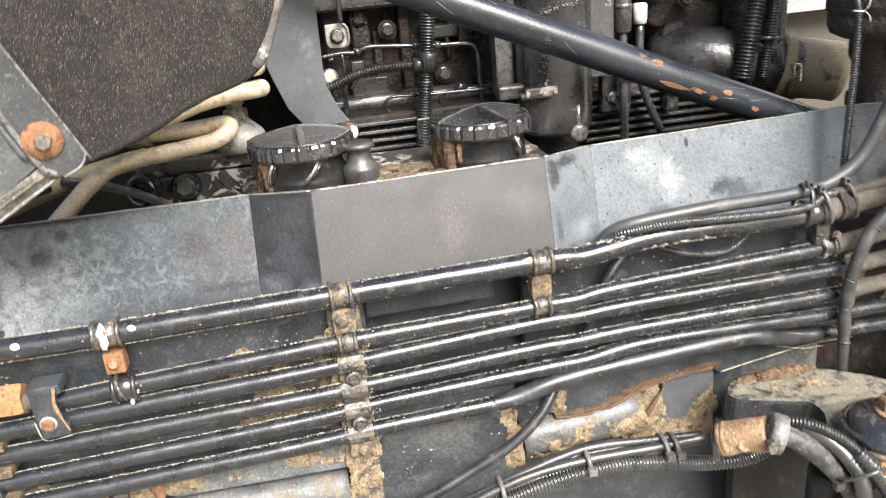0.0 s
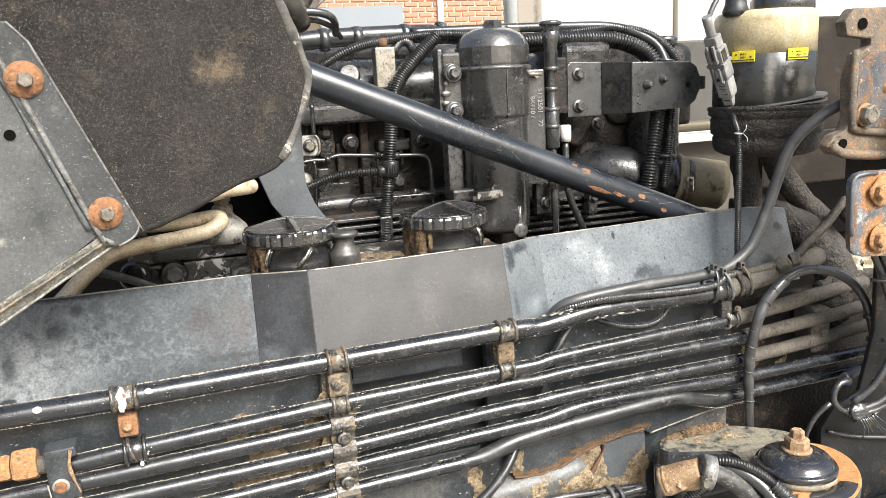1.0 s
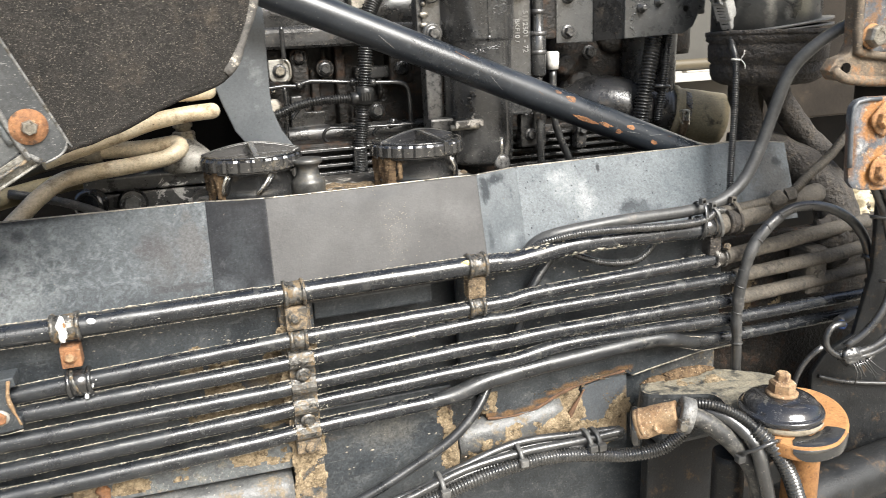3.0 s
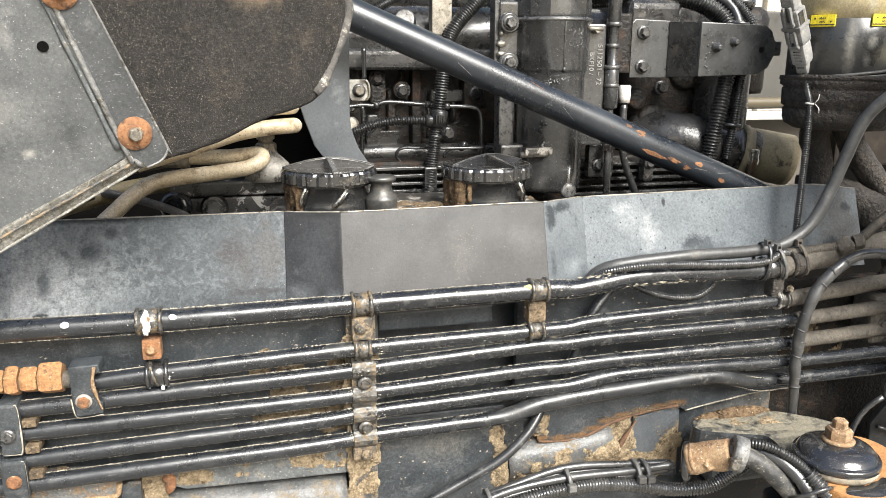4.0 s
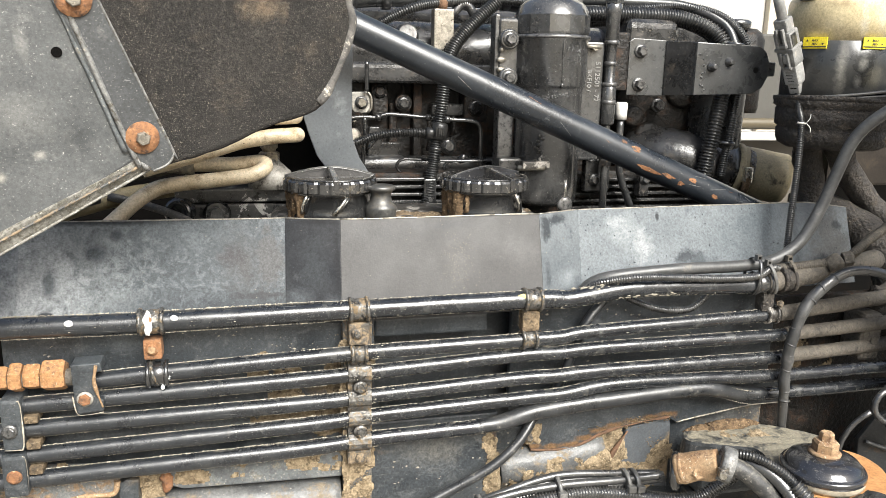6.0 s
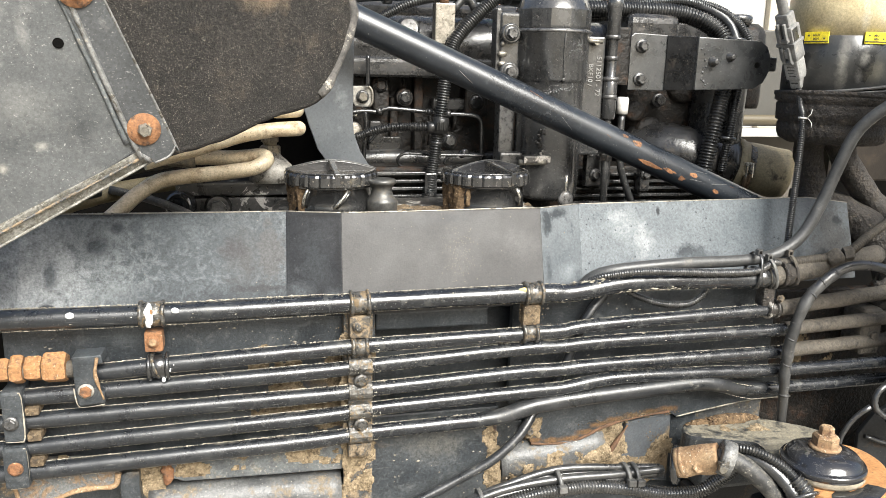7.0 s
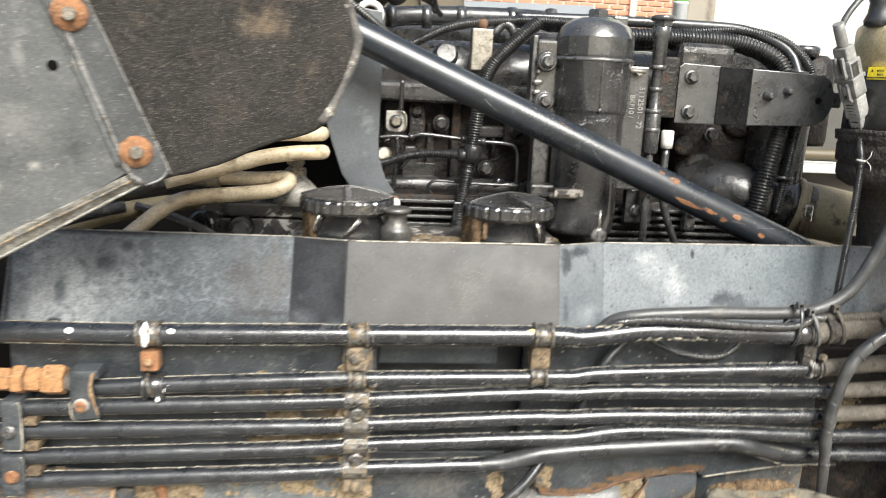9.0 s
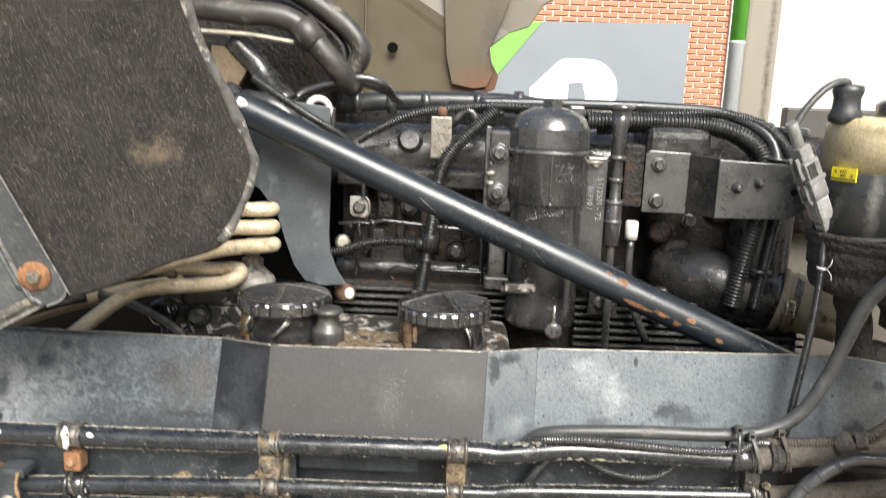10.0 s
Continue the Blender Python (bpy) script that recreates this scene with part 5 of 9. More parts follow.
for pts, r in PIPES:
    line = smooth_path([(x, YP, z) for x, z in pts], 0.002)
    for k in range(620):
        c = random.choice(line)
        if c.x < -0.42 or c.x > 0.7 or noise.noise(c * 18 + Vector((0, r * 900, 0))) < random.uniform(-0.5, 0.3):
            continue
        a = random.choice((random.gauss(1.85, 0.12), random.gauss(1.7, 0.1), random.gauss(-1.2, 0.2), random.uniform(-1.3, 2)))
        n = Vector((0, -math.cos(a), math.sin(a)))
        big = random.random() ** 3
        items.append((c + n * r, (0.0004 + 0.002 * big, 0.0003 + 0.0004 * big, 0.0003 + 0.0005 * big)))
    # beaded crust lines where pipe and dust meet
    for a, size in ((1.72, 0.00075), (1.6, 0.0005), (-1.25, 0.0006), (-1.4, 0.0005)):
        for q in line:
            f = noise.noise(Vector((q.x * 22, a * 9, q.z * 60)))
            if q.x < -0.42 or q.x > 0.7 or f < (random.uniform(-1.1, -0.1) if q.x < 0.04 else random.uniform(-0.75, 0.1) + (0.25 if q.x > 0.3 else 0.0)):
                continue
            b = a + random.gauss(0, 0.05)
            rr = r * (1.08 if q.x < 0 else 1.0)
            g = size * random.uniform(0.5, 1.5) * (1.2 if q.x < 0.04 else 1.0)
            items.append((q + Vector((random.uniform(-0.001, 0.001), -math.cos(b) * rr, math.sin(b) * rr)), (g * random.uniform(0.9, 2.6), g, g)))
# clotted dirt under the big pipe past the second clamp
for k in range(260):
    x = random.uniform(0.34, 0.64)
    z0 = 1.179 + 0.008 * min(1, max(0, (x - 0.36) / 0.06))
    a = random.choice((random.gauss(-0.9, 0.15), random.gauss(1.3, 0.2)))
    s = 0.0008 + 0.0022 * random.random() ** 2
    items.append(((x, YP - 0.0128 * math.cos(a), z0 + 0.0128 * math.sin(a)), (s * 1.6, s * 0.5, s * 0.7)))
# grit on the rail between the pipes
for k in range(2600):
    x, z = random.uniform(-0.39, 0.7), random.uniform(0.86, 1.15)
    if noise.noise((x * 14, 3, z * 30)) < random.uniform(-0.2, 0.5) or 0.07 < x < 0.27 and z > 0.99:
        continue
    y = 0.847 if x < 0.07 else (0.841 if x < 0.27 else 0.8655)
    big = random.random() ** 3
    items.append(((x, y, z), (0.0006 + 0.0022 * big, 0.0005, 0.0005 + 0.0012 * big)))
for k in range(260):
    zc, r = random.choice(((1.176, 0.0128), (1.115, 0.0098), (1.087, 0.0098), (1.052, 0.0098), (1.023, 0.0098), (0.989, 0.0104)))
    a = random.uniform(-1.2, 1.5)
    d = abs(random.gauss(0, 0.006))
    x = random.choice((0.029 - d, 0.061 + d))
    big = random.random() ** 3
    items.append(((x, YP - r * math.cos(a), zc + r * math.sin(a)), (0.0004 + 0.0011 * big, 0.0004, 0.0004 + 0.0008 * big)))
tagged(new("dirt_crumbs", grains("dirt_crumbs", items, M_SALT)), "pale crumbs of dried dirt stuck on the pipes and rail", "dirt", "", "stuff")


# ---------------------------------------------------------------- panel and mat at the left
def on_panel(x, z, d=0.0):
    """A point of the leaning panel's plane; d: metres towards the viewer."""
    return (x, 0.734 + 0.28 * (x + 0.2) - 0.10 * (z - 1.407) - d, z)


def left_panel():
    t = thing("cover_panel", (-0.3, 0.72, 1.3), "scratched grey sheet steel cover panel with rusty bolts and folded lip", "cover panel")
    face = [(-0.72, 1.6), (-0.285, 1.6), (-0.268, 1.547), (-0.208, 1.386), (-0.246, 1.3605), (-0.35, 1.3065), (-0.72, 1.0985)]
    part("face_sheet", sheet(B(), [on_panel(x, z, 0.004) for x, z in face], (0, 0.003, 0)), M_SHEET, t)
    lip = part("folded_lip", sheet(B(), [on_panel(x, z, d) for x, z, d in [(-0.209, 1.383, 0.006), (-0.199, 1.379, 0.004), (-0.196, 1.37, -0.002), (-0.247, 1.341, -0.002), (-0.353, 1.281, -0.002), (-0.72, 1.075, -0.002), (-0.72, 1.1, 0.006), (-0.35, 1.308, 0.006), (-0.246, 1.362, 0.006)]], (0, 0.003, 0)), M_SHEETLT, t, "dusty folded lip")
    part("lip_crease", tube(B(), [on_panel(x, z, 0.0068) for x, z in [(-0.72, 1.089), (-0.35, 1.298), (-0.246, 1.354), (-0.206, 1.376)]], 0.0016, 6, 0.01, wob=0.0006), M_RAIL_MUD, lip, "grimy crease")
    part("lip_edge", tube(B(), [on_panel(x, z, 0.003) for x, z in [(-0.72, 1.076), (-0.353, 1.283), (-0.247, 1.343), (-0.197, 1.3715)]], 0.0016, 6, 0.01, wob=0.0006), M_SHEETLT, lip)
    strip = [(-0.27, 1.6), (-0.258, 1.597), (-0.244, 1.58), (-0.236, 1.562), (-0.1715, 1.398), (-0.1695, 1.39), (-0.172, 1.383), (-0.178, 1.377), (-0.191, 1.3715), (-0.201, 1.376), (-0.209, 1.387), (-0.27, 1.55)]
    strip_part = part("edge_strip", sheet(B(), [on_panel(x, z, 0.009) for x, z in strip], (0, 0.003, 0)), M_STRIP, t)
    part("strip_rim", tube(B(), [on_panel(x, z, 0.0088) for x, z in strip[1:9]], 0.0014, 6, 0.008), M_BEAD, strip_part, "worn bright rim")
    part("strip_bead", tube(B(), [on_panel(-0.283, 1.592, 0.0085), on_panel(-0.262, 1.547, 0.0085), on_panel(-0.21, 1.392, 0.0085), on_panel(-0.203, 1.38, 0.008), on_panel(-0.194, 1.3735, 0.0075)], 0.003, 10), M_BEAD, t)
    part("bead_grime", tube(B(), [on_panel(-0.29, 1.592, 0.0055), on_panel(-0.269, 1.547, 0.0055), on_panel(-0.217, 1.393, 0.0055)], 0.0028, 8, 0.006, wob=0.0016), M_LIP, t, "grime in the fold")
    yb = on_panel(-0.65, 1.25, 0.0)[1]
    part("mounting_post", box(B(), -0.67, -0.63, yb - 0.002, 0.9, 0.97, 1.3, 0.003), M_SHEET, t)
    n = Vector((0.28, -1, -0.10)).normalized()
    for x, z in ((-0.251, 1.545), (-0.199, 1.408)):
        bolt(t, on_panel(x, z, 0.0095), n, 0.013, 0.008, 0.0175, M_BOLT, M_RUST)
    part("drill_hole", lathe(B(), [(0.0052, 0), (0.0052, 0.001)], on_panel(-0.271, 1.494, 0.0045), n, 20), M_SHADEBLK, t)


def rubber_mat():
    t = thing("rubber_mat", (-0.1, 0.76, 1.4), "black fibrous rubber insulation mat with frayed pale edges", "insulation mat")
    pts = [(-0.175, 1.383), (-0.13, 1.394), (-0.062, 1.424), (-0.022, 1.436), (-0.004, 1.448), (0.026, 1.508), (0.032, 1.537), (0.027, 1.565), (0.007, 1.615), (-0.021, 1.68), (-0.034, 1.74), (-0.06, 1.8), (-0.6, 1.8), (-0.6, 1.56), (-0.22, 1.4)]
    bm = sheet(B(), [on_panel(x, z, 0) for x, z in pts], (0, 0.014, 0), 0.003)
    part("mat_face", bm, M_FELT, t)
    part("mat_edge", tube(B(), [on_panel(x, z, -0.006) for x, z in [(-0.18, 1.381), (-0.13, 1.396), (-0.062, 1.424), (-0.022, 1.436), (-0.004, 1.448)]], 0.006, 10, 0.006, wob=0.002), M_FELT, t)
    part("mat_edge", tube(B(), [on_panel(x, z, -0.004) for x, z in [(-0.008, 1.445), (0.004, 1.46), (0.026, 1.508), (0.033, 1.537), (0.027, 1.565), (0.007, 1.615), (-0.021, 1.68), (-0.034, 1.74)]], 0.0062, 10, 0.006, wob=0.0025), M_FELT_EDGE, t, "frayed pale edge")
    # pale fibres caught in the mat's surface
    vs, fs = [], []
    poly = [(-0.17, 1.39), (-0.06, 1.428), (-0.006, 1.452), (0.026, 1.515), (0.024, 1.56), (-0.03, 1.7), (-0.4, 1.7), (-0.3, 1.6)]
    while len(fs) < 6400:
        x, z = random.uniform(-0.35, 0.03), random.uniform(1.39, 1.7)
        ins = False
        for (x0, z0), (x1, z1) in zip(poly, poly[1:] + poly[:1]):
            if (z0 > z) != (z1 > z) and x < (x1 - x0) * (z - z0) / (z1 - z0) + x0:
                ins = not ins
        if not ins:
            continue
        a, ln, w = random.uniform(0, math.pi), random.uniform(0.0003, 0.0009), random.uniform(0.00008, 0.00015)
        u = (math.cos(a) * ln, math.sin(a) * ln)
        p = (-math.sin(a) * w, math.cos(a) * w)
        bend = random.uniform(-0.5, 0.5) * ln
        k = len(vs)
        for f, g in ((-1, 0), (0, bend), (1, 0)):
            cx, cz = x + u[0] * f + p[0] / w * g, z + u[1] * f + p[1] / w * g
            d = random.uniform(0.0002, 0.0011)
            vs += [on_panel(cx - p[0], cz - p[1], d), on_panel(cx + p[0], cz + p[1], d + 0.0003)]
        fs += [(k, k + 2, k + 3, k + 1), (k + 2, k + 4, k + 5, k + 3)]
    me = bpy.data.meshes.new("lint")
    me.from_pydata(vs, [], fs)
    me.materials.append(M_LINT)
    o = new("lint", me)
    tagged(o, kind="stuff")
    o.parent = t
    o.matrix_parent_inverse = Matrix.Translation((0.1, -0.76, -1.4))


def brace_and_bracket():
    a = Vector((-0.072, 1.034, 1.6046))
    b = Vector((0.82, 0.98, 1.23))
    d = (b - a).normalized()
    t = thing("brace_tube", (0.4, 0.98, 1.4), "blue-black painted diagonal brace tube with chipped rust spots", "brace tube")
    part("tube_body", tube(B(), [a, b], 0.0232, 30, 0.02), M_STRUT, t)
    part("tube_collar", lathe(B(), [(0.02, -0.012), (0.028, -0.01), (0.029, 0.0), (0.024, 0.012)], a + d * 0.004, d, 28), M_ENGINE, t)
    part("collar_chip", lump(B(), (-0.045, 1.012, 1.603), (0.008, 0.006, 0.007), 0.4, 120, 3), M_PAINTDOT, t, "white paint chip")
    for k, (x, up, w, h) in enumerate(((0.512, 0.55, 0.009, 0.0045), (0.545, -0.55, 0.02, 0.003), (0.575, -0.35, 0.012, 0.003), (0.6, -0.5, 0.006, 0.004), (0.615, 0.1, 0.007, 0.0035), (0.66, -0.3, 0.006, 0.003), (0.49, 0.8, 0.006, 0.003))):
        c = a + d * ((x - a.x) / d.x)
        n = Vector((0.1, -1, up))
        n = (n - d * n.dot(d)).normalized()
        w2 = n.cross(d)
        bm = B()
        ring = []
        for i in range(18):
            g = 2 * math.pi * i / 18
            f = 1 + 0.7 * noise.noise((math.cos(g) * 1.3 + k * 7, math.sin(g) * 1.3, k))
            q = c + n * 0.0232 + d * (w * f * math.cos(g)) + w2 * (h * f * math.sin(g))
            off = q - c
            off -= d * off.dot(d)
            ring.append(q + off.normalized() * (0.02335 - off.length))
        sheet(bm, ring, n * -0.001, 0)
        part("paint_chip", bm, M_RUST, t, "rust showing through chipped paint")
    for k in range(14):
        x = random.uniform(0.1, 0.78)
        c = a + d * ((x - a.x) / d.x)
        n = Vector((0.1, -1, random.uniform(-0.6, 1.2)))
        n = (n - d * n.dot(d)).normalized()
        w2 = n.cross(d)
        ln, slant = random.uniform(0.003, 0.014), random.uniform(-0.5, 0.5)
        bm = B()
        tube(bm, [c + n * 0.0232 + (d + w2 * slant) * (ln * f) - n * (0.0232 - math.sqrt(max(0, 0.0232 ** 2 - (slant * ln * f) ** 2))) for f in (-1, 0, 1)], random.uniform(0.0002, 0.0004), 5, 0.003)
        part("scratch", bm, M_BEAD if k % 4 else M_RUST, t)
    t = thing("slate_bracket", (0.05, 1.1, 1.33), "smooth slate grey curved steel bracket hanging behind the mat", "bracket")
    out = [(-0.09, 1.62), (0.07, 1.6), (0.072, 1.5), (0.07, 1.4), (0.072, 1.375), (0.083, 1.345), (0.098, 1.322), (0.06, 1.318), (0.032, 1.325), (0.014, 1.35), (0.0, 1.39), (-0.012, 1.43), (-0.04, 1.47), (-0.09, 1.5)]
    part("bracket_plate", sheet(B(), [(x, 1.09, z) for x, z in out], (0, 0.008, 0), 0.0015), M_BRKT, t)
    part("rusty_bush", lathe(B(), [(0.009, -0.012), (0.0135, -0.012), (0.0145, 0.0), (0.0125, 0.012), (0.007, 0.012)], (0.093, 1.118, 1.301), (0.6, -0.6, 0.1), 24), M_SEAM, t, "rusty bush")
    part("pale_bush_face", lathe(B(), [(0.009, 0), (0.0095, 0.004), (0.006, 0.005)], (0.1, 1.109, 1.302), (0.6, -0.6, 0.1), 20), M_WHITE, t)
    t = thing("lifting_eye", (0.051, 1.1, 1.596), "white smeared steel lifting eye at the engine corner", "lifting eye")
    bm = B()
    ring = [V(0.051, 1.1, 1.596) + V(math.cos(a) * 0.0165, 0, math.sin(a) * 0.0165) for a in [-0.9 + 4.6 * k / 16 for k in range(17)]]
    tube(bm, ring, 0.0055, 10, 0.004)
    part("eye_ring", bm, M_WHITE, t)
    part("eye_stem", box(B(), 0.055, 0.075, 1.105, 1.12, 1.55, 1.6, 0.003), M_ENGINE, t)


def cream_tubes():
    runs = [([(-0.31, 0.99, 1.24), (-0.288, 1.005, 1.26), (-0.272, 1.018, 1.274), (-0.253, 1.032, 1.29), (-0.226, 1.047, 1.306), (-0.194, 1.055, 1.312), (-0.145, 1.055, 1.317), (-0.095, 1.056, 1.323), (-0.076, 1.06, 1.329), (-0.066, 1.07, 1.336), (-0.072, 1.084, 1.341), (-0.092, 1.09, 1.339), (-0.117, 1.091, 1.337), (-0.17, 1.092, 1.337), (-0.22, 1.092, 1.336)], 0.0115),
            ([(-0.24, 1.02, 1.338), (-0.179, 1.045, 1.353), (-0.143, 1.052, 1.363), (-0.102, 1.058, 1.375), (-0.059, 1.062, 1.382), (-0.032, 1.065, 1.384), (-0.018, 1.074, 1.384), (-0.02, 1.092, 1.383), (-0.05, 1.1, 1.38)], 0.0115),
            ([(-0.2, 1.05, 1.38), (-0.1, 1.06, 1.408), (-0.035, 1.07, 1.412), (-0.02, 1.08, 1.412), (-0.022, 1.096, 1.411), (-0.05, 1.105, 1.408)], 0.0115),
            ([(-0.2, 1.05, 1.41), (-0.1, 1.06, 1.437), (-0.035, 1.07, 1.44), (-0.02, 1.08, 1.44), (-0.022, 1.096, 1.439), (-0.05, 1.105, 1.436)], 0.011)]
    for pts, r in runs:
        obj("cream_tube", tube(B(), pts, r, 18, 0.006), M_CREAM, "bent cream coated metal tube with brown grime", "tube", "cream tubes")
    t = thing("tube_block", (-0.06, 1.12, 1.3), "pale dusted tube union with stacked nuts", "pipe union")
    c = (-0.06, 1.12, 0)
    part("union_body", lathe(B(), [(0.036, 1.296), (0.0365, 1.317), (0.034, 1.322), (0.026, 1.33), (0.018, 1.337), (0.015, 1.344)], c, (0, 0, 1), 26), M_PALEUNION, t)
    part("union_nut", hexhead(B(), (-0.06, 1.12, 1.34), (0, 0, 1), 0.03, 0.014), M_CREAMGR, t)
    part("union_neck", lathe(B(), [(0.011, 1.352), (0.011, 1.358), (0.014, 1.36), (0.014, 1.366), (0.009, 1.368), (0.009, 1.385)], c, (0, 0, 1), 18), M_CREAMGR, t)
    part("union_sleeve", lathe(B(), [(0.008, -0.055), (0.0095, -0.05), (0.0145, -0.012), (0.0145, -0.008), (0.0172, -0.006), (0.0172, 0.004), (0.0145, 0.006)], (-0.18, 1.088, 1.337), (1, 0, 0.02), 24), M_CREAMGR, t, "grimy flared sleeve")
    t = thing("valve_body", (-0.12, 1.12, 1.24), "black greasy valve body with flaked white patches", "valve")
    part("valve_casting", box(B(), -0.21, 0.0, 1.102, 1.2, 1.2, 1.273, 0.004, seg=3), M_VALVE, t)
    part("valve_cover", box(B(), -0.206, -0.005, 1.097, 1.2, 1.2755, 1.298, 0.004, seg=3), M_VALVE, t)
    n = Vector((-0.25, -1, 0.12)).normalized()
    p = Vector((-0.196, 1.1, 1.262))
    part("valve_plug", lathe(B(), [(0.022, 0), (0.0225, 0.004), (0.0195, 0.005), (0.0195, 0.009), (0.0225, 0.01), (0.0225, 0.014), (0.0195, 0.015), (0.0195, 0.018), (0.0215, 0.019), (0.021, 0.024), (0.013, 0.025), (0.012, 0.016)], p, n, 26), M_BLACK, t)
    q = Vector((-0.143, 1.102, 1.257))
    part("valve_plug", lathe(B(), [(0.021, 0), (0.0215, 0.005), (0.018, 0.008), (0.0175, 0.012)], q, (0, -1, 0.1), 24), M_BLACK, t)
    part("valve_nut", hexhead(B(), q + Vector((0, -0.012, 0.001)), (0, -1, 0.1), 0.022, 0.009), M_NECK2, t)
    obj("grey_hose", tube(B(), [(-0.3, 1.085, 1.29), (-0.25, 1.082, 1.277), (-0.2, 1.07, 1.26), (-0.15, 1.05, 1.236)], 0.0065, 12), M_DUSTHOSE, "thin grey hose behind the shield plate", "hose")
    b = thing("hose_bundle", (-0.33, 1.1, 1.27), "dark dusty hoses behind the shield plate", "hose")
    for pts, r in (([(-0.5, 1.1, 1.26), (-0.36, 1.1, 1.3), (-0.28, 1.13, 1.322), (-0.2, 1.2, 1.33)], 0.018), ([(-0.5, 1.06, 1.22), (-0.36, 1.07, 1.27), (-0.28, 1.12, 1.285), (-0.2, 1.18, 1.29)], 0.014), ([(-0.44, 1.02, 1.255), (-0.36, 1.03, 1.282), (-0.31, 1.06, 1.292)], 0.009)):
        part("dusty_hose", tube(B(), pts, r, 14, 0.01, wob=0.001), M_YHOSE if r == 0.014 else M_DUSTHOSE, b)


def filler_cap(x, y, r, turn, clips):
    """Screw cap with a ribbed rim, a raised arched wing and a bar to the rim, on a dirty neck."""
    t = thing("filler_cap", (x, y, 1.25), "glossy black screw cap with ribbed rim on a dusty neck", "filler cap", "filler caps")
    part("neck", lathe(B(), [(r * 0.86, -0.085), (r * 0.87, -0.04), (r * 0.88, -0.034), (r * 0.86, -0.03), (r * 0.86, -0.006), (r * 0.93, -0.004), (r * 0.93, 0.0)], (x, y, 1.3135), (0, 0, 1), 44), M_BLACK, t)
    bm = B()
    n = 104
    prof = [(0.95, 1.312), (1.0, 1.3135), (1.0, 1.3265), (0.975, 1.3295), (0.93, 1.3305), (0.9, 1.3285)]
    rings = []
    for k, z in prof:
        ring = []
        for i in range(n):
            a = 2 * math.pi * i / n
            q = r * k * (1 - (0.03 if i % 4 == 0 and k > 0.96 else 0))
            ring.append(bm.verts.new((x + math.cos(a) * q, y + math.sin(a) * q, z)))
        rings.append(ring)
    for a, b in zip(rings, rings[1:]):
        for k in range(n):
            bm.faces.new((a[k], a[(k + 1) % n], b[(k + 1) % n], b[k]))
    bm.faces.new(rings[-1]), bm.faces.new(rings[0][::-1])
    part("cap_rim", bm, M_CAP, t)
    m = Matrix.Translation((x, y, 0)) @ Matrix.Rotation(radians(turn), 4, "Z")
    arc = [(r * 0.97 * k / 10, 1.3455 - 0.0125 * abs(k / 10) ** 1.7) for k in range(-10, 11)]
    wing = part("cap_wing", sheet(B(), [m @ Vector((px, -0.004, pz)) for px, pz in arc] + [m @ Vector((r * 0.97, -0.004, 1.3285)), m @ Vector((-r * 0.97, -0.004, 1.3285))], m.to_3x3() @ Vector((0, 0.008, 0)), 0.0016), M_DOME, t)
    part("wing_edge", tube(B(), [m @ Vector((px, -0.0035, pz + 0.0002)) for px, pz in arc], 0.001, 6, 0.006, wob=0.0005), M_NECK2, wing, "bright edge bead")
    bar = [(-r * 1.005 * k / 8, 1.3462 - 0.0125 * k / 8) for k in range(0, 9)]
    cross = part("cap_crossbar", sheet(B(), [m @ Vector((-0.0045, py, pz)) for py, pz in bar] + [m @ Vector((-0.0045, -r * 1.01, 1.314)), m @ Vector((-0.0045, -r * 0.9, 1.314)), m @ Vector((-0.0045, 0, 1.3285))], m.to_3x3() @ Vector((0.009, 0, 0)), 0.002), M_CAP, t)
    part("bar_edge", tube(B(), [m @ Vector((-0.0038, py, pz - 0.0003)) for py, pz in bar], 0.0009, 6, 0.005, wob=0.0004), M_NECK2, cross)
    part("rim_lip", lathe(B(), [(r * 0.86, 0), (r * 0.95, 0.0008), (r * 0.955, 0.0022), (r * 0.9, 0.0026), (r * 0.6, -0.001)], (x, y, 1.3295), (0, 0, 1), 52), M_CAP, t)
    for a0, z0, a1, z1 in clips:
        pts = []
        for f in (0, 0.5, 1):
            a, q = radians(a0 + (a1 - a0) * f), r * (0.93 + 0.05 * math.sin(f * 3.1))
            pts.append((x + q * math.cos(a), y + q * math.sin(a), z0 + (z1 - z0) * f))
        clip = part("bail_clip", tube(B(), pts, 0.0022, 8), M_CHROME, t, "bright clip")
        part("clip_fold", tube(B(), [Vector(p) + Vector((0.004, 0.002, -0.001)) for p in pts], 0.0018, 8), M_BLACK, clip)
    bm = B()
    grid = {}
    for i in range(31):
        for j in range(21):
            a, z = radians(168 + 72 * i / 30), 1.262 + 0.05 * j / 20
            w = Vector((math.cos(a) * 1.7, math.sin(a) * 1.7, z * 8 + x))
            h = 0.35 + noise.fractal(w * 3.2, 1.0, 2.0, 5) - max(0.0, (i - 20) / 9) + min(0.0, (i - 3) / 5)
            q = r * 0.86 + 0.0065 * max(-0.15, min(1.0, h * 1.6)) * (1 + 0.3 * noise.noise(w * 30))
            grid[i, j] = bm.verts.new((x + q * math.cos(a), y + q * math.sin(a), z))
    for i in range(30):
        for j in range(20):
            bm.faces.new((grid[i, j], grid[i + 1, j], grid[i + 1, j + 1], grid[i, j + 1])).smooth = True
    part("neck_dirt", bm, M_RUSTMUD, t, "caked brown dirt")


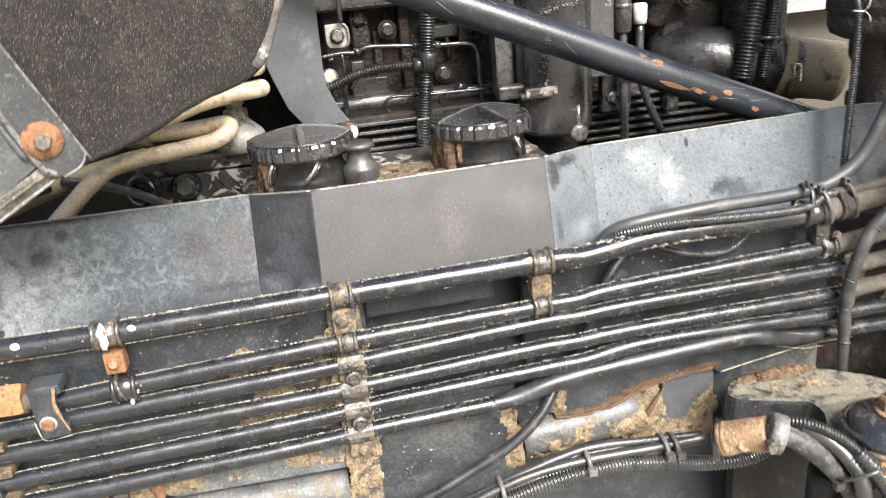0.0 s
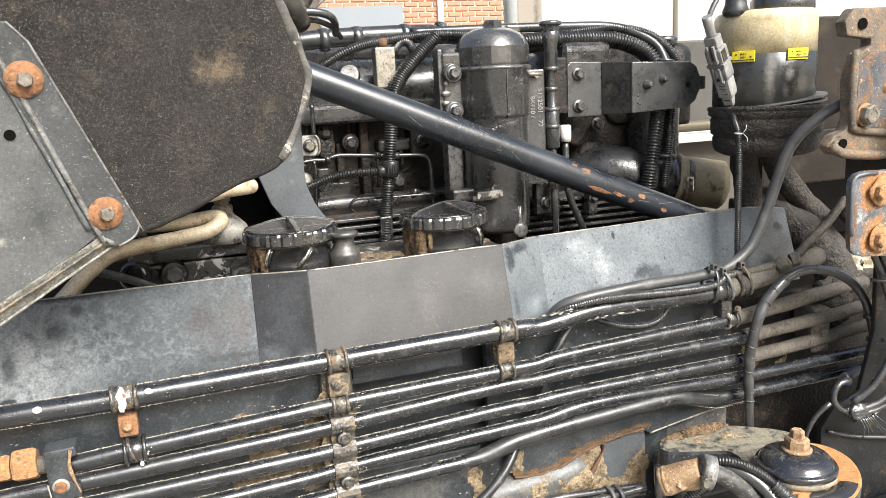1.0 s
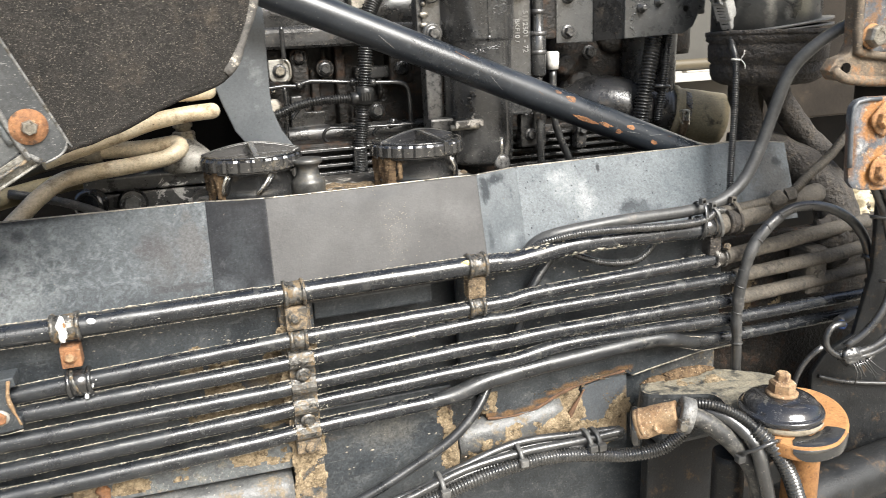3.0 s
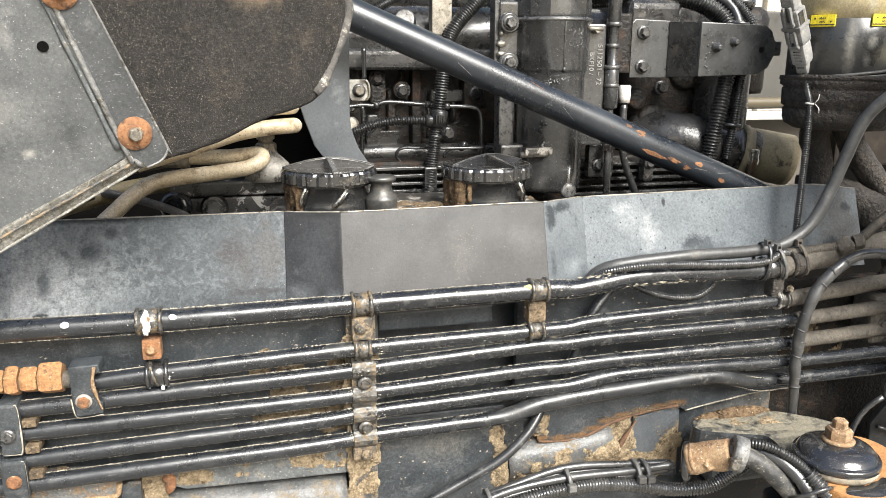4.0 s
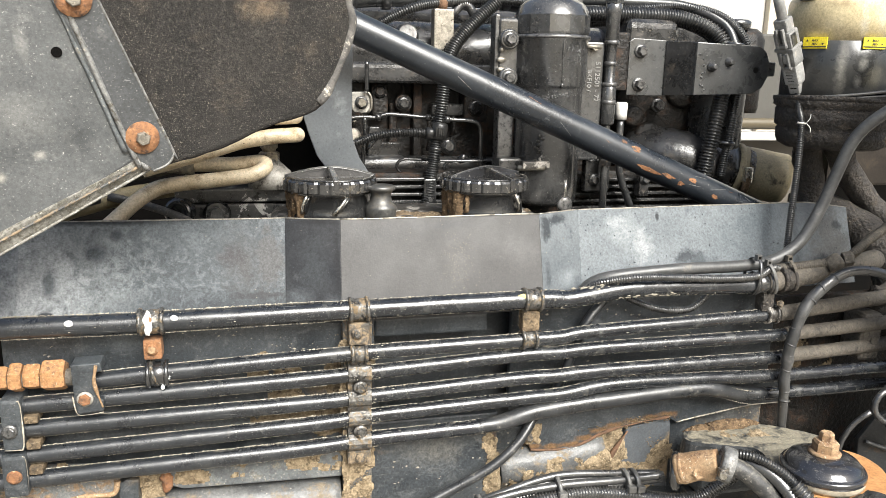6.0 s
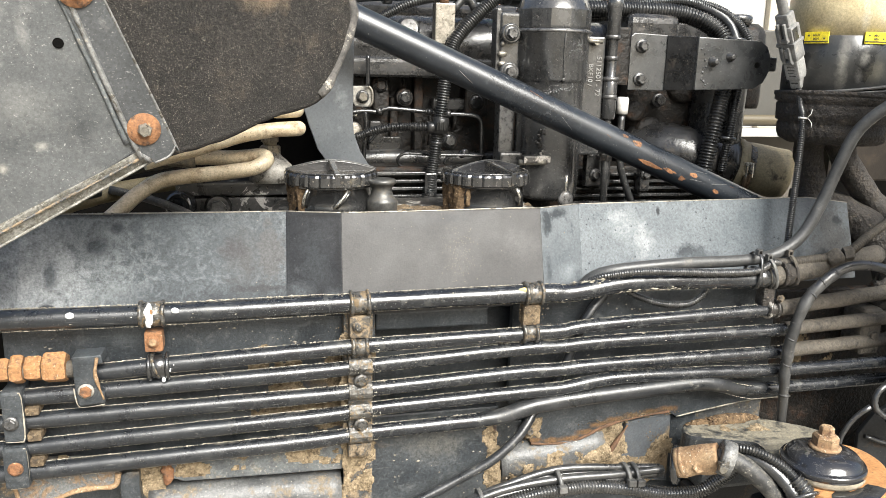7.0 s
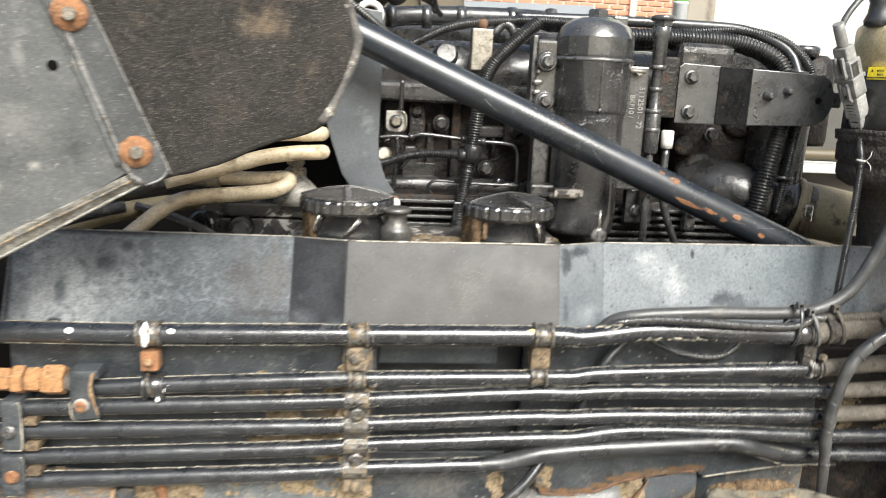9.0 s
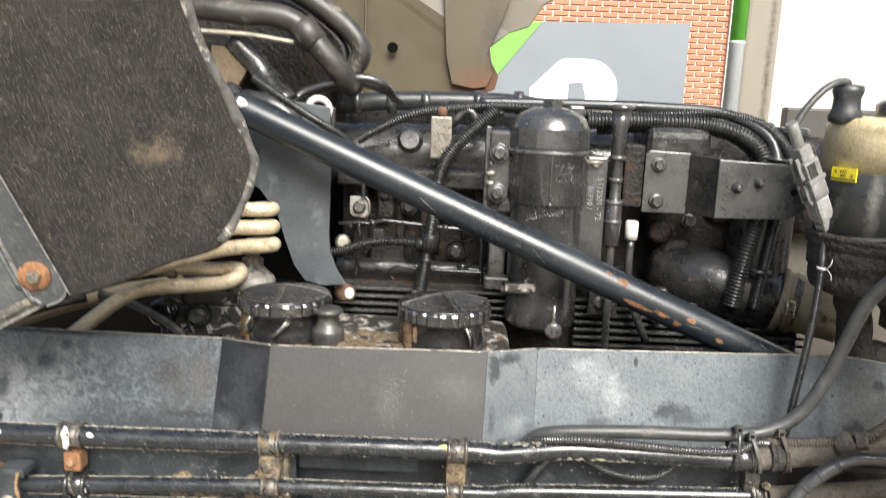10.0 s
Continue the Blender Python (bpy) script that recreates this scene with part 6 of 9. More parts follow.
def caps():
    filler_cap(0.0245, 0.985, 0.0685, 2, ((234, 1.31, 226, 1.284), (286, 1.308, 268, 1.284)))
    filler_cap(0.259, 0.974, 0.0685, 22, ((300, 1.31, 308, 1.284),))
    obj("breather_knob", lathe(B(), [(0.0225, -0.045), (0.023, -0.011), (0.0222, -0.0075), (0.0195, -0.005), (0.0162, 0.0005), (0.0148, 0.007), (0.0155, 0.012), (0.0192, 0.0155), (0.0212, 0.0165), (0.0212, 0.0205), (0.019, 0.0225), (0.006, 0.023)], (0.0945, 0.949, 1.299), (0, 0, 1), 36), M_NECK2, "dull turned metal breather knob beside the filler cap", "breather")
    t = thing("tank_top", (0.12, 1.0, 1.2), "dusty black tank top carrying the filler caps", "tank")
    part("tank_shell", box(B(), -0.06, 0.36, 0.915, 1.12, 1.1, 1.268, 0.02, seg=3), M_GREASE, t)
    bm = crust(B(), (-0.05, 0.918, 1.2685), (0.4, 0, 0), (0, 0.1, 0), 140, 40, 0.006, 0.45, 30)
    part("tank_dust", bm, M_MUD, t, "loose tan dirt")


left_panel()
rubber_mat()
brace_and_bracket()
cream_tubes()
caps()


# ---------------------------------------------------------------- engine
def corr(pts, r, label, rib=0.0042, name="corrugated_conduit", material=None):
    return obj(name, tube(B(), pts, r, 12, rib=rib), material or M_CORR, label, "conduit", "corrugated conduits")


def engine():
    e = thing("engine", (0.5, 1.3, 0.8), "black diesel engine block with oily brown dirt and cast ribs", "engine")
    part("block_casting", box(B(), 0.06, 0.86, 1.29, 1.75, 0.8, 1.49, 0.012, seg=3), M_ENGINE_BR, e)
    part("head_casting", box(B(), 0.06, 0.84, 1.3, 1.75, 1.49, 1.6, 0.02, seg=3), M_ENGINE, e)
    part("intake_manifold", tube(B(), [(0.03, 1.285, 1.515), (0.2, 1.285, 1.52), (0.36, 1.285, 1.52), (0.6, 1.29, 1.52)], 0.055, 24, wob=0.002), M_ENGINE, e)
    part("rocker_cover", box(B(), 0.08, 0.83, 1.33, 1.72, 1.575, 1.606, 0.012, seg=3), M_ENGINE, e)
    # side wall: a smooth upper ledge, a dark recess with webs and bolts, a lower gallery
    part("upper_ledge", box(B(), 0.06, 0.345, 1.225, 1.3, 1.464, 1.5, 0.01, seg=3), M_ENGINE, e)
    # recess webs take the darker brown that carries the cavity's shade
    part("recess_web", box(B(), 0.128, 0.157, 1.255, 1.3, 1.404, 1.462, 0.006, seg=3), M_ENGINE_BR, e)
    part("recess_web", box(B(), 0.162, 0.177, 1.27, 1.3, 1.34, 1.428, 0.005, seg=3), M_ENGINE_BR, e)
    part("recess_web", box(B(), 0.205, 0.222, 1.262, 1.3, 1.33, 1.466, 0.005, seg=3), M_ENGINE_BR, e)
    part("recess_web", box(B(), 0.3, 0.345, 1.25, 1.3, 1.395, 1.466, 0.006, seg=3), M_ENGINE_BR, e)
    part("recess_rib", box(B(), 0.24, 0.33, 1.262, 1.3, 1.405, 1.428, 0.006, seg=3), M_ENGINE, e)
    part("stepped_plate", sheet(B(), [(0.118, 1.25, 1.329), (0.178, 1.25, 1.329), (0.178, 1.25, 1.357), (0.146, 1.25, 1.357), (0.14, 1.25, 1.385), (0.122, 1.25, 1.385)], (0, 0.02, 0), 0.002), M_ENGINE, e)
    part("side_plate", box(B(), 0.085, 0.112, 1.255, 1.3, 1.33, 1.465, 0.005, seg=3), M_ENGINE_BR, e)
    part("lower_gallery", tube(B(), [(0.06, 1.24, 1.318), (0.2, 1.24, 1.318), (0.36, 1.24, 1.315)], 0.0165, 20, wob=0.0015), M_ENGINE, e)
    for x, z, y, size, m in ((0.141, 1.449, 1.255, 0.015, M_ENGINE_BR), (0.185, 1.428, 1.25, 0.016, M_ENGINE), (0.271, 1.35, 1.25, 0.017, M_BLKBOLT), (0.321, 1.422, 1.248, 0.017, M_ENGINE)):
        part("bolt_seat", lathe(B(), [(size * 1.02, 0), (size, 0.012), (size * 0.9, 0.014)], (x, y + 0.014, z), (0, -1, 0), 24), M_ENGINE_BR, e)
        bolt(e, (x, y, z), (0, -1, 0), size, 0.008, size * 0.78, m, M_ENGINE)
    for x, z0, z1 in ((0.185, 1.44, 1.466), (0.236, 1.34, 1.4), (0.283, 1.37, 1.405)):
        part("casting_web", tube(B(), [(x, 1.268, z0), (x + 0.002, 1.266, (z0 + z1) / 2), (x, 1.268, z1)], 0.004, 8, 0.01, wob=0.001), M_ENGINE_BR, e)
    # bright clip with its bolt
    part("bolt_clip", sheet(B(), [(0.085, 1.21, 1.448), (0.112, 1.21, 1.449), (0.119, 1.21, 1.442), (0.12, 1.21, 1.42), (0.113, 1.21, 1.412), (0.09, 1.21, 1.413), (0.085, 1.21, 1.42)], (0, 0.006, 0), 0.002), M_PALEUNION, e, "pale metal clip")
    part("clip_lip", tube(B(), [(0.112, 1.208, 1.448), (0.1185, 1.208, 1.441), (0.1195, 1.208, 1.421), (0.113, 1.208, 1.413)], 0.0022, 8), M_BOLT, e)
    bolt(e, (0.102, 1.21, 1.43), (0, -1, 0), 0.015, 0.009, 0.0115, M_BOLT, M_BLKBOLT)
    part("clip_screw", tube(B(), [(0.09, 1.205, 1.405), (0.088, 1.2, 1.395)], 0.004, 10, wob=0.001), M_CHROME, e)
    # fuel and injection lines
    for pts, r in (([(0.07, 1.19, 1.403), (0.104, 1.19, 1.406), (0.125, 1.19, 1.405), (0.144, 1.19, 1.411), (0.18, 1.19, 1.409), (0.215, 1.19, 1.406), (0.256, 1.19, 1.403), (0.296, 1.19, 1.401), (0.31, 1.19, 1.395), (0.315, 1.19, 1.38), (0.316, 1.19, 1.34), (0.317, 1.19, 1.3)], 0.0038),
                   ([(0.11, 1.2, 1.5), (0.11, 1.2, 1.449)], 0.004),
                   ([(0.1, 1.19, 1.31), (0.104, 1.19, 1.358), (0.106, 1.19, 1.385), (0.104, 1.19, 1.405)], 0.004),
                   ([(0.112, 1.2, 1.35), (0.125, 1.2, 1.365), (0.14, 1.2, 1.38)], 0.0026),
                   ([(0.32, 1.18, 1.33), (0.235, 1.18, 1.331), (0.2, 1.18, 1.333), (0.173, 1.18, 1.334), (0.162, 1.18, 1.328), (0.16, 1.18, 1.32), (0.167, 1.18, 1.311), (0.184, 1.18, 1.305), (0.235, 1.18, 1.304)], 0.0027),
                   ([(0.325, 1.2, 1.33), (0.275, 1.2, 1.329), (0.258, 1.2, 1.326), (0.25, 1.2, 1.316), (0.258, 1.2, 1.306), (0.29, 1.2, 1.301)], 0.003)):
        part("fuel_line", tube(B(), pts, r, 10, 0.005), M_BLACK, e)
    for x, z in ((0.128, 1.406), (0.218, 1.406), (0.252, 1.403)):
        part("pipe_clip", lathe(B(), [(0.0045, -0.005), (0.0062, -0.004), (0.0062, 0.004), (0.0045, 0.005)], (x, 1.19, z), (1, 0, 0), 16), M_ENGINE, e)
    part("line_union", lump(B(), (0.285, 1.195, 1.332), (0.009, 0.007, 0.008), 0.35, 90, 3), M_BLACK, e)
    part("hose_ring", lathe(B(), [(0.007, -0.006), (0.0125, -0.006), (0.0135, 0.0), (0.0125, 0.006), (0.007, 0.006)], (0.081, 1.165, 1.376), (0.2, -1, 0.2), 22), M_BOLT, e, "pale metal hose ring")
    # injector stubs and rail along the top
    part("fuel_rail", tube(B(), [(0.05, 1.25, 1.602), (0.156, 1.25, 1.612), (0.33, 1.25, 1.616), (0.41, 1.25, 1.61)], 0.0165, 18), M_SLEEVE, e)
    for x in (0.09, 0.15, 0.21, 0.3, 0.37):
        part("rail_fitting", lathe(B(), [(0.0195, -0.008), (0.0205, 0), (0.0195, 0.008)], (x, 1.25, 1.607 + 0.03 * (x - 0.05)), (1, 0, 0.05), 20), M_RUBBER, e)
    part("sensor_block", box(B(), 0.222, 0.257, 1.175, 1.2, 1.522, 1.59, 0.002), M_BOLT, e, "pale metal sensor block")
    part("sensor_plug", lathe(B(), [(0.008, 0), (0.009, 0.012), (0.006, 0.016)], (0.24, 1.19, 1.59), (0, 0, 1), 16), M_SEAM, e)
    part("sender", lathe(B(), [(0.022, 0), (0.022, 0.01), (0.017, 0.014), (0.016, 0.022)], (0.185, 1.24, 1.545), (0, -1, 0.2), 24), M_BLKBOLT, e)
    part("head_pipe", tube(B(), [(0.255, 1.2, 1.575), (0.275, 1.2, 1.6), (0.29, 1.2, 1.598), (0.3, 1.2, 1.58)], 0.008, 12), M_RUBBER, e)
    # finned oil cooler
    for i in range(7):
        z = 1.222 + i * 0.013
        part("cooler_fin", box(B(), 0.07, 0.36, 1.145, 1.24, z, z + 0.005, 0.001), M_CAN, e)
        part("cooler_fin", box(B(), 0.475, 0.86, 1.145, 1.24, z - 0.004, z + 0.001, 0.001), M_CAN, e)
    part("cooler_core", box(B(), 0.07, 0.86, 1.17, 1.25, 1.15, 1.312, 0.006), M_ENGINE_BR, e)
    part("cooler_clip", box(B(), 0.2, 0.222, 1.135, 1.15, 1.255, 1.305, 0.003), M_BLACK, e)
    bolt(e, (0.211, 1.135, 1.268), (0, -1, 0), 0.008, 0.004)
    part("cooler_bracket", box(B(), 0.492, 0.54, 1.12, 1.14, 1.28, 1.34, 0.004), M_ENGINE, e)
    part("cooler_bracket", box(B(), 0.6, 0.62, 1.12, 1.14, 1.27, 1.33, 0.004), M_ENGINE, e)
    bolt(e, (0.51, 1.12, 1.302), (0, -1, 0), 0.014, 0.007, 0.011)
    bolt(e, (0.61, 1.12, 1.302), (0, -1, 0), 0.012, 0.006, 0.01)
    # timing cover and water pump at the right
    for x, z, r in ((0.655, 1.37, 0.03), (0.72, 1.46, 0.035), (0.62, 1.41, 0.02)):
        part("cast_boss", lathe(B(), [(r * 1.1, 0), (r, 0.006), (r, 0.03), (r * 0.8, 0.036), (r * 0.4, 0.036)], (x, 1.225, z), (-0.1, -1, 0.05), 24), M_ENGINE_BR, e)
    part("pump_housing", lathe(B(), [(0.09, 0), (0.092, 0.05), (0.08, 0.07), (0.05, 0.075)], (0.69, 1.275, 1.43), (-0.05, -1, 0), 36), M_ENGINE_BR, e)
    part("pump_column", tube(B(), [(0.775, 1.17, 1.29), (0.775, 1.17, 1.42), (0.78, 1.17, 1.52)], 0.05, 24), M_ENGINE, e)
    bolt(e, (0.662, 1.19, 1.433), (0, -1, 0), 0.018, 0.011, 0.013)
    bolt(e, (0.7, 1.2, 1.372), (0, -1, 0), 0.015, 0.008, 0.011)
    part("thermostat_housing", box(B(), 0.575, 0.68, 1.16, 1.3, 1.53, 1.588, 0.018, seg=3), M_ENGINE, e)
    part("thermostat_neck", box(B(), 0.64, 0.68, 1.19, 1.25, 1.545, 1.6, 0.008, seg=2), M_BLKBOLT, e)
    part("alternator_case", lathe(B(), [(0.043, 1.42), (0.046, 1.43), (0.046, 1.56), (0.04, 1.572), (0.03, 1.58)], (0.848, 1.225, 0), (0, 0, 1), 30), M_ENGINE_BR, e)
    part("alternator_cap", lathe(B(), [(0.026, 1.575), (0.03, 1.583), (0.0305, 1.59), (0.027, 1.594)], (0.817, 1.2, 0), (0, 0, 1), 30), M_BLACK, e)


def oil_filter():
    f = thing("oil_filter", (0.412, 1.118, 1.2), "black painted oil filter canister with domed hexagonal cap", "oil filter")
    cx, cy = 0.412, 1.115
    part("canister", lathe(B(), [(0.04, 1.262), (0.052, 1.266), (0.0565, 1.274), (0.0572, 1.3), (0.0575, 1.46), (0.06, 1.464), (0.0625, 1.468), (0.063, 1.54), (0.0655, 1.542), (0.0655, 1.548), (0.06, 1.55)], (cx, cy, 0), (0, 0, 1), 48), M_CAN, f)
    bm = B()
    n = 12
    prof = [(0.0625, 1.55), (0.0635, 1.553), (0.0635, 1.58), (0.06, 1.586), (0.056, 1.596), (0.047, 1.604), (0.034, 1.61), (0.016, 1.6135)]
    rings = [[bm.verts.new((cx + r * math.cos(2 * math.pi * k / n + 0.1), cy + r * math.sin(2 * math.pi * k / n + 0.1), z)) for k in range(n)] for r, z in prof]
    for q, (a, b) in enumerate(zip(rings, rings[1:])):
        for k in range(n):
            bm.faces.new((a[k], a[(k + 1) % n], b[(k + 1) % n], b[k])).smooth = q > 1
    bm.faces.new(rings[-1])
    part("filter_cap", bm, M_CAN, f)
    part("cap_nut", hexhead(B(), (cx + 0.002, cy, 1.612), (0, 0, 1), 0.03, 0.013), M_CAN, f)
    part("cap_vent", box(B(), cx + 0.026, cx + 0.05, cy - 0.01, cy + 0.005, 1.602, 1.616, 0.003), M_CAN, f)
    part("paint_run", tube(B(), [(cx - 0.001, cy - 0.0629, 1.545), (cx - 0.002, cy - 0.063, 1.51), (cx - 0.001, cy - 0.063, 1.472)], 0.0016, 8, 0.004, wob=0.0008), M_CAN, f)
    part("paint_run", lump(B(), (cx - 0.001, cy - 0.0625, 1.468), (0.003, 0.002, 0.004), 0.3, 100, 2), M_CAN, f)
    bm = B()
    for i in range(60):
        a = random.uniform(-2.2, -1.2)
        lump(bm, (cx + 0.0575 * math.cos(a), cy + 0.0575 * math.sin(a), 1.45 + 0.012 * (a + 1.7) + random.gauss(0, 0.002)), (random.uniform(0.001, 0.003), 0.001, random.uniform(0.0008, 0.002)), 0.5, 200, 1)
    part("paint_beads", bm, M_CAN, f, "beaded paint runs")
    bm = B()
    for i in range(50):
        a = random.uniform(-1.5, -1.0)
        z = random.uniform(1.5, 1.53)
        lump(bm, (cx + 0.063 * math.cos(a), cy + 0.063 * math.sin(a), z), (0.0012, 0.0008, 0.002), 0.5, 200, 1)
    part("paint_beads", bm, M_CAN, f, "beaded paint runs")
    part("seam_lip", lathe(B(), [(0.0655, 1.5425), (0.0668, 1.5435), (0.0668, 1.5465), (0.0655, 1.5475)], (cx, cy, 0), (0, 0, 1), 48), M_BLKBOLT, f)
    for z, w in ((1.507, 0.008), (1.491, 0.007), (1.524, 0.004)):
        part("flange_boss", lump(B(), (0.322, 1.106, z), (w, 0.004, 0.005), 0.25, 60, 3), M_BOLT, f)
    part("flange_gasket", box(B(), 0.312, 0.32, 1.112, 1.14, 1.44, 1.58, 0.002), M_BLKBOLT, f)
    part("left_flange", box(B(), 0.318, 0.37, 1.108, 1.135, 1.445, 1.575, 0.006, seg=3), M_CAN, f)
    part("left_web", box(B(), 0.325, 0.352, 1.12, 1.15, 1.325, 1.46, 0.004), M_BLKBOLT, f)
    part("bolt_boss", lathe(B(), [(0.016, 0), (0.0165, 0.014), (0.014, 0.016)], (0.333, 1.112, 1.54), (0, -1, 0), 22), M_CAN, f)
    part("bolt_boss", lathe(B(), [(0.016, 0), (0.0165, 0.014), (0.014, 0.016)], (0.333, 1.112, 1.478), (0, -1, 0), 22), M_CAN, f)
    for z in (1.54, 1.478):
        bolt(f, (0.333, 1.097, z), (0, -1, 0), 0.016, 0.01, 0.0125, M_BLKBOLT, M_BLKBOLT)
    part("right_flange", box(B(), 0.463, 0.503, 1.098, 1.125, 1.34, 1.54, 0.003), M_CAN, f)
    bolt(f, (0.482, 1.096, 1.53), (0, -1, 0), 0.01, 0.01, 0.0, M_BOLT)
    part("thumb_screw", tube(B(), [(0.465, 1.09, 1.532), (0.492, 1.088, 1.532)], 0.004, 8), M_BOLT, f)
    # cast lettering
    for body, x, z, size in (("5112501 - 72", 0.4885, 1.438, 0.0125), ("BKF10 /", 0.4745, 1.425, 0.0115)):
        c = bpy.data.curves.new("cast_number", "FONT")
        c.body, c.size, c.extrude = body, size, 0.0006
        o = new("cast_number", c)
        dg = bpy.context.evaluated_depsgraph_get()
        me = bpy.data.meshes.new_from_object(o.evaluated_get(dg))
        bpy.data.objects.remove(o)
        bmx = B()
        bmx.from_mesh(me)
        bmesh.ops.transform(bmx, matrix=pose(x, 1.0972, z + 0.07, 90, 90, 0), verts=bmx.verts)
        part("cast_number", bmx, M_CAST, f)
    # drain valve and lever
    part("drain_valve", tube(B(), [(0.43, 1.062, 1.263), (0.43, 1.06, 1.31)], 0.0026, 8), M_CHROME, f)
    part("drain_screw", lathe(B(), [(0.013, 0), (0.014, 0.006), (0.01, 0.008), (0.006, 0.008)], (0.43, 1.065, 1.268), (0, -1, 0.1), 20), M_BLKBOLT, f)
    part("lever_block", box(B(), 0.318, 0.358, 1.085, 1.11, 1.325, 1.345, 0.004), M_BLKBOLT, f)
    part("lever_arm", box(B(), 0.35, 0.398, 1.055, 1.075, 1.33, 1.343, 0.003), M_GREASE, f)
    part("lever_pin", tube(B(), [(0.345, 1.065, 1.331), (0.39, 1.058, 1.332)], 0.005, 10), M_BOLT, f)
    bm = B()
    for i in range(26):
        lump(bm, (0.385 + random.uniform(-0.012, 0.006), 1.0645 + random.uniform(-0.001, 0.002), random.uniform(1.335, 1.385)), (0.0035, 0.0015, 0.003), 0.6, 200, 1)
    part("oil_beads", bm, M_GREASE, f, "beaded oily grime")


def dipstick():
    t = thing("dipstick_tube", (0.52, 1.075, 1.25), "black stepped dipstick tube with hexagonal top", "dipstick tube")
    part("upper_tube", lathe(B(), [(0.0085, 1.4), (0.0125, 1.404), (0.0128, 1.468), (0.009, 1.474), (0.0088, 1.54), (0.0115, 1.543), (0.0115, 1.585), (0.014, 1.588), (0.014, 1.604), (0.011, 1.606)], (0.517, 1.1, 0), (0.0, 0, 1), 24), M_CAN, t)
    part("top_nut", hexhead(B(), (0.517, 1.1, 1.604), (0, 0, 1), 0.028, 0.012), M_CAN, t)
    for z, r in ((1.47, 0.0138), (1.505, 0.0108), (1.54, 0.0132), (1.44, 0.0136)):
        part("tube_band", lathe(B(), [(r * 0.8, -0.004), (r, -0.003), (r, 0.003), (r * 0.8, 0.004)], (0.517, 1.1, z), (0, 0, 1), 22), M_BLKBOLT, t)
    part("top_cap", lathe(B(), [(0.012, 0), (0.019, 0.001), (0.0195, 0.007), (0.014, 0.009)], (0.517, 1.1, 1.612), (0, 0, 1), 22), M_CAN, t)
    part("lower_tube", tube(B(), [(0.517, 1.1, 1.41), (0.518, 1.1, 1.33), (0.521, 1.102, 1.2)], 0.0065, 14), M_CAN, t)
    part("tube_collar", hexhead(B(), (0.518, 1.1, 1.33), (0, 0, 1), 0.02, 0.012), M_ENGINE_BR, t)
    part("sensor_sleeve", lathe(B(), [(0.01, -0.01), (0.0105, 0), (0.0105, 0.018), (0.008, 0.02)], (0.551, 1.115, 1.42), (0, 0, 1), 18), M_WHITE, t, "white plastic sensor sleeve")
    part("sensor_tail", tube(B(), [(0.551, 1.115, 1.41), (0.551, 1.115, 1.36), (0.56, 1.12, 1.31), (0.59, 1.12, 1.24)], 0.0065, 12), M_RUBBER, t)
    part("back_plate", box(B(), 0.535, 0.566, 1.13, 1.17, 1.46, 1.56, 0.004), M_ENGINE_BR, t)


def box_bracket():
    t = thing("support_bracket", (0.68, 1.09, 1.45), "black folded steel support bracket with bolts and studs", "bracket")
    part("bracket_foot", sheet(B(), [(0.568, 1.134, 1.452), (0.64, 1.134, 1.452), (0.64, 1.134, 1.549), (0.575, 1.134, 1.551), (0.568, 1.134, 1.545)], (0, 0.006, 0), 0.0015), M_BRACKET, t)
    part("bracket_step", sheet(B(), [(0.638, 1.132, 1.453), (0.668, 1.078, 1.455), (0.668, 1.078, 1.545), (0.638, 1.132, 1.548)], (0.004, 0.004, 0), 0.001), M_ENGINE, t)
    part("bracket_face", sheet(B(), [(0.666, 1.075, 1.455), (0.775, 1.065, 1.459), (0.793, 1.064, 1.47), (0.803, 1.064, 1.49), (0.804, 1.064, 1.512), (0.795, 1.064, 1.532), (0.782, 1.065, 1.541), (0.666, 1.075, 1.545)], (0, 0.006, 0), 0.0015), M_BRACKET, t)
    for z in (1.471, 1.529):
        bolt(t, (0.59, 1.134, z), (0, -1, 0), 0.016, 0.011, 0.0125, M_BLKBOLT, M_BLKBOLT)
    for x, z in ((0.695, 1.504), (0.727, 1.513)):
        part("stud", lathe(B(), [(0.0085, 0), (0.0085, 0.004), (0.005, 0.006), (0.005, 0.014), (0.003, 0.015)], (x, 1.073, z), (0, -1, 0), 16), M_BLKBOLT, t)
    part("face_hole", lathe(B(), [(0.0052, 0), (0.0052, 0.0006)], (0.778, 1.0652, 1.5), (0, -1, 0), 16), M_SHADEBLK, t)
    bm = B()
    for i in range(30):
        x = random.uniform(0.672, 0.72)
        lump(bm, (x, 1.0735, random.uniform(1.462, 1.54)), (random.uniform(0.0012, 0.003), 0.001, random.uniform(0.0012, 0.003)), 0.4, 200, 1)
    part("paint_blisters", bm, M_BRACKET, t, "blistered paint")
    part("side_catch", box(B(), 0.8, 0.825, 1.075, 1.09, 1.49, 1.515, 0.003), M_BLKBOLT, t)


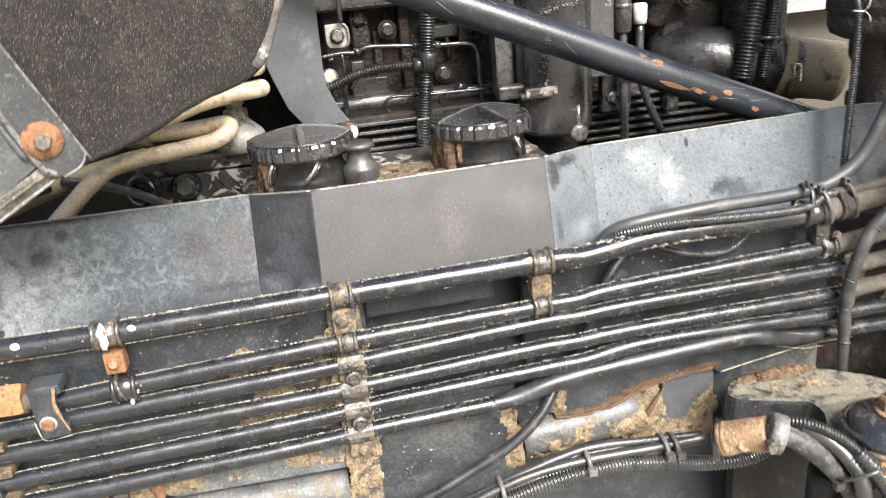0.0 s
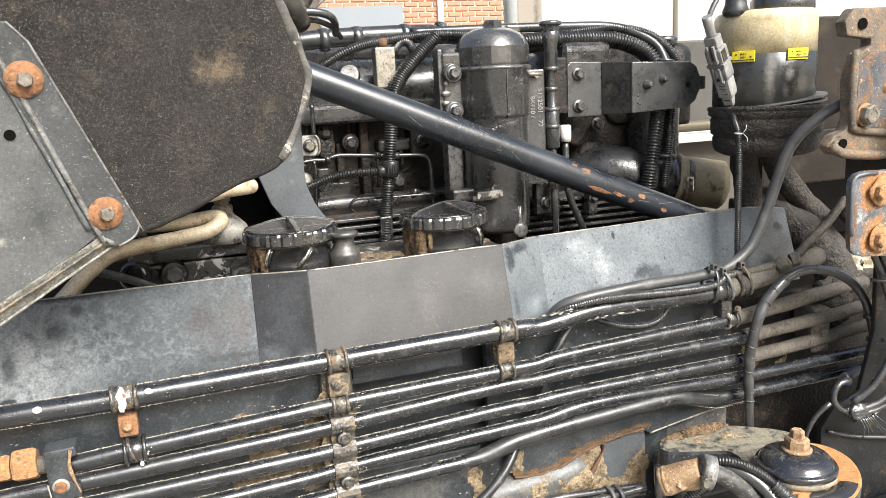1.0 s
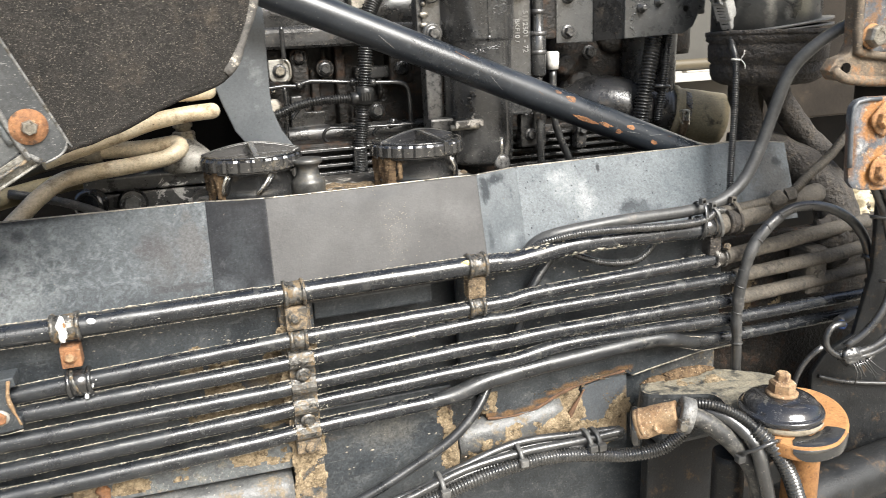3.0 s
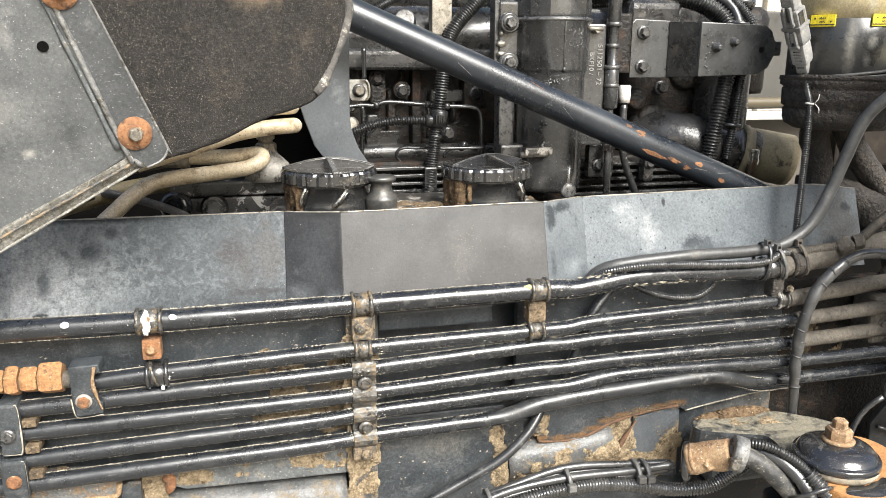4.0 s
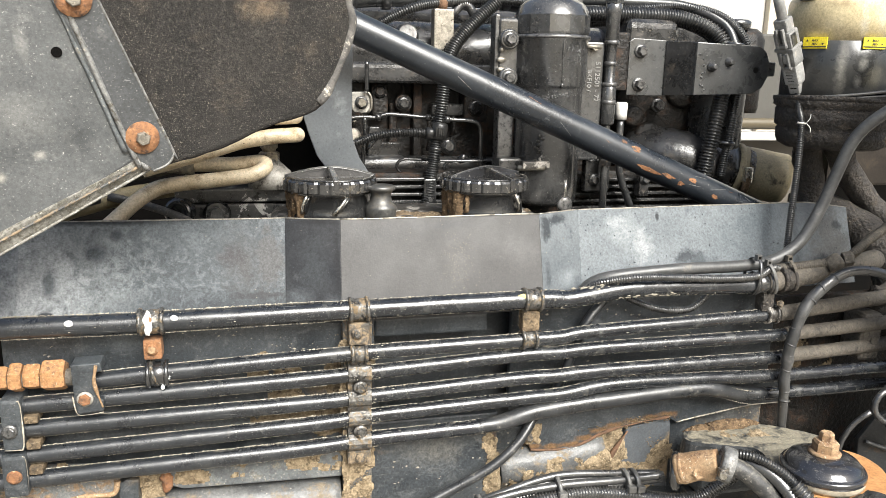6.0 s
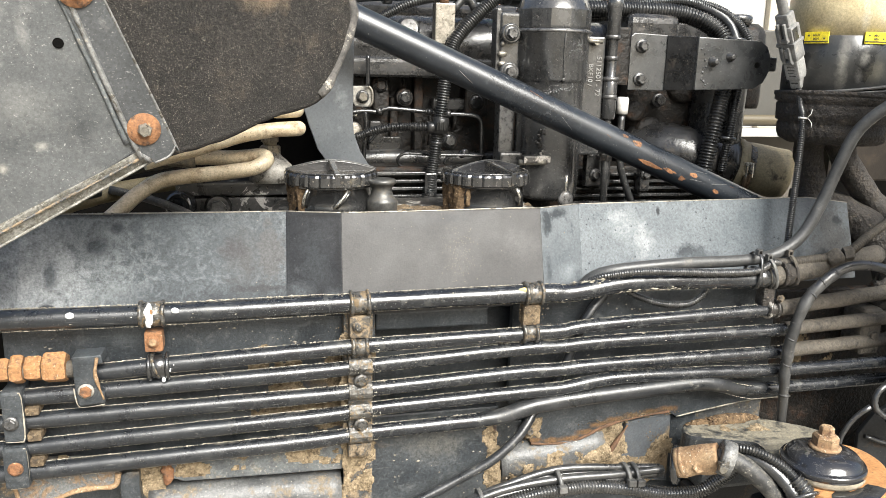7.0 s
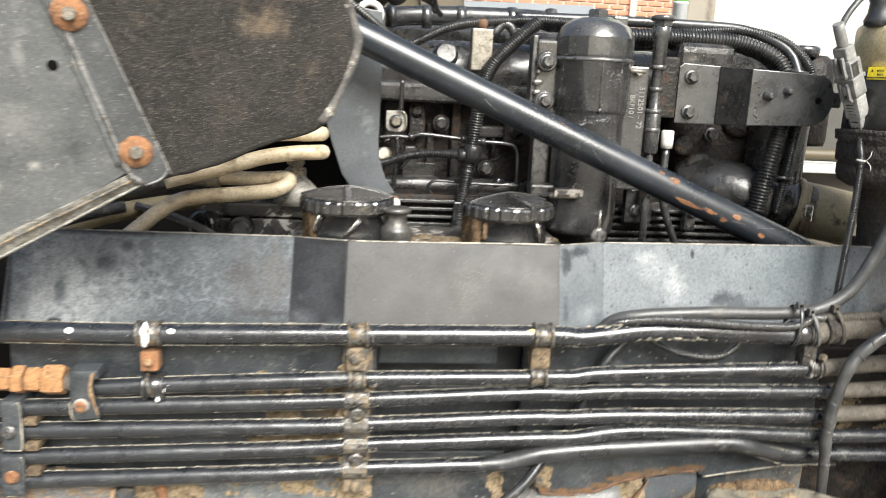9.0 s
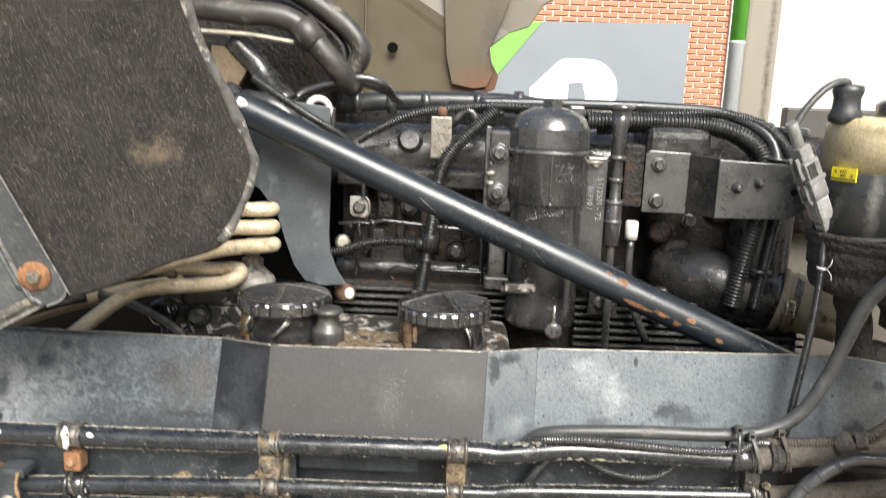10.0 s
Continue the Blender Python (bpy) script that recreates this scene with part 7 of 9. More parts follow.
def conduits():
    corr([(0.33, 1.165, 1.605), (0.3, 1.165, 1.578), (0.262, 1.16, 1.54), (0.245, 1.155, 1.51), (0.237, 1.15, 1.476), (0.229, 1.15, 1.409), (0.22, 1.15, 1.34), (0.205, 1.14, 1.24)], 0.012, "black corrugated conduit running down past the engine block")
    corr([(0.06, 1.16, 1.358), (0.09, 1.16, 1.366), (0.12, 1.16, 1.376), (0.16, 1.155, 1.382), (0.21, 1.15, 1.382)], 0.0082, "short black corrugated conduit branching off sideways")
    corr([(0.34, 1.2, 1.6), (0.28, 1.19, 1.565), (0.25, 1.18, 1.535), (0.24, 1.165, 1.5)], 0.006, "thin black corrugated conduit beside a thicker one")
    corr([(0.1, 1.185, 1.545), (0.13, 1.19, 1.563), (0.199, 1.19, 1.594), (0.3, 1.2, 1.608), (0.372, 1.2, 1.61), (0.512, 1.2, 1.6), (0.6, 1.195, 1.606), (0.693, 1.18, 1.612), (0.755, 1.15, 1.595), (0.79, 1.12, 1.55), (0.79, 1.11, 1.5), (0.775, 1.11, 1.45), (0.762, 1.1, 1.386), (0.752, 1.1, 1.31)], 0.0085, "black corrugated conduit arching over the engine and down", 0.004)
    corr([(0.48, 1.19, 1.592), (0.6, 1.185, 1.595), (0.69, 1.17, 1.59), (0.745, 1.14, 1.56), (0.76, 1.12, 1.5), (0.745, 1.11, 1.45), (0.728, 1.1, 1.386), (0.716, 1.1, 1.31)], 0.0145, "thick black corrugated conduit arching down behind the bracket", 0.0055)
    corr([(0.5, 1.21, 1.575), (0.62, 1.2, 1.585), (0.7, 1.18, 1.578), (0.74, 1.15, 1.55), (0.75, 1.14, 1.5)], 0.007, "thin black corrugated conduit bundled with the others")
    j = thing("conduit_joint", (0.226, 1.15, 1.37), "black ribbed joint where two conduits meet", "conduit joint")
    part("joint_sleeve", lathe(B(), [(0.0125, -0.014), (0.0148, -0.012), (0.0148, 0.012), (0.0125, 0.014)], (0.2275, 1.149, 1.385), (0.1, 0, 1), 18), M_CORR, j)
    part("joint_branch", lathe(B(), [(0.009, 0), (0.0112, 0.002), (0.0112, 0.016), (0.009, 0.018)], (0.222, 1.15, 1.381), (-1, 0, 0), 16), M_CORR, j)
    for k in range(4):
        part("joint_rib", box(B(), 0.219 + k * 0.0042, 0.221 + k * 0.0042, 1.1325, 1.1365, 1.378, 1.392, 0.0006), M_CORR, j)
    obj("black_cable", tube(B(), [(0.3, 1.21, 1.615), (0.45, 1.21, 1.618), (0.6, 1.2, 1.618), (0.7, 1.18, 1.612), (0.76, 1.145, 1.58), (0.775, 1.12, 1.53)], 0.009, 14), M_SLEEVE, "black taped cable over the engine", "cable", "engine cables")
    for at, r in (((0.228, 1.15, 1.382), 0.0125), ((0.222, 1.15, 1.355), 0.011), ((0.755, 1.1, 1.37), 0.0175), ((0.77, 1.125, 1.545), 0.019)):
        obj("cable_tie", lathe(B(), [(r * 0.9, -0.003), (r, -0.0025), (r, 0.0025), (r * 0.9, 0.003)], at, (0.1, 0, 1), 18), M_RUBBER, "black cable tie round a conduit", "cable tie", "cable ties")
    # hose elbow and yellow hose
    elbow = t = thing("rubber_elbow", (0.72, 1.15, 1.27), "black rubber hose elbow smeared with grime", "hose")
    part("elbow_bend", tube(B(), [(0.65, 1.2, 1.345), (0.675, 1.16, 1.34), (0.715, 1.135, 1.332), (0.757, 1.124, 1.322), (0.8, 1.122, 1.314)], 0.053, 28, wob=0.003), M_ENGINE, t)
    part("elbow_lip", lathe(B(), [(0.05, -0.01), (0.056, -0.007), (0.0565, 0.006), (0.05, 0.01)], (0.792, 1.125, 1.315), (0.93, -0.3, -0.12), 32), M_ENGINE, t)
    part("elbow_rib", lathe(B(), [(0.049, -0.004), (0.0535, -0.002), (0.0535, 0.002), (0.049, 0.004)], (0.735, 1.152, 1.324), (0.75, -0.6, -0.15), 32), M_ENGINE, t)
    t = thing("intake_hose", (0.88, 1.1, 1.3), "dusty yellow-brown intake hose with a bright band clamp", "hose")
    part("hose_sleeve", tube(B(), [(0.8, 1.122, 1.314), (0.84, 1.112, 1.309), (0.87, 1.104, 1.304), (0.905, 1.095, 1.298)], 0.049, 30, wob=0.0015), M_YHOSE, t)
    part("hose_cuff", lathe(B(), [(0.05, -0.006), (0.0545, -0.004), (0.0545, 0.006), (0.05, 0.008)], (0.812, 1.119, 1.312), (0.93, -0.28, -0.2), 30), M_YHOSE, t)
    part("band_clamp", lathe(B(), [(0.05, -0.006), (0.0515, -0.005), (0.0515, 0.005), (0.05, 0.006)], (0.832, 1.114, 1.308), (0.93, -0.28, -0.2), 30), M_CLAMP, t)
    part("clamp_screw", box(B(), 0.8, 0.816, 1.056, 1.07, 1.296, 1.325, 0.003), M_CHROME, t, "bright clamp screw")
    part("clamp_tail", tube(B(), [(0.802, 1.062, 1.275), (0.808, 1.06, 1.305)], 0.007, 8), M_RUSTMUD, t)
    for o in (elbow, t):
        o.location.y += 0.036


engine()
oil_filter()
dipstick()
box_bracket()
conduits()


# ---------------------------------------------------------------- right side
def reservoir():
    t = thing("fluid_reservoir", (0.85, 0.942, 1.3), "cream and smoky plastic reservoir on a mud-caked bowl", "reservoir")
    cx, cy = 0.856, 0.962
    part("upper_shell", lathe(B(), [(0.083, 1.545), (0.083, 1.604), (0.081, 1.611), (0.076, 1.615), (0.06, 1.617), (0.04, 1.618)], (cx, cy, 0), (0, 0, 1), 48), M_TRANSL, t, "cream translucent upper half")
    part("lower_shell", lathe(B(), [(0.08, 1.455), (0.0835, 1.458), (0.0835, 1.545), (0.083, 1.5455)], (cx, cy, 0), (0, 0, 1), 48), M_RESDARK, t, "smoky lower half")
    part("bowl", lathe(B(), [(0.03, 1.374), (0.07, 1.375), (0.084, 1.382), (0.088, 1.392), (0.0885, 1.406), (0.086, 1.409), (0.0915, 1.413), (0.0925, 1.438), (0.09, 1.441), (0.096, 1.445), (0.096, 1.456), (0.085, 1.458)], (0.86, 0.957, 0), (0, 0, 1), 64), M_MUDBLK, t, "mud-caked bowl")
    part("band_strap", lathe(B(), [(0.094, 0), (0.0975, 0.001), (0.0975, 0.007), (0.094, 0.008)], (0.86, 0.957, 1.45), (0.03, 0.02, 1), 40), M_MUDBLK, t)
    for k, (z, tilt) in enumerate(((1.459, 0.07), (1.4655, 0.11))):
        part("thin_strap", lathe(B(), [(0.0945, -0.0018), (0.0957, -0.0016), (0.0957, 0.0016), (0.0945, 0.0018)], (0.86, 0.957, z), (-tilt, 0.03, 1), 48), M_TIE, t, "grey plastic strap")
    part("knob_cap", lathe(B(), [(0.014, 0), (0.02, 0.003), (0.0215, 0.01), (0.0175, 0.02), (0.0165, 0.034), (0.0195, 0.042), (0.0185, 0.05), (0.008, 0.052)], (0.783, 0.95, 1.607), (0, 0, 1), 24), M_SLEEVE, t)
    part("lid_cap", lathe(B(), [(0.05, 0), (0.052, 0.004), (0.052, 0.02), (0.045, 0.026)], (0.88, 0.95, 1.614), (0, 0, 1), 36), M_RUBBER, t)
    for a in (-154, -95):
        ca, sa = math.cos(radians(a)), math.sin(radians(a))
        m = Matrix.Translation((cx, cy, 1.542)) @ Matrix.Rotation(radians(a + 90), 4, "Z")
        lab = part("level_label", box(B(), -0.019, 0.019, -0.0852, -0.083, -0.0088, 0.0088, 0.0004, m), M_LABEL, t, "yellow level label")
        part("label_line", box(B(), -0.0185, 0.0185, -0.0862, -0.0845, -0.0064, -0.005, 0.0, m), M_INK, lab)
        for body, x, z in (("MAX", -0.005, 0.002), ("MIN", -0.0045, -0.0034)):
            c = bpy.data.curves.new("level_text", "FONT")
            c.body, c.size, c.offset = body, 0.005, 0.00012
            o = new("level_text", c)
            me = bpy.data.meshes.new_from_object(o.evaluated_get(bpy.context.evaluated_depsgraph_get()))
            bpy.data.objects.remove(o)
            bmx = B()
            bmx.from_mesh(me)
            bmesh.ops.transform(bmx, matrix=m @ pose(x, -0.0864, z, 90, 0, 0), verts=bmx.verts)
            part("level_text", bmx, M_INK, lab)
        bm = B()
        for x, z, s in ((-0.012, 0.0035, 1), (0.0125, -0.0015, -1)):
            sheet(bm, [m @ Vector((x - 0.002, -0.0857, z - 0.0012 * s)), m @ Vector((x + 0.002, -0.0857, z - 0.0012 * s)), m @ Vector((x, -0.0857, z + 0.002 * s))], m.to_3x3() @ Vector((0, 0.0003, 0)), 0)
        part("level_arrow", bm, M_INK, lab)
    t = thing("sensor_connector", (0.74, 0.915, 1.5), "dusty grey wiring connector on a grey cable", "connector")
    d = Vector((0.057, 0.021, -0.105)).normalized()
    a = Vector((0.7245, 0.929, 1.563))
    m = Matrix.Translation(a) @ d.to_track_quat("Z", "Y").to_matrix().to_4x4()
    part("plug_top", box(B(), -0.011, 0.011, -0.01, 0.01, -0.016, 0.006, 0.003, m), M_CONN, t)
    mid = part("plug_mid", box(B(), -0.0145, 0.0145, -0.0125, 0.0125, 0.004, 0.062, 0.004, m), M_CONN, t)
    part("plug_collar", box(B(), -0.0158, 0.0158, -0.014, 0.014, 0.03, 0.036, 0.0015, m), M_CONN, t)
    nose = part("plug_nose", box(B(), -0.0128, 0.0128, -0.011, 0.011, 0.06, 0.096, 0.004, m), M_CONNLT, t, "pale grey nose")
    part("nose_tip", box(B(), -0.0095, 0.0095, -0.009, 0.009, 0.094, 0.112, 0.003, m), M_CONNLT, t)
    for x0, z0, z1 in ((-0.008, -0.004, 0.028), (0.003, -0.004, 0.028), (-0.0075, 0.036, 0.062), (0.0035, 0.036, 0.062)):
        part("plug_rail", box(B(), x0, x0 + 0.004, -0.0178, -0.012, z0, z1, 0.001, m), M_CONN, mid)
    part("plug_latch", box(B(), -0.009, 0.009, -0.0165, -0.012, 0.022, 0.027, 0.001, m), M_CONN, t)
    part("plug_latch", box(B(), -0.0035, 0.003, -0.0155, -0.012, 0.04, 0.054, 0.001, m), M_CONNLT, t)
    part("plug_latch", box(B(), -0.0085, 0.0085, -0.0165, -0.0115, 0.06, 0.065, 0.001, m), M_CONN, t)
    for x0, x1, z0, z1 in ((-0.0042, 0.003, -0.002, 0.021), (-0.0037, 0.0035, 0.0555, 0.0595), (-0.006, 0.006, 0.0715, 0.0727), (-0.006, 0.006, 0.0765, 0.0777), (-0.003, 0.006, 0.0815, 0.0827), (-0.006, 0.005, 0.087, 0.088), (-0.006, 0.006, 0.1, 0.1015)):
        part("plug_slot", box(B(), x0, x1, -0.0131 if z0 < 0.06 else (-0.0114 if z0 < 0.095 else -0.0093), -0.009, z0, z1, 0.0003, m), M_RUBBER, mid if z0 < 0.06 else nose, "dark slot")
    for x in (-0.0152, 0.0137):
        part("plug_slot", box(B(), x, x + 0.0015, -0.009, 0.003, 0.008, 0.028, 0.0003, m), M_RUBBER, mid, "dark slot")
    part("cable_boot", tube(B(), [a - d * 0.05, a - d * 0.03, a - d * 0.01], 0.0078, 12), M_CONN, t)
    part("cable", tube(B(), [(0.783, 0.95, 1.652), (0.778, 0.943, 1.661), (0.762, 0.935, 1.661), (0.742, 0.93, 1.65), (0.72, 0.926, 1.625), (0.71, 0.925, 1.604), tuple(a - d * 0.03)], 0.0045, 10), M_HOSEGREY, t)
    corr([tuple(a + d * 0.11), (0.767, 0.926, 1.437), (0.759, 0.907, 1.415), (0.752, 0.895, 1.36), (0.741, 0.882, 1.305), (0.726, 0.864, 1.25), (0.712, 0.847, 1.2)], 0.0056, "thin black corrugated conduit hanging from the connector", 0.0034)


def pale_tie():
    t = thing("cable_tie", (0.7595, 0.908, 1.418), "pale plastic cable tie on the hanging conduit", "cable tie", "cable ties")
    part("tie_band", lathe(B(), [(0.0058, -0.0014), (0.0068, -0.001), (0.0068, 0.001), (0.0058, 0.0014)], (0.7595, 0.908, 1.418), (0.1, 0, 1), 18), M_WHITE, t)
    part("tie_tail", tube(B(), [(0.764, 0.902, 1.419), (0.767, 0.899, 1.425), (0.768, 0.899, 1.432)], 0.0007, 6), M_WHITE, t)
    part("tie_tail", tube(B(), [(0.764, 0.902, 1.418), (0.768, 0.897, 1.411), (0.768, 0.896, 1.404)], 0.0007, 6), M_WHITE, t)


def muddy_plumbing():
    obj("muddy_outlet", tube(B(), [(0.845, 0.975, 1.4), (0.851, 1.0, 1.363), (0.862, 1.0, 1.32), (0.864, 1.0, 1.27), (0.864, 1.01, 1.2)], 0.024, 20, wob=0.004), M_MUDBLK, "mud-caked outlet pipe below the bowl", "pipe")
    obj("muddy_hose", tube(B(), [(0.885, 0.98, 1.39), (0.905, 0.98, 1.355), (0.934, 0.98, 1.316), (0.978, 0.97, 1.264), (0.99, 0.94, 1.24)], 0.022, 18, wob=0.004), M_MUDBLK, "thick hose caked in dark oily mud", "hose")
    obj("muddy_elbow", tube(B(), [(0.86, 1.03, 1.25), (0.9, 1.01, 1.255), (0.945, 0.975, 1.235), (0.982, 0.93, 1.19), (0.99, 0.91, 1.13), (0.96, 0.905, 1.09)], 0.036, 20, wob=0.005), M_MUDBLK, "mud-caked rubber elbow beside the shield plate", "hose")
    t = thing("muddy_lug", (0.985, 0.9, 1.26), "mud-caked clamp lug on the hose", "clamp")
    part("lug", lathe(B(), [(0.016, 0), (0.02, 0.01), (0.02, 0.03), (0.014, 0.035)], (0.99, 0.905, 1.252), (0.4, -0.5, 0.5), 16), M_MUDBLK, t)
    corr([(0.672, 0.818, 1.206), (0.74, 0.818, 1.21), (0.8, 0.822, 1.217), (0.846, 0.83, 1.243), (0.9, 0.85, 1.262), (0.96, 0.875, 1.29), (0.985, 0.895, 1.28)], 0.0075, "muddy corrugated conduit tied to the hose", 0.0038, material=M_PIPE_MUD)
    t = thing("muddy_tee", (0.74, 0.82, 1.21), "mud-covered brass tee on the hose", "pipe fitting")
    part("tee_body", lathe(B(), [(0.01, 0), (0.013, 0.004), (0.013, 0.02), (0.01, 0.024)], (0.765, 0.818, 1.205), (0.7, -0.3, 0.6), 14), M_PIPE_MUD, t)
    part("tee_nut", hexhead(B(), (0.785, 0.81, 1.218), (0.7, -0.3, 0.2), 0.02, 0.014), M_PIPE_MUD, t)
    # mud-caked manifold the pipes run into
    t = thing("muddy_manifold", (0.95, 0.86, 1.05), "brown mud-caked pipe manifold block", "manifold")
    part("manifold_body", box(B(), 0.86, 0.9, 0.83, 0.88, 1.04, 1.12, 0.01, seg=3), M_PIPE_MUD, t)
    part("manifold_body", lump(B(), (0.95, 0.875, 1.12), (0.05, 0.03, 0.045), 0.35, 25, 4), M_MUDBLK, t)
    bolt(t, (0.88, 0.83, 1.075), (0, -1, 0), 0.014, 0.005, 0.01, M_PIPE_MUD)


def hoses():
    t = thing("vent_hose", (0.75, 0.83, 1.2), "dusty grey rubber hose curving up to a rusty elbow", "hose")
    part("hose_run", tube(B(), [(0.37, 0.852, 1.165), (0.385, 0.848, 1.185), (0.415, 0.836, 1.2), (0.517, 0.828, 1.209), (0.62, 0.828, 1.21), (0.68, 0.829, 1.218), (0.72, 0.828, 1.245), (0.746, 0.826, 1.295), (0.76, 0.82, 1.345), (0.775, 0.81, 1.4), (0.795, 0.79, 1.435), (0.83, 0.77, 1.462), (0.875, 0.745, 1.482)], 0.0088, 16, 0.01), M_HOSEGREY, t)
    part("hose_elbow", tube(B(), [(0.87, 0.747, 1.48), (0.9, 0.735, 1.492), (0.935, 0.72, 1.5)], 0.0145, 16, wob=0.001), M_RUSTLT, t, "rusty elbow")
    corr([(0.372, 0.845, 1.165), (0.38, 0.83, 1.188), (0.4, 0.812, 1.2), (0.443, 0.802, 1.206), (0.505, 0.8, 1.204), (0.57, 0.8, 1.2), (0.63, 0.802, 1.2), (0.66, 0.81, 1.209), (0.68, 0.818, 1.206)], 0.0058, "thin black corrugated conduit lying on the pipe", 0.0034, material=M_CORRLT)
    corr([(0.43, 0.845, 1.175), (0.457, 0.838, 1.16), (0.495, 0.83, 1.148), (0.541, 0.83, 1.146), (0.57, 0.835, 1.162), (0.58, 0.845, 1.18)], 0.0055, "sagging loop of thin black corrugated conduit", 0.0034, material=M_CORRLT)
    obj("diagonal_hose", tube(B(), [(0.43, 0.86, 1.175), (0.405, 0.852, 1.15), (0.383, 0.846, 1.125), (0.352, 0.84, 1.057), (0.335, 0.838, 1.02), (0.308, 0.83, 1.0), (0.28, 0.815, 0.968), (0.238, 0.806, 0.936), (0.185, 0.804, 0.91), (0.13, 0.8, 0.888), (0.075, 0.8, 0.868)], 0.007, 16), M_SLEEVE, "slim black hose slanting down behind the pipes", "hose")
    t = thing("drain_hose", (0.75, 0.79, 1.0), "black hose looped over with crusted tape", "hose")
    part("hose_run", tube(B(), [(0.705, 0.8, 0.94), (0.7, 0.797, 1.0), (0.695, 0.794, 1.05), (0.695, 0.79, 1.1), (0.705, 0.788, 1.14), (0.73, 0.786, 1.18), (0.77, 0.785, 1.204), (0.82, 0.782, 1.205), (0.87, 0.78, 1.185), (0.905, 0.775, 1.15), (0.922, 0.77, 1.1), (0.928, 0.768, 1.05), (0.925, 0.765, 1.0)], 0.0074, 16, 0.008, wob=0.0006), M_RUBBER, t)
    part("tape_wrap", tube(B(), [(0.7, 0.797, 1.0), (0.695, 0.794, 1.05), (0.695, 0.79, 1.1), (0.705, 0.788, 1.14), (0.722, 0.7865, 1.17), (0.752, 0.7855, 1.196)], 0.0082, 16, 0.003, wob=0.0022), M_HOSEGREY, t)
    for k, (x, y, z, ax) in enumerate(((0.7, 0.797, 1.0, (-0.1, 1)), (0.698, 0.796, 1.018, (-0.1, 1)), (0.696, 0.795, 1.036, (-0.05, 1)), (0.695, 0.794, 1.053, (0, 1)), (0.6945, 0.792, 1.075, (0, 1)), (0.695, 0.79, 1.095, (0.05, 1)), (0.6985, 0.789, 1.118, (0.2, 1)), (0.706, 0.788, 1.142, (0.45, 1)), (0.718, 0.787, 1.163, (0.7, 1)), (0.733, 0.786, 1.182, (1, 0.8)), (0.752, 0.7855, 1.196, (1, 0.5)))):
        part("tape_turn", lathe(B(), [(0.0078, -0.0014), (0.0086, -0.0008), (0.0087, 0.0005), (0.0078, 0.0014)], (x, y, z), (ax[0] + 0.25, 0.2 * (-1) ** k, ax[1]), 16), M_HOSEGREY, t)
    part("hose_collar", lathe(B(), [(0.009, -0.004), (0.0112, -0.003), (0.0112, 0.003), (0.009, 0.004)], (0.918, 0.771, 1.115), (0.2, 0, 1), 18), M_BLACK, t)
    part("hose_collar", lathe(B(), [(0.009, -0.004), (0.0112, -0.003), (0.0112, 0.003), (0.009, 0.004)], (0.927, 0.769, 1.075), (0.1, 0, 1), 18), M_CLAMP, t)
    # ties
    for x, y, z, ay, az, skew, m in ((0.636, 0.818, 1.1965, 0.019, 0.0275, 0.1, M_RUBBER), (0.662, 0.816, 1.193, 0.0185, 0.0235, -0.3, M_TIE), (0.7, 0.82, 1.196, 0.0195, 0.0245, -0.3, M_PIPE_MUD)):
        t = thing("cable_tie", (x, y, z), "flat plastic cable tie holding hose and conduit to the pipe", "cable tie", "cable ties")
        part("tie_band", strap(B(), (x, y, z), ay, az, skew, 0.0052, 0.0013), m, t)
        top = z + az
        head = part("tie_head", box(B(), x + skew * az - 0.0042, x + skew * az + 0.0042, y - 0.009, y - 0.001, top - 0.003, top + 0.0065, 0.001), m, t)
        part("tie_slot", box(B(), x + skew * az - 0.0022, x + skew * az + 0.0022, y - 0.0093, y - 0.0085, top, top + 0.004, 0.0003), M_SHADEBLK, head)



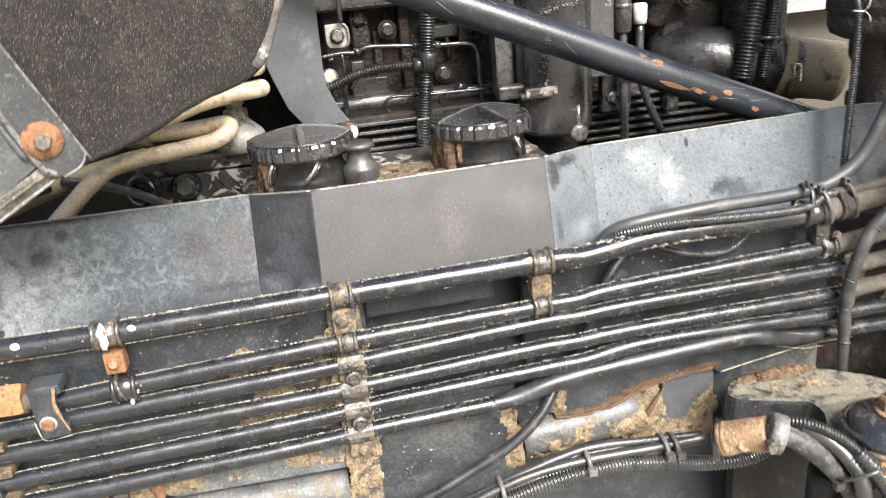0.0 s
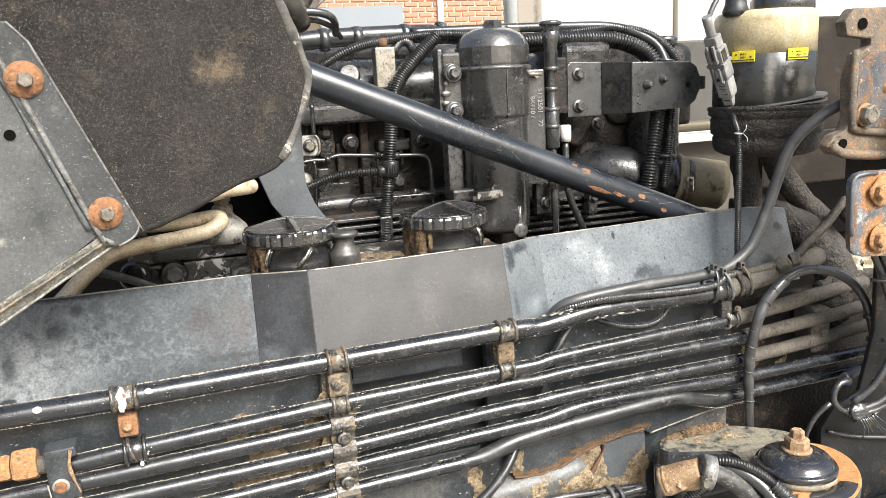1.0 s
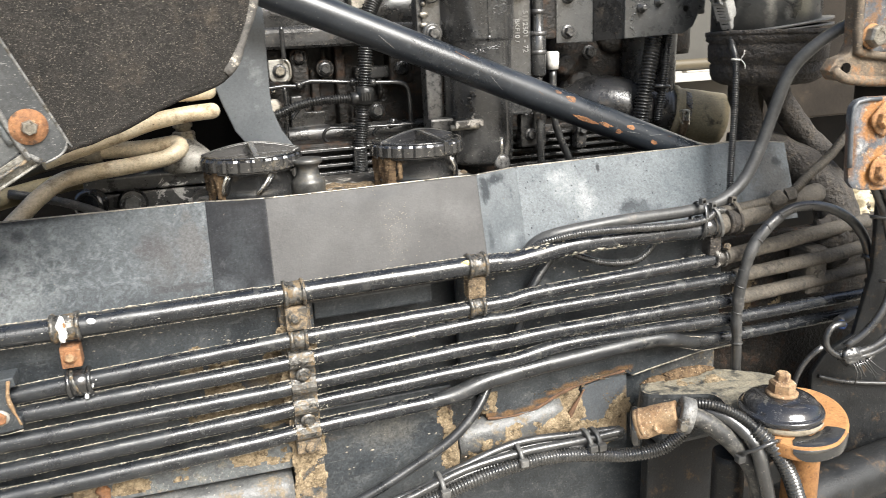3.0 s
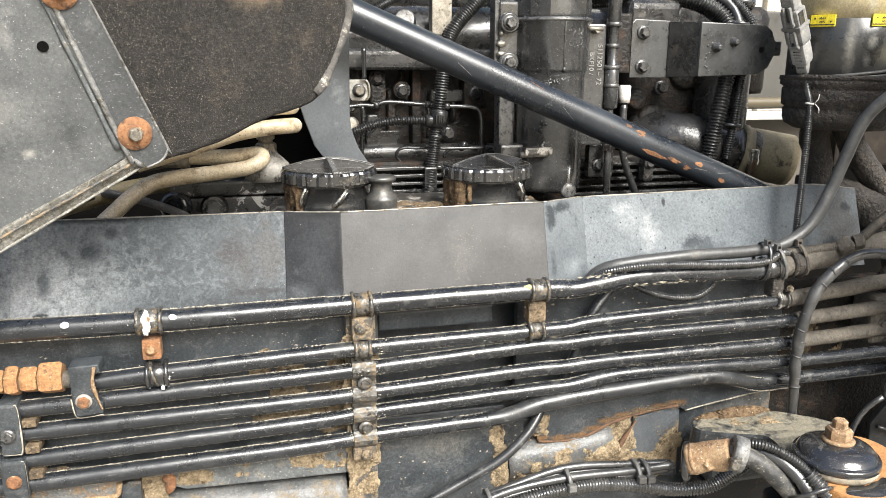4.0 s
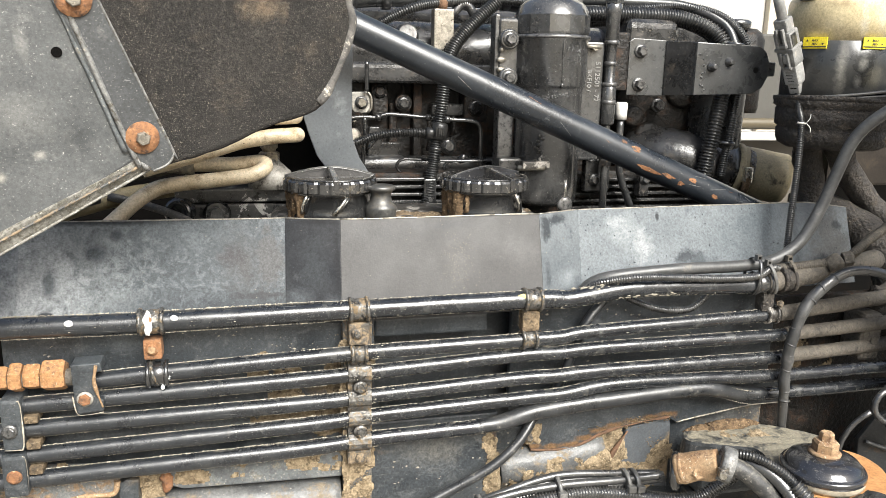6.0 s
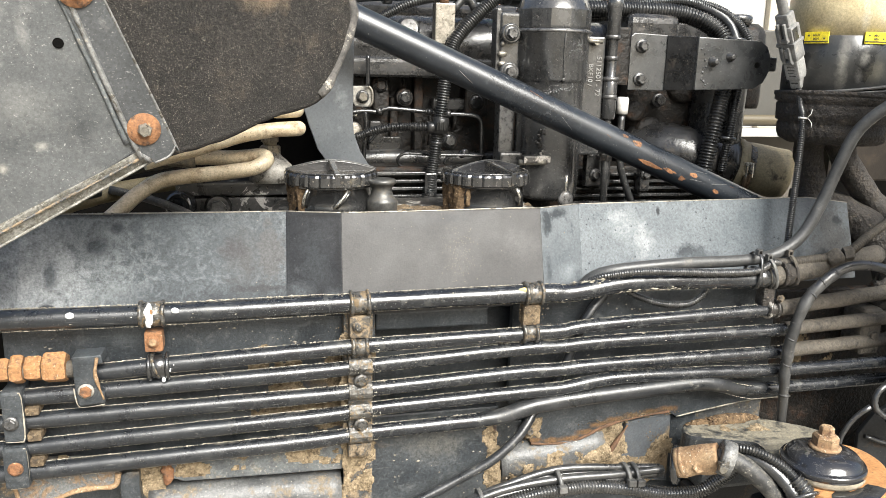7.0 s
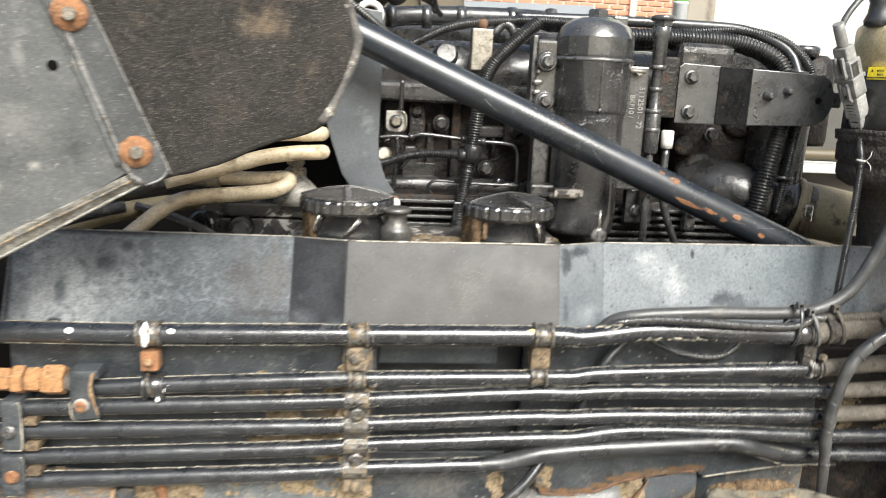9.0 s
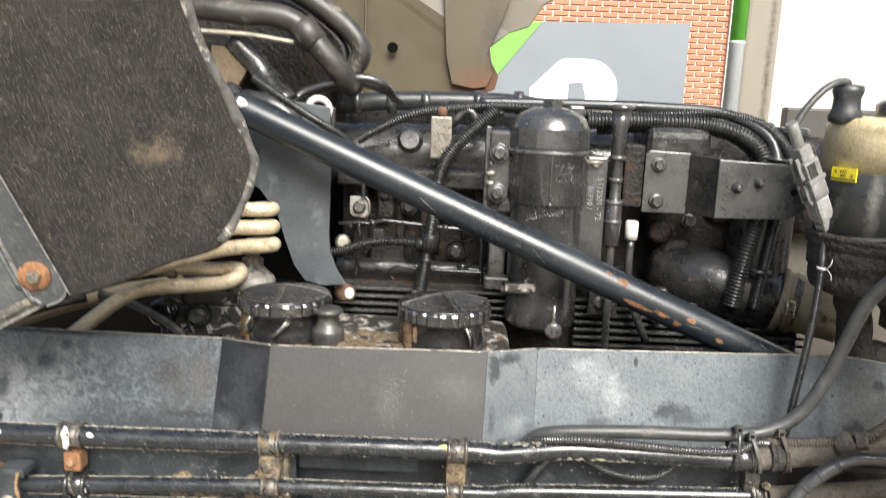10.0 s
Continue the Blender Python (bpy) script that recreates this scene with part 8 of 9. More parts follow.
def rusty_brackets():
    t = thing("rusty_plate", (0.81, 0.66, 1.3), "rusted steel flange plate with flaking slate paint and bolts", "flange plate")
    m = Matrix.Identity(4)
    out = [(0.748, 1.355), (0.75, 1.364), (0.757, 1.371), (0.77, 1.374), (0.95, 1.37), (0.95, 1.242), (0.776, 1.252), (0.762, 1.256), (0.754, 1.265), (0.752, 1.28)]
    part("plate", sheet(B(), [(x, 0.668 + (x - 0.762) * -0.1, z) for x, z in out], (0.004, 0.012, 0), 0.003), M_FLANGE, t)
    part("edge_strip", tube(B(), [(0.752, 0.667, 1.285), (0.749, 0.667, 1.35), (0.757, 0.667, 1.369), (0.79, 0.664, 1.371)], 0.003, 8, wob=0.0008), M_BRKT, t)
    part("fold_flange", sheet(B(), [(0.848, 0.655, 1.382), (0.95, 0.62, 1.38), (0.95, 0.62, 1.235), (0.848, 0.655, 1.243)], (0, 0.008, 0), 0.002), M_FLANGE, t)
    for x, z in ((0.79, 1.345), (0.795, 1.277)):
        part("rust_washer", lump(B(), (x + 0.006, 0.661, z), (0.021, 0.004, 0.02), 0.25, 60, 3), M_RUSTLT, t, "orange rust crust")
        bolt(t, (x, 0.658, z), (0.1, -1, 0), 0.019, 0.008, 0, M_RUSTLT)
    t = thing("rusty_bracket", (0.85, 0.72, 1.45), "rust-stained cast mounting bracket with a large bolt", "bracket")
    out = [(0.8, 1.5), (0.812, 1.535), (0.835, 1.545), (0.835, 1.555), (0.79, 1.56), (0.784, 1.58), (0.8, 1.598), (0.96, 1.6), (0.96, 1.38), (0.8, 1.388), (0.775, 1.392), (0.764, 1.405), (0.775, 1.42), (0.795, 1.425), (0.803, 1.44)]
    part("bracket_plate", sheet(B(), [(x, 0.722, z) for x, z in out], (0, 0.02, 0), 0.003), M_CASTRUST, t)
    part("rust_edge", tube(B(), [(0.806, 0.72, 1.54), (0.803, 0.72, 1.5), (0.806, 0.72, 1.44), (0.815, 0.72, 1.425), (0.9, 0.72, 1.415), (0.95, 0.72, 1.412)], 0.006, 10, wob=0.002), M_CASTRUST, t)
    part("rust_edge", tube(B(), [(0.768, 0.72, 1.408), (0.785, 0.718, 1.394), (0.85, 0.72, 1.386), (0.95, 0.72, 1.384)], 0.007, 10, wob=0.002), M_CASTRUST, t)
    part("face_pad", sheet(B(), [(0.811, 0.7215, 1.432), (0.818, 0.7215, 1.427), (0.95, 0.7215, 1.42), (0.95, 0.7215, 1.54), (0.83, 0.7215, 1.535), (0.811, 0.7215, 1.52)], (0, -0.003, 0), 0.001), M_RUSTPAINT, t, "slate painted face")
    part("lug_hole", lathe(B(), [(0.007, 0), (0.007, 0.002)], (0.79, 0.721, 1.407), (0, -1, 0), 18), M_SHADEBLK, t)
    part("lug_hole", lathe(B(), [(0.008, 0), (0.008, 0.002)], (0.815, 0.721, 1.576), (0, -1, 0), 18), M_SHADEBLK, t)
    bolt(t, (0.823, 0.715, 1.447), (0, -1, 0), 0.026, 0.014, 0.017, M_BOLT, M_RUSTLT)
    part("round_boss", lathe(B(), [(0.045, 0), (0.045, 0.04), (0.03, 0.045)], (0.93, 0.73, 1.47), (0, -1, 0), 24), M_RUSTPAINT, t)
    t.location += Vector((0.01, 0.014, 0))
    corr([(0.94, 0.68, 1.53), (0.9, 0.675, 1.46), (0.9, 0.67, 1.42), (0.94, 0.66, 1.38)], 0.016, "pale grey corrugated hose beside the rusty bracket", 0.006, "corrugated_hose", M_TIE)
    # frame behind the bowl
    t = thing("rear_frame", (1.05, 1.2, 1.1), "dark oily rear frame with drilled cross member", "frame", kind="structure")
    part("cross_member", box(B(), 1.1, 1.8, 1.13, 1.16, 1.38, 1.62, 0.004), M_FRAMEBR, t)
    part("frame_plate", box(B(), 0.94, 1.15, 1.05, 1.08, 1.295, 1.4, 0.004), M_FRAMEBR, t)
    # pale lumps added for the bright background glimpsed through small gaps
    for at, size in (((0.945, 0.888, 1.135), (0.022, 0.008, 0.015)), ((1.015, 0.9, 1.086), (0.014, 0.006, 0.006))):
        part("bright_gap_lump", lump(B(), at, size, 0.3, 60, 3), M_GAPCREAM, t, "added pale filler for bright ground beyond the gaps")
    # dark panels added to narrow the gap, for the shaded void behind
    part("gap_panel", box(B(), 1.0, 1.32, 1.26, 1.3, 0.9, 1.15, 0.004), M_SHADEBLK, t)
    part("gap_panel", box(B(), 1.32, 1.8, 1.26, 1.3, 1.09, 1.15, 0.004), M_SHADEBLK, t)
    part("gap_panel", box(B(), 1.3, 1.8, 1.24, 1.3, 0.8, 1.03, 0.004), M_MUDBLK, t)
    # cream ridge added for the sunlit ground beyond
    part("bright_gap_ridge", crust(B(), (1.28, 1.255, 1.0), (0.3, 0, -0.02), (0, 0.01, 0.11), 60, 30, 0.02, 0.3, 30, 3), M_GAPCREAM, t, "added pale filler for bright ground beyond the gaps")
    part("gap_shade_panel", box(B(), 1.12, 1.5, 1.25, 1.28, 1.13, 1.38, 0.004), M_SHADEBLK, t)
    f = thing("far_side_panel", (1.5, 2.0, 0.0), "beige panel and pale ledge on the far side", "side panel", kind="structure")
    part("far_ledge", box(B(), 1.15, 2.2, 1.98, 2.05, 1.3, 1.325, 0.004), M_WALLW, f)
    part("far_rail", tube(B(), [(1.15, 2.03, 1.35), (2.2, 2.03, 1.352)], 0.016, 16), M_HOOD, f)
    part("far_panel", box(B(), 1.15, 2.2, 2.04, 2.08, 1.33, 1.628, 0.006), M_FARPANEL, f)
    part("far_skirt", box(B(), 0.95, 2.8, 2.07, 2.11, 0.35, 1.3, 0.006), M_TAUPE, f)
    part("far_leg", box(B(), 1.9, 2.0, 2.05, 2.1, 0.0, 1.33, 0.006), M_HOOD, f)


def guard():
    t = thing("hose_guard", (0.9, 0.74, 0.7), "black guard plate with bundled hoses tied to it", "guard plate")
    part("guard_plate", sheet(B(), [(0.895, 0.745, 1.235), (1.1, 0.7, 1.23), (1.1, 0.7, 0.7), (0.825, 0.76, 0.7), (0.82, 0.765, 0.94), (0.84, 0.76, 0.975), (0.88, 0.75, 1.0), (0.9, 0.746, 1.1)], (0, 0.008, 0), 0.002), M_GUARD, t)
    for pts, r in (([(0.83, 0.715, 1.27), (0.846, 0.71, 1.24), (0.87, 0.71, 1.196), (0.89, 0.71, 1.144), (0.896, 0.71, 1.085), (0.884, 0.71, 1.05), (0.862, 0.715, 1.02), (0.838, 0.725, 0.998)], 0.0055),
                   ([(0.845, 0.705, 1.265), (0.879, 0.705, 1.199), (0.905, 0.705, 1.142), (0.917, 0.705, 1.081), (0.907, 0.705, 1.027), (0.88, 0.71, 0.998), (0.845, 0.722, 0.984)], 0.0058),
                   ([(0.86, 0.7, 1.26), (0.9, 0.7, 1.18), (0.92, 0.698, 1.12), (0.925, 0.698, 1.06), (0.905, 0.7, 1.01), (0.87, 0.71, 0.985), (0.835, 0.725, 0.98)], 0.004),
                   ([(0.842, 0.735, 1.03), (0.822, 0.735, 1.03), (0.811, 0.735, 1.015), (0.812, 0.732, 0.997), (0.83, 0.725, 0.983), (0.86, 0.72, 0.978)], 0.0048),
                   ([(0.9, 0.715, 1.0), (0.87, 0.715, 0.972), (0.845, 0.72, 0.97), (0.828, 0.726, 0.99)], 0.004)):
        part("bundled_hose", tube(B(), pts, r, 12, 0.008), M_RUBBER, t)
    part("hose_knot", lump(B(), (0.85, 0.722, 0.982), (0.026, 0.012, 0.014), 0.45, 70, 4), M_RUBBER, t, "taped knot of hoses")
    for k in range(7):
        part("loose_tail", tube(B(), [(0.84 + 0.005 * k, 0.712, 0.978), (0.845 + 0.007 * k, 0.705, 0.962 - 0.003 * (k % 3)), (0.842 + 0.01 * k, 0.705, 0.945 + 0.004 * (k % 4))], 0.0011, 6), M_RUBBER, t)
    for z, x in ((1.2, 0.875), (1.1, 0.905)):
        part("hose_tie", tube(B(), [(x - 0.03, 0.712, z), (x, 0.692, z - 0.002), (x + 0.1, 0.68, z - 0.006)], 0.0028, 8), M_CORR, t)
    part("blue_plug", lathe(B(), [(0.006, 0), (0.0075, 0.003), (0.0065, 0.008), (0.003, 0.009)], (0.878, 0.775, 1.01), (-0.4, -1, 0.1), 20), M_BLUE, t, "blue plastic plug")
    part("plug_stub", tube(B(), [(0.93, 0.8, 1.012), (0.88, 0.782, 1.01)], 0.0085, 14), M_TIE, t)
    part("bracket_edge", tube(B(), [(0.822, 0.755, 0.94), (0.87, 0.745, 0.925), (0.96, 0.72, 0.915)], 0.0035, 8), M_CORR, t)
    obj("thin_cable", tube(B(), [(0.805, 0.735, 1.0), (0.79, 0.745, 0.98), (0.775, 0.75, 0.95), (0.772, 0.755, 0.9)], 0.004, 10), M_RUBBER, "thin black cable hanging from the bundle", "cable")


def cab_mount():
    t = thing("rubber_mount", (0.65, 0.645, 0.8), "black domed rubber mount on an orange rusty bracket with bolt", "rubber mount")
    c = Vector((0.65, 0.645, 0))
    part("dome_disc", lathe(B(), [(0.052, 0.966), (0.0545, 0.969), (0.0545, 0.975), (0.0525, 0.978), (0.0505, 0.977), (0.049, 0.9805), (0.044, 0.987), (0.032, 0.9925), (0.015, 0.996)], c, (0, 0, 1), 44), M_DOME, t)
    part("dome_seat", lathe(B(), [(0.051, 0.958), (0.0535, 0.962), (0.0535, 0.968), (0.05, 0.969)], c, (0, 0, 1), 40), M_MUDLT, t, "dusty seat")
    part("mount_washer", lathe(B(), [(0.02, 0.994), (0.021, 0.997), (0.018, 0.999)], c, (0, 0, 1), 24), M_RUSTCREAM, t)
    part("mount_nut", hexhead(B(), (0.65, 0.645, 0.997), (0, 0, 1), 0.029, 0.017), M_RUSTCREAM, t, "rusty nut")
    part("mount_stud", hexhead(B(), (0.65, 0.645, 1.013), (0, 0, 1), 0.0165, 0.012), M_RUSTCREAM, t)
    ctl = [(0.6, 0.64), (0.604, 0.6), (0.626, 0.572), (0.67, 0.566), (0.724, 0.6), (0.755, 0.648), (0.757, 0.69), (0.735, 0.715), (0.68, 0.715), (0.62, 0.69), (0.6, 0.64)]
    out = [(q.x, q.y) for q in smooth_path([(x, y, 0) for x, y in ctl], 0.007)][:-1]
    part("orange_bracket", sheet(B(), [(x, y, 0.957) for x, y in out], (0, 0, -0.02), 0.004), M_ORANGE, t, "orange rusty bracket")
    bm = B()
    prev = None
    for q in out:
        if not (q[1] < 0.612 and 0.612 < q[0] < 0.71):
            prev = None
            continue
        d = (Vector((0.668, 0.65, 0)) - Vector((q[0], q[1], 0))).normalized()
        end = max(0.3, min(1.0, (q[0] - 0.608) / 0.014, (0.715 - q[0]) / 0.014))
        w = (0.03 + 0.014 * noise.noise((q[0] * 28, q[1] * 28, 0))) * end
        cur = [bm.verts.new((q[0] + d.x * w, q[1] + d.y * w, 0.9576)), bm.verts.new((q[0] + d.x * 0.004, q[1] + d.y * 0.004, 0.9577)), bm.verts.new((q[0] - d.x * 0.0008, q[1] - d.y * 0.0008, 0.9525)), bm.verts.new((q[0] - d.x * 0.0008, q[1] - d.y * 0.0008, 0.9525 - 0.014 * end + 0.004 * noise.noise((q[0] * 40, 0, 0))))]
        if prev:
            for k in range(3):
                bm.faces.new((prev[k], prev[k + 1], cur[k + 1], cur[k])).smooth = True
        prev = cur
    part("paint_remnant", bm, M_BLACK, t, "black paint remnant")
    part("lower_post", lathe(B(), [(0.023, 0.7), (0.023, 0.93), (0.03, 0.937), (0.03, 0.94)], (0.668, 0.62, 0), (0, 0, 1), 24), M_ORANGE, t)
    a = thing("mount_arm", (0.56, 0.78, 0.9), "black steel arm dusted with tan dirt, reaching to the rubber mount", "support arm")
    out = smooth_path([(x, y, 0) for x, y in ((0.527, 0.79), (0.532, 0.776), (0.552, 0.764), (0.595, 0.747), (0.614, 0.735), (0.612, 0.712), (0.597, 0.684), (0.59, 0.66), (0.591, 0.635), (0.602, 0.612), (0.63, 0.616), (0.69, 0.66), (0.735, 0.72), (0.738, 0.755), (0.706, 0.788), (0.67, 0.812), (0.644, 0.818), (0.58, 0.823), (0.543, 0.812), (0.527, 0.79))], 0.006)[:-1]
    part("arm_casting", sheet(B(), [(q.x, q.y, 0.9592 + 0.0006 * noise.noise(q * 60)) for q in out], (0, 0.006, -0.046), 0.006), M_ARM, a)
    bm = crust(B(), (0.56, 0.775, 0.9598), (0.11, -0.012, 0.0), (0.01, 0.03, 0.0), 110, 44, 0.0016, 0.5, 60, 41)
    part("arm_dirt", bm, M_STRAW, a, "loose tan dirt")
    part("arm_web", box(B(), 0.56, 0.66, 0.78, 0.86, 0.86, 0.912, 0.008), M_RAIL, a)
    bm = B()
    for at, size in (((0.617, 0.81, 0.958), (0.05, 0.012, 0.0105)), ((0.585, 0.812, 0.957), (0.04, 0.01, 0.006))):
        r = bmesh.ops.create_icosphere(bm, subdivisions=6, radius=1.0)
        for v in r["verts"]:
            d = Vector((v.co.x * size[0], v.co.y * size[1], v.co.z * size[2]))
            w = d + Vector(at)
            v.co = w + d * (0.3 * noise.noise(w * 50) + 0.16 * noise.noise(w * 170) + 0.1 * noise.noise(w * 480))
            for f in v.link_faces:
                f.smooth = True
    part("arm_mound", bm, M_RUSTMUD, a, "heap of brown dirt")
    # pipe stub with hose
    t = thing("hose_stub", (0.5, 0.72, 0.95), "rusty pipe stub with a grey hose held by a band clamp", "hose stub")
    s = Vector((0.464, 0.699, 0.962))
    h0 = Vector((0.513, 0.66, 0.985))
    ax = (h0 - s).normalized()
    part("stub_flange", lathe(B(), [(0.022, -0.008), (0.0265, -0.006), (0.0265, 0.0), (0.022, 0.003)], s + Vector((0.004, 0.004, -0.006)), (0.8, -0.6, 0.1), 28), M_BLACK, t)
    part("stub_pipe", tube(B(), [s, s + ax * 0.03, h0 - ax * 0.01], 0.0195, 24, 0.004, wob=0.003), M_RUSTCREAM, t)
    for k in (0.008,):
        part("stub_ring", lathe(B(), [(0.0192, -0.003), (0.0208, -0.002), (0.0208, 0.002), (0.0192, 0.003)], s + ax * k, ax, 26), M_RUSTCREAM, t)
    part("stub_bolt", hexhead(B(), (0.4785, 0.672, 0.97), (-0.3, -1, 0.25), 0.016, 0.006), M_RUSTCREAM, t)
    part("hose_end", tube(B(), [h0 - ax * 0.01, h0, (0.538, 0.65, 0.973), (0.577, 0.635, 0.934), (0.6, 0.628, 0.895), (0.612, 0.625, 0.845), (0.615, 0.625, 0.78)], 0.0122, 20, 0.008, wob=0.0005), M_DUSTHOSE, t)
    part("band_clamp", lathe(B(), [(0.018, -0.009), (0.0232, -0.008), (0.0236, 0), (0.0232, 0.008), (0.018, 0.009)], h0 - ax * 0.002, (0.85, -0.45, -0.25), 32), M_BEAD, t)
    part("clamp_ear", box(B(), -0.006, 0.006, -0.005, 0.005, -0.006, 0.007, 0.002, Matrix.Translation((0.497, 0.645, 0.982))), M_CLAMP, t)
    part("clamp_screw", hexhead(B(), (0.494, 0.641, 0.982), (-0.5, -1, 0.1), 0.01, 0.007), M_BOLT, t, "bright clamp screw")
    corr([(0.524, 0.668, 0.995), (0.54, 0.653, 0.998), (0.557, 0.643, 0.993), (0.578, 0.63, 0.98), (0.594, 0.617, 0.963)], 0.0066, "thin black corrugated conduit beside the hose stub", 0.0036)
    corr([(0.588, 0.621, 0.968), (0.597, 0.612, 0.957), (0.609, 0.604, 0.941), (0.622, 0.599, 0.918), (0.636, 0.596, 0.885), (0.65, 0.594, 0.84), (0.656, 0.594, 0.8)], 0.0112, "grey corrugated hose bending down beside the mount", 0.0052, "corrugated_hose", M_CORRLT)
    obj("black_hose", tube(B(), [(0.535, 0.672, 0.985), (0.56, 0.65, 0.979), (0.576, 0.634, 0.966), (0.588, 0.616, 0.945), (0.592, 0.606, 0.915), (0.602, 0.602, 0.868), (0.61, 0.6, 0.8)], 0.0092, 14), M_RUBBER, "black hose beside the corrugated one", "hose")
    tie = thing("cable_tie", (0.59, 0.61, 0.95), "black cable tie round two hoses", "cable tie", "cable ties")
    part("tie_band", tube(B(), [(0.562, 0.618, 0.938), (0.572, 0.6, 0.952), (0.59, 0.592, 0.962), (0.607, 0.598, 0.958), (0.613, 0.606, 0.948)], 0.0026, 8), M_RUBBER, tie)
    part("tie_head", box(B(), 0.556, 0.567, 0.608, 0.618, 0.93, 0.94, 0.002), M_RUBBER, tie)
    # added dark screen: keeps bright ground from showing below the mount
    obj("dark_ground_screen", box(B(), 0.55, 1.6, 0.8, 0.82, 0.3, 0.86, 0.004), M_GUARD, "added dark plate hiding bright ground under the mount", "frame plate", kind="structure")
    obj("frame_tube", tube(B(), [(0.7, 0.68, 0.78), (0.8, 0.69, 0.79), (1.05, 0.71, 0.8)], 0.036, 26), M_GUARD, "thick black frame tube below the guard", "frame tube")
    obj("upright_tube", tube(B(), [(0.6, 0.68, 0.9), (0.6, 0.68, 0.7)], 0.022, 20), M_GUARD, "dark upright tube under the hose stub", "frame tube")


def cable_bundle():
    base = [(0.08, 0.86), (0.16, 0.874), (0.243, 0.897), (0.327, 0.908), (0.425, 0.905), (0.49, 0.903)]
    for dy, dz, r in ((-0.01, 0.004, 0.006), (0.0, 0.008, 0.0055), (-0.006, -0.006, 0.0055), (0.006, 0.0, 0.005)):
        obj("wiring_cable", tube(B(), [(x, 0.785 + dy, z + dz * (1 + 0.6 * math.sin(x * 20 + dz * 900))) for x, z in base], r, 10, 0.01), M_RUBBER, "black cable in the bundle along the chassis", "cable", "bundled cables")
    corr([(0.12, 0.775, 0.862), (0.2, 0.772, 0.874), (0.28, 0.77, 0.892), (0.36, 0.77, 0.897), (0.43, 0.768, 0.888), (0.49, 0.766, 0.874), (0.54, 0.755, 0.878), (0.565, 0.74, 0.905), (0.575, 0.72, 0.935)], 0.0105, "black corrugated conduit tied below the cables", 0.0045, material=M_CORRLT)
    for x, z in ((0.21, 0.884), (0.325, 0.903), (0.432, 0.901), (0.446, 0.9)):
        t = thing("cable_tie", (x, 0.78, z), "grey cable tie round the wiring bundle", "cable tie", "cable ties")
        part("tie_band", lathe(B(), [(0.0195, -0.003), (0.0205, -0.0025), (0.0205, 0.0025), (0.0195, 0.003)], (x, 0.78, z), (1, 0, 0.1), 22), M_TIE, t)
        part("tie_head", box(B(), x - 0.006, x + 0.006, 0.754, 0.763, z - 0.004, z + 0.006, 0.0015), M_TIE, t)


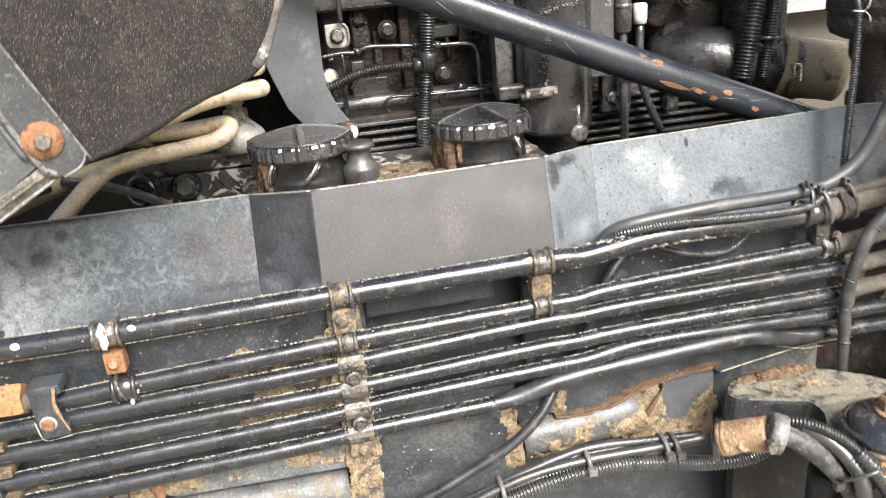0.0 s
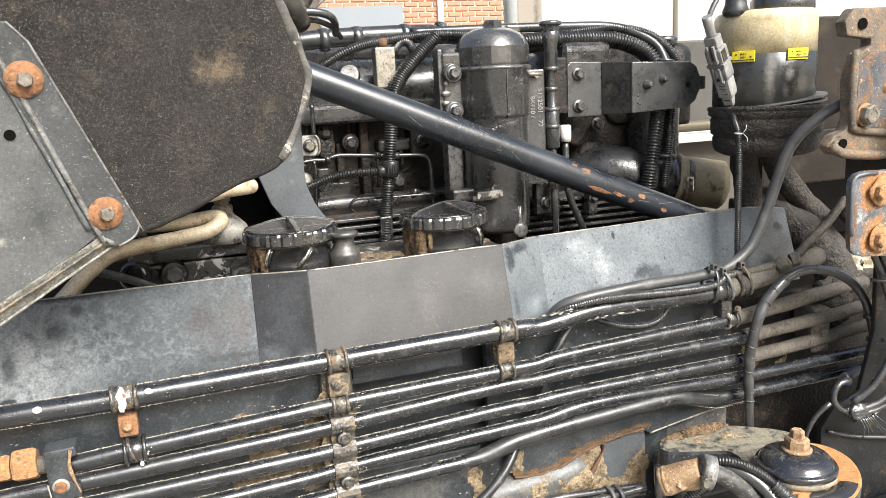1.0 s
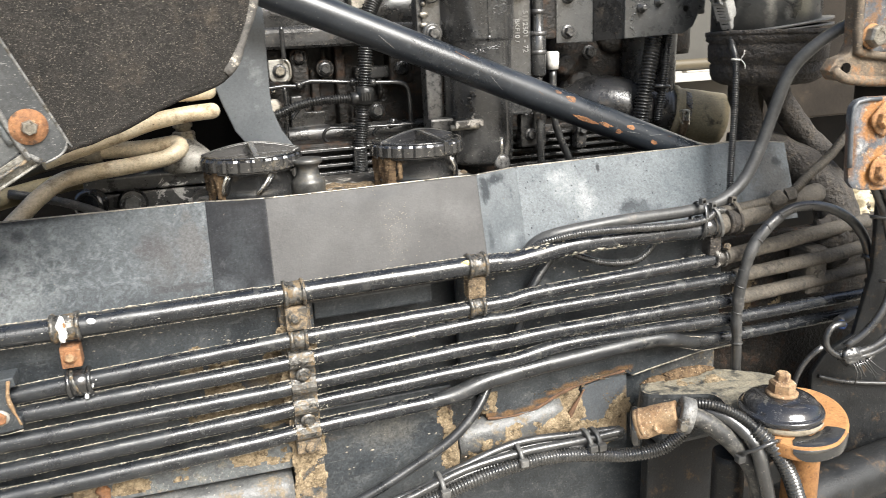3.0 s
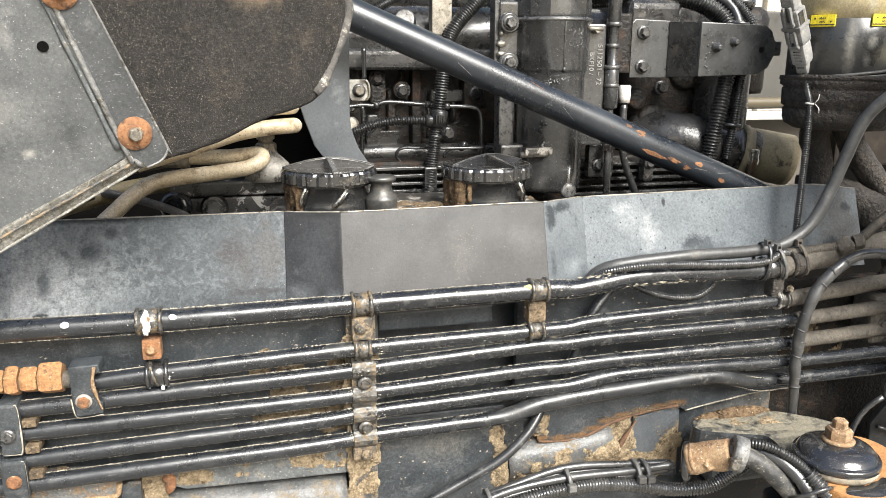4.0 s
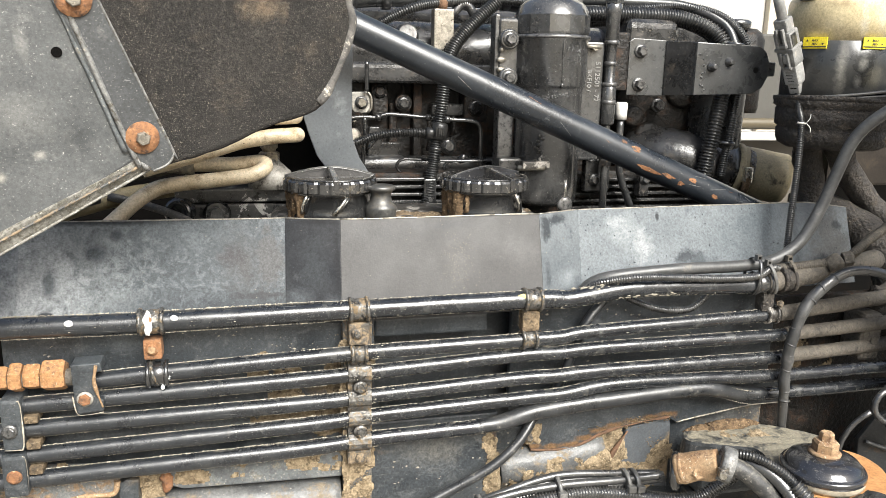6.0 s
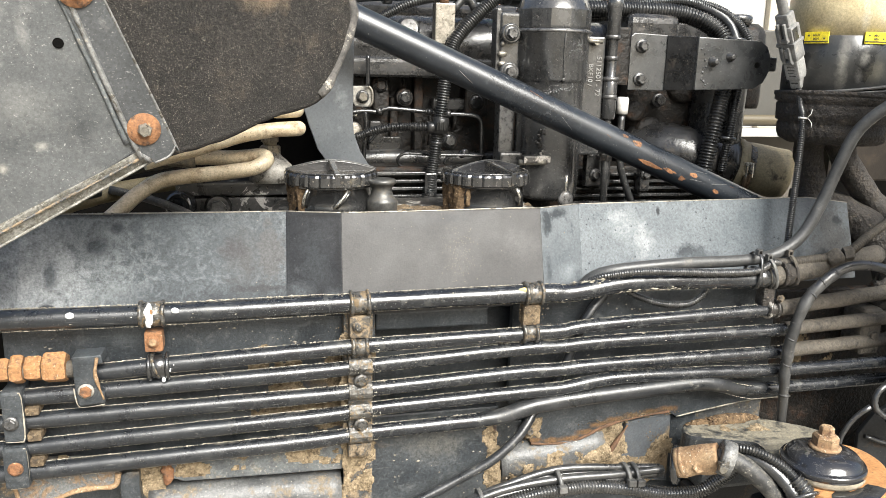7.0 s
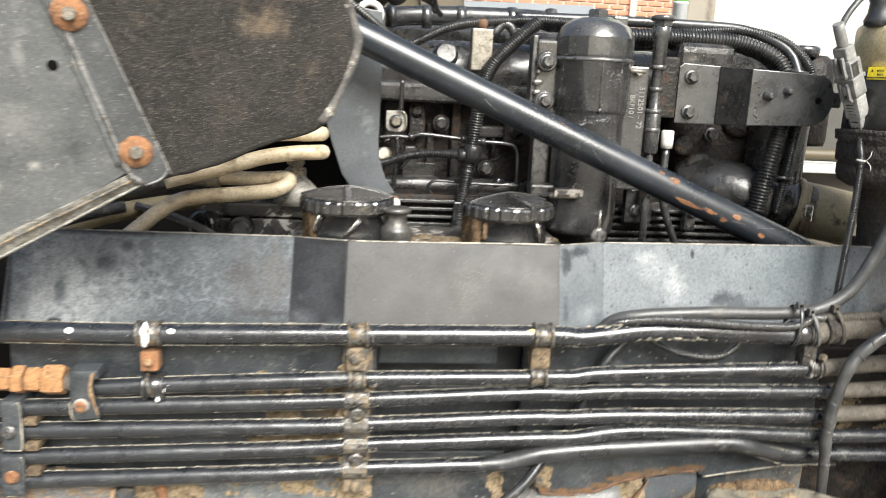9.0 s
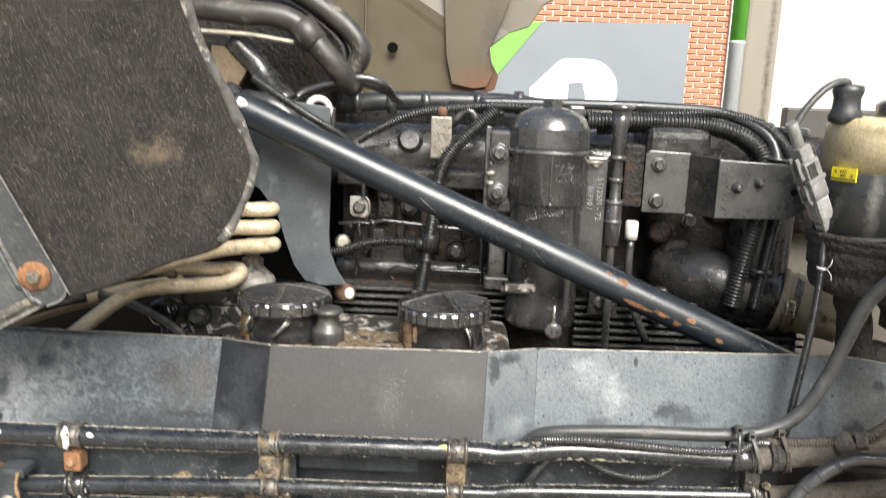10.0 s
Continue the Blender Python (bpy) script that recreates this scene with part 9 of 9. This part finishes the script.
def top_left_hoses():
    t = thing("upper_hose", (-0.05, 1.15, 1.7), "dusty dark hose loop with a dull rod above the brace", "hose")
    part("hose_bend", tube(B(), [(-0.3, 1.16, 1.75), (-0.2, 1.14, 1.748), (-0.15, 1.125, 1.744), (-0.08, 1.12, 1.738), (-0.02, 1.12, 1.736), (0.02, 1.122, 1.72), (0.052, 1.122, 1.685), (0.08, 1.13, 1.655), (0.095, 1.16, 1.63)], 0.018, 18, wob=0.0015), M_SHADEHOSE, t)
    part("hose_bend", tube(B(), [(-0.2, 1.17, 1.83), (-0.05, 1.16, 1.805), (0.001, 1.15, 1.78), (0.055, 1.15, 1.748), (0.091, 1.15, 1.719), (0.109, 1.15, 1.694), (0.103, 1.155, 1.671), (0.085, 1.165, 1.65), (0.06, 1.18, 1.625)], 0.0165, 18, wob=0.001), M_SHADEHOSE, t)
    part("inner_hose", tube(B(), [(-0.15, 1.19, 1.79), (-0.02, 1.18, 1.765), (0.04, 1.175, 1.73), (0.075, 1.175, 1.695), (0.075, 1.18, 1.655)], 0.014, 14), M_RUBBER, t)
    part("hose_cuff", lathe(B(), [(0.018, -0.02), (0.0215, -0.018), (0.0215, 0.018), (0.018, 0.02)], (0.03, 1.121, 1.71), (0.62, 0, -0.7), 20), M_SHADEHOSE, t)
    part("silver_rod", tube(B(), [(-0.2, 1.1, 1.712), (-0.131, 1.1, 1.707), (-0.057, 1.1, 1.704), (0.012, 1.1, 1.695)], 0.0036, 10), M_ROD, t, "dull beige rod")
    b = thing("upper_bracket", (-0.08, 1.2, 1.66), "dark oily bracket plate with a tan rusty hanger", "bracket")
    part("back_plate", sheet(B(), [(-0.3, 1.21, 1.5), (-0.3, 1.21, 1.78), (-0.02, 1.21, 1.75), (0.045, 1.21, 1.72), (0.082, 1.21, 1.68), (0.075, 1.21, 1.64), (0.06, 1.21, 1.6), (0.05, 1.21, 1.5)], (0, 0.012, 0), 0.003), M_ENGINE_BR, b)
    part("rusty_hanger", sheet(B(), [(-0.135, 1.16, 1.69), (-0.05, 1.16, 1.685), (-0.075, 1.16, 1.655), (-0.09, 1.16, 1.63), (-0.1, 1.16, 1.605), (-0.14, 1.16, 1.6)], (0, 0.02, 0), 0.003), M_TANHANG, b, "tan rusty hanger plate")
    part("hanger_bar", tube(B(), [(-0.1, 1.17, 1.7), (-0.06, 1.165, 1.66), (-0.03, 1.15, 1.625), (0.0, 1.13, 1.6)], 0.02, 14, wob=0.003), M_ENGINE, b)
    part("hanger_lug", tube(B(), [(-0.1, 1.12, 1.6), (-0.06, 1.1, 1.605), (-0.02, 1.09, 1.6), (0.02, 1.09, 1.575)], 0.016, 14, wob=0.003), M_ENGINE, b)
    obj("arched_cable", tube(B(), [(0.0, 1.13, 1.6), (0.017, 1.14, 1.62), (0.075, 1.14, 1.64), (0.111, 1.14, 1.647), (0.147, 1.15, 1.638), (0.16, 1.19, 1.615)], 0.0065, 10), M_RUBBER, "thin black cable arching over the rail", "cable", "engine cables")
    obj("arched_cable", tube(B(), [(0.02, 1.15, 1.605), (0.06, 1.155, 1.628), (0.11, 1.155, 1.636), (0.15, 1.17, 1.625), (0.17, 1.2, 1.61)], 0.0045, 10), M_SHADEHOSE, "thin dusty cable arching over the rail", "cable", "engine cables")
    corr([(-0.03, 1.02, 1.64), (0.01, 1.03, 1.612), (0.05, 1.05, 1.585), (0.085, 1.085, 1.56), (0.11, 1.13, 1.53)], 0.0065, "thin corrugated conduit lying along the brace")


reservoir()
pale_tie()
muddy_plumbing()
hoses()
rusty_brackets()
guard()
cab_mount()
cable_bundle()
top_left_hoses()
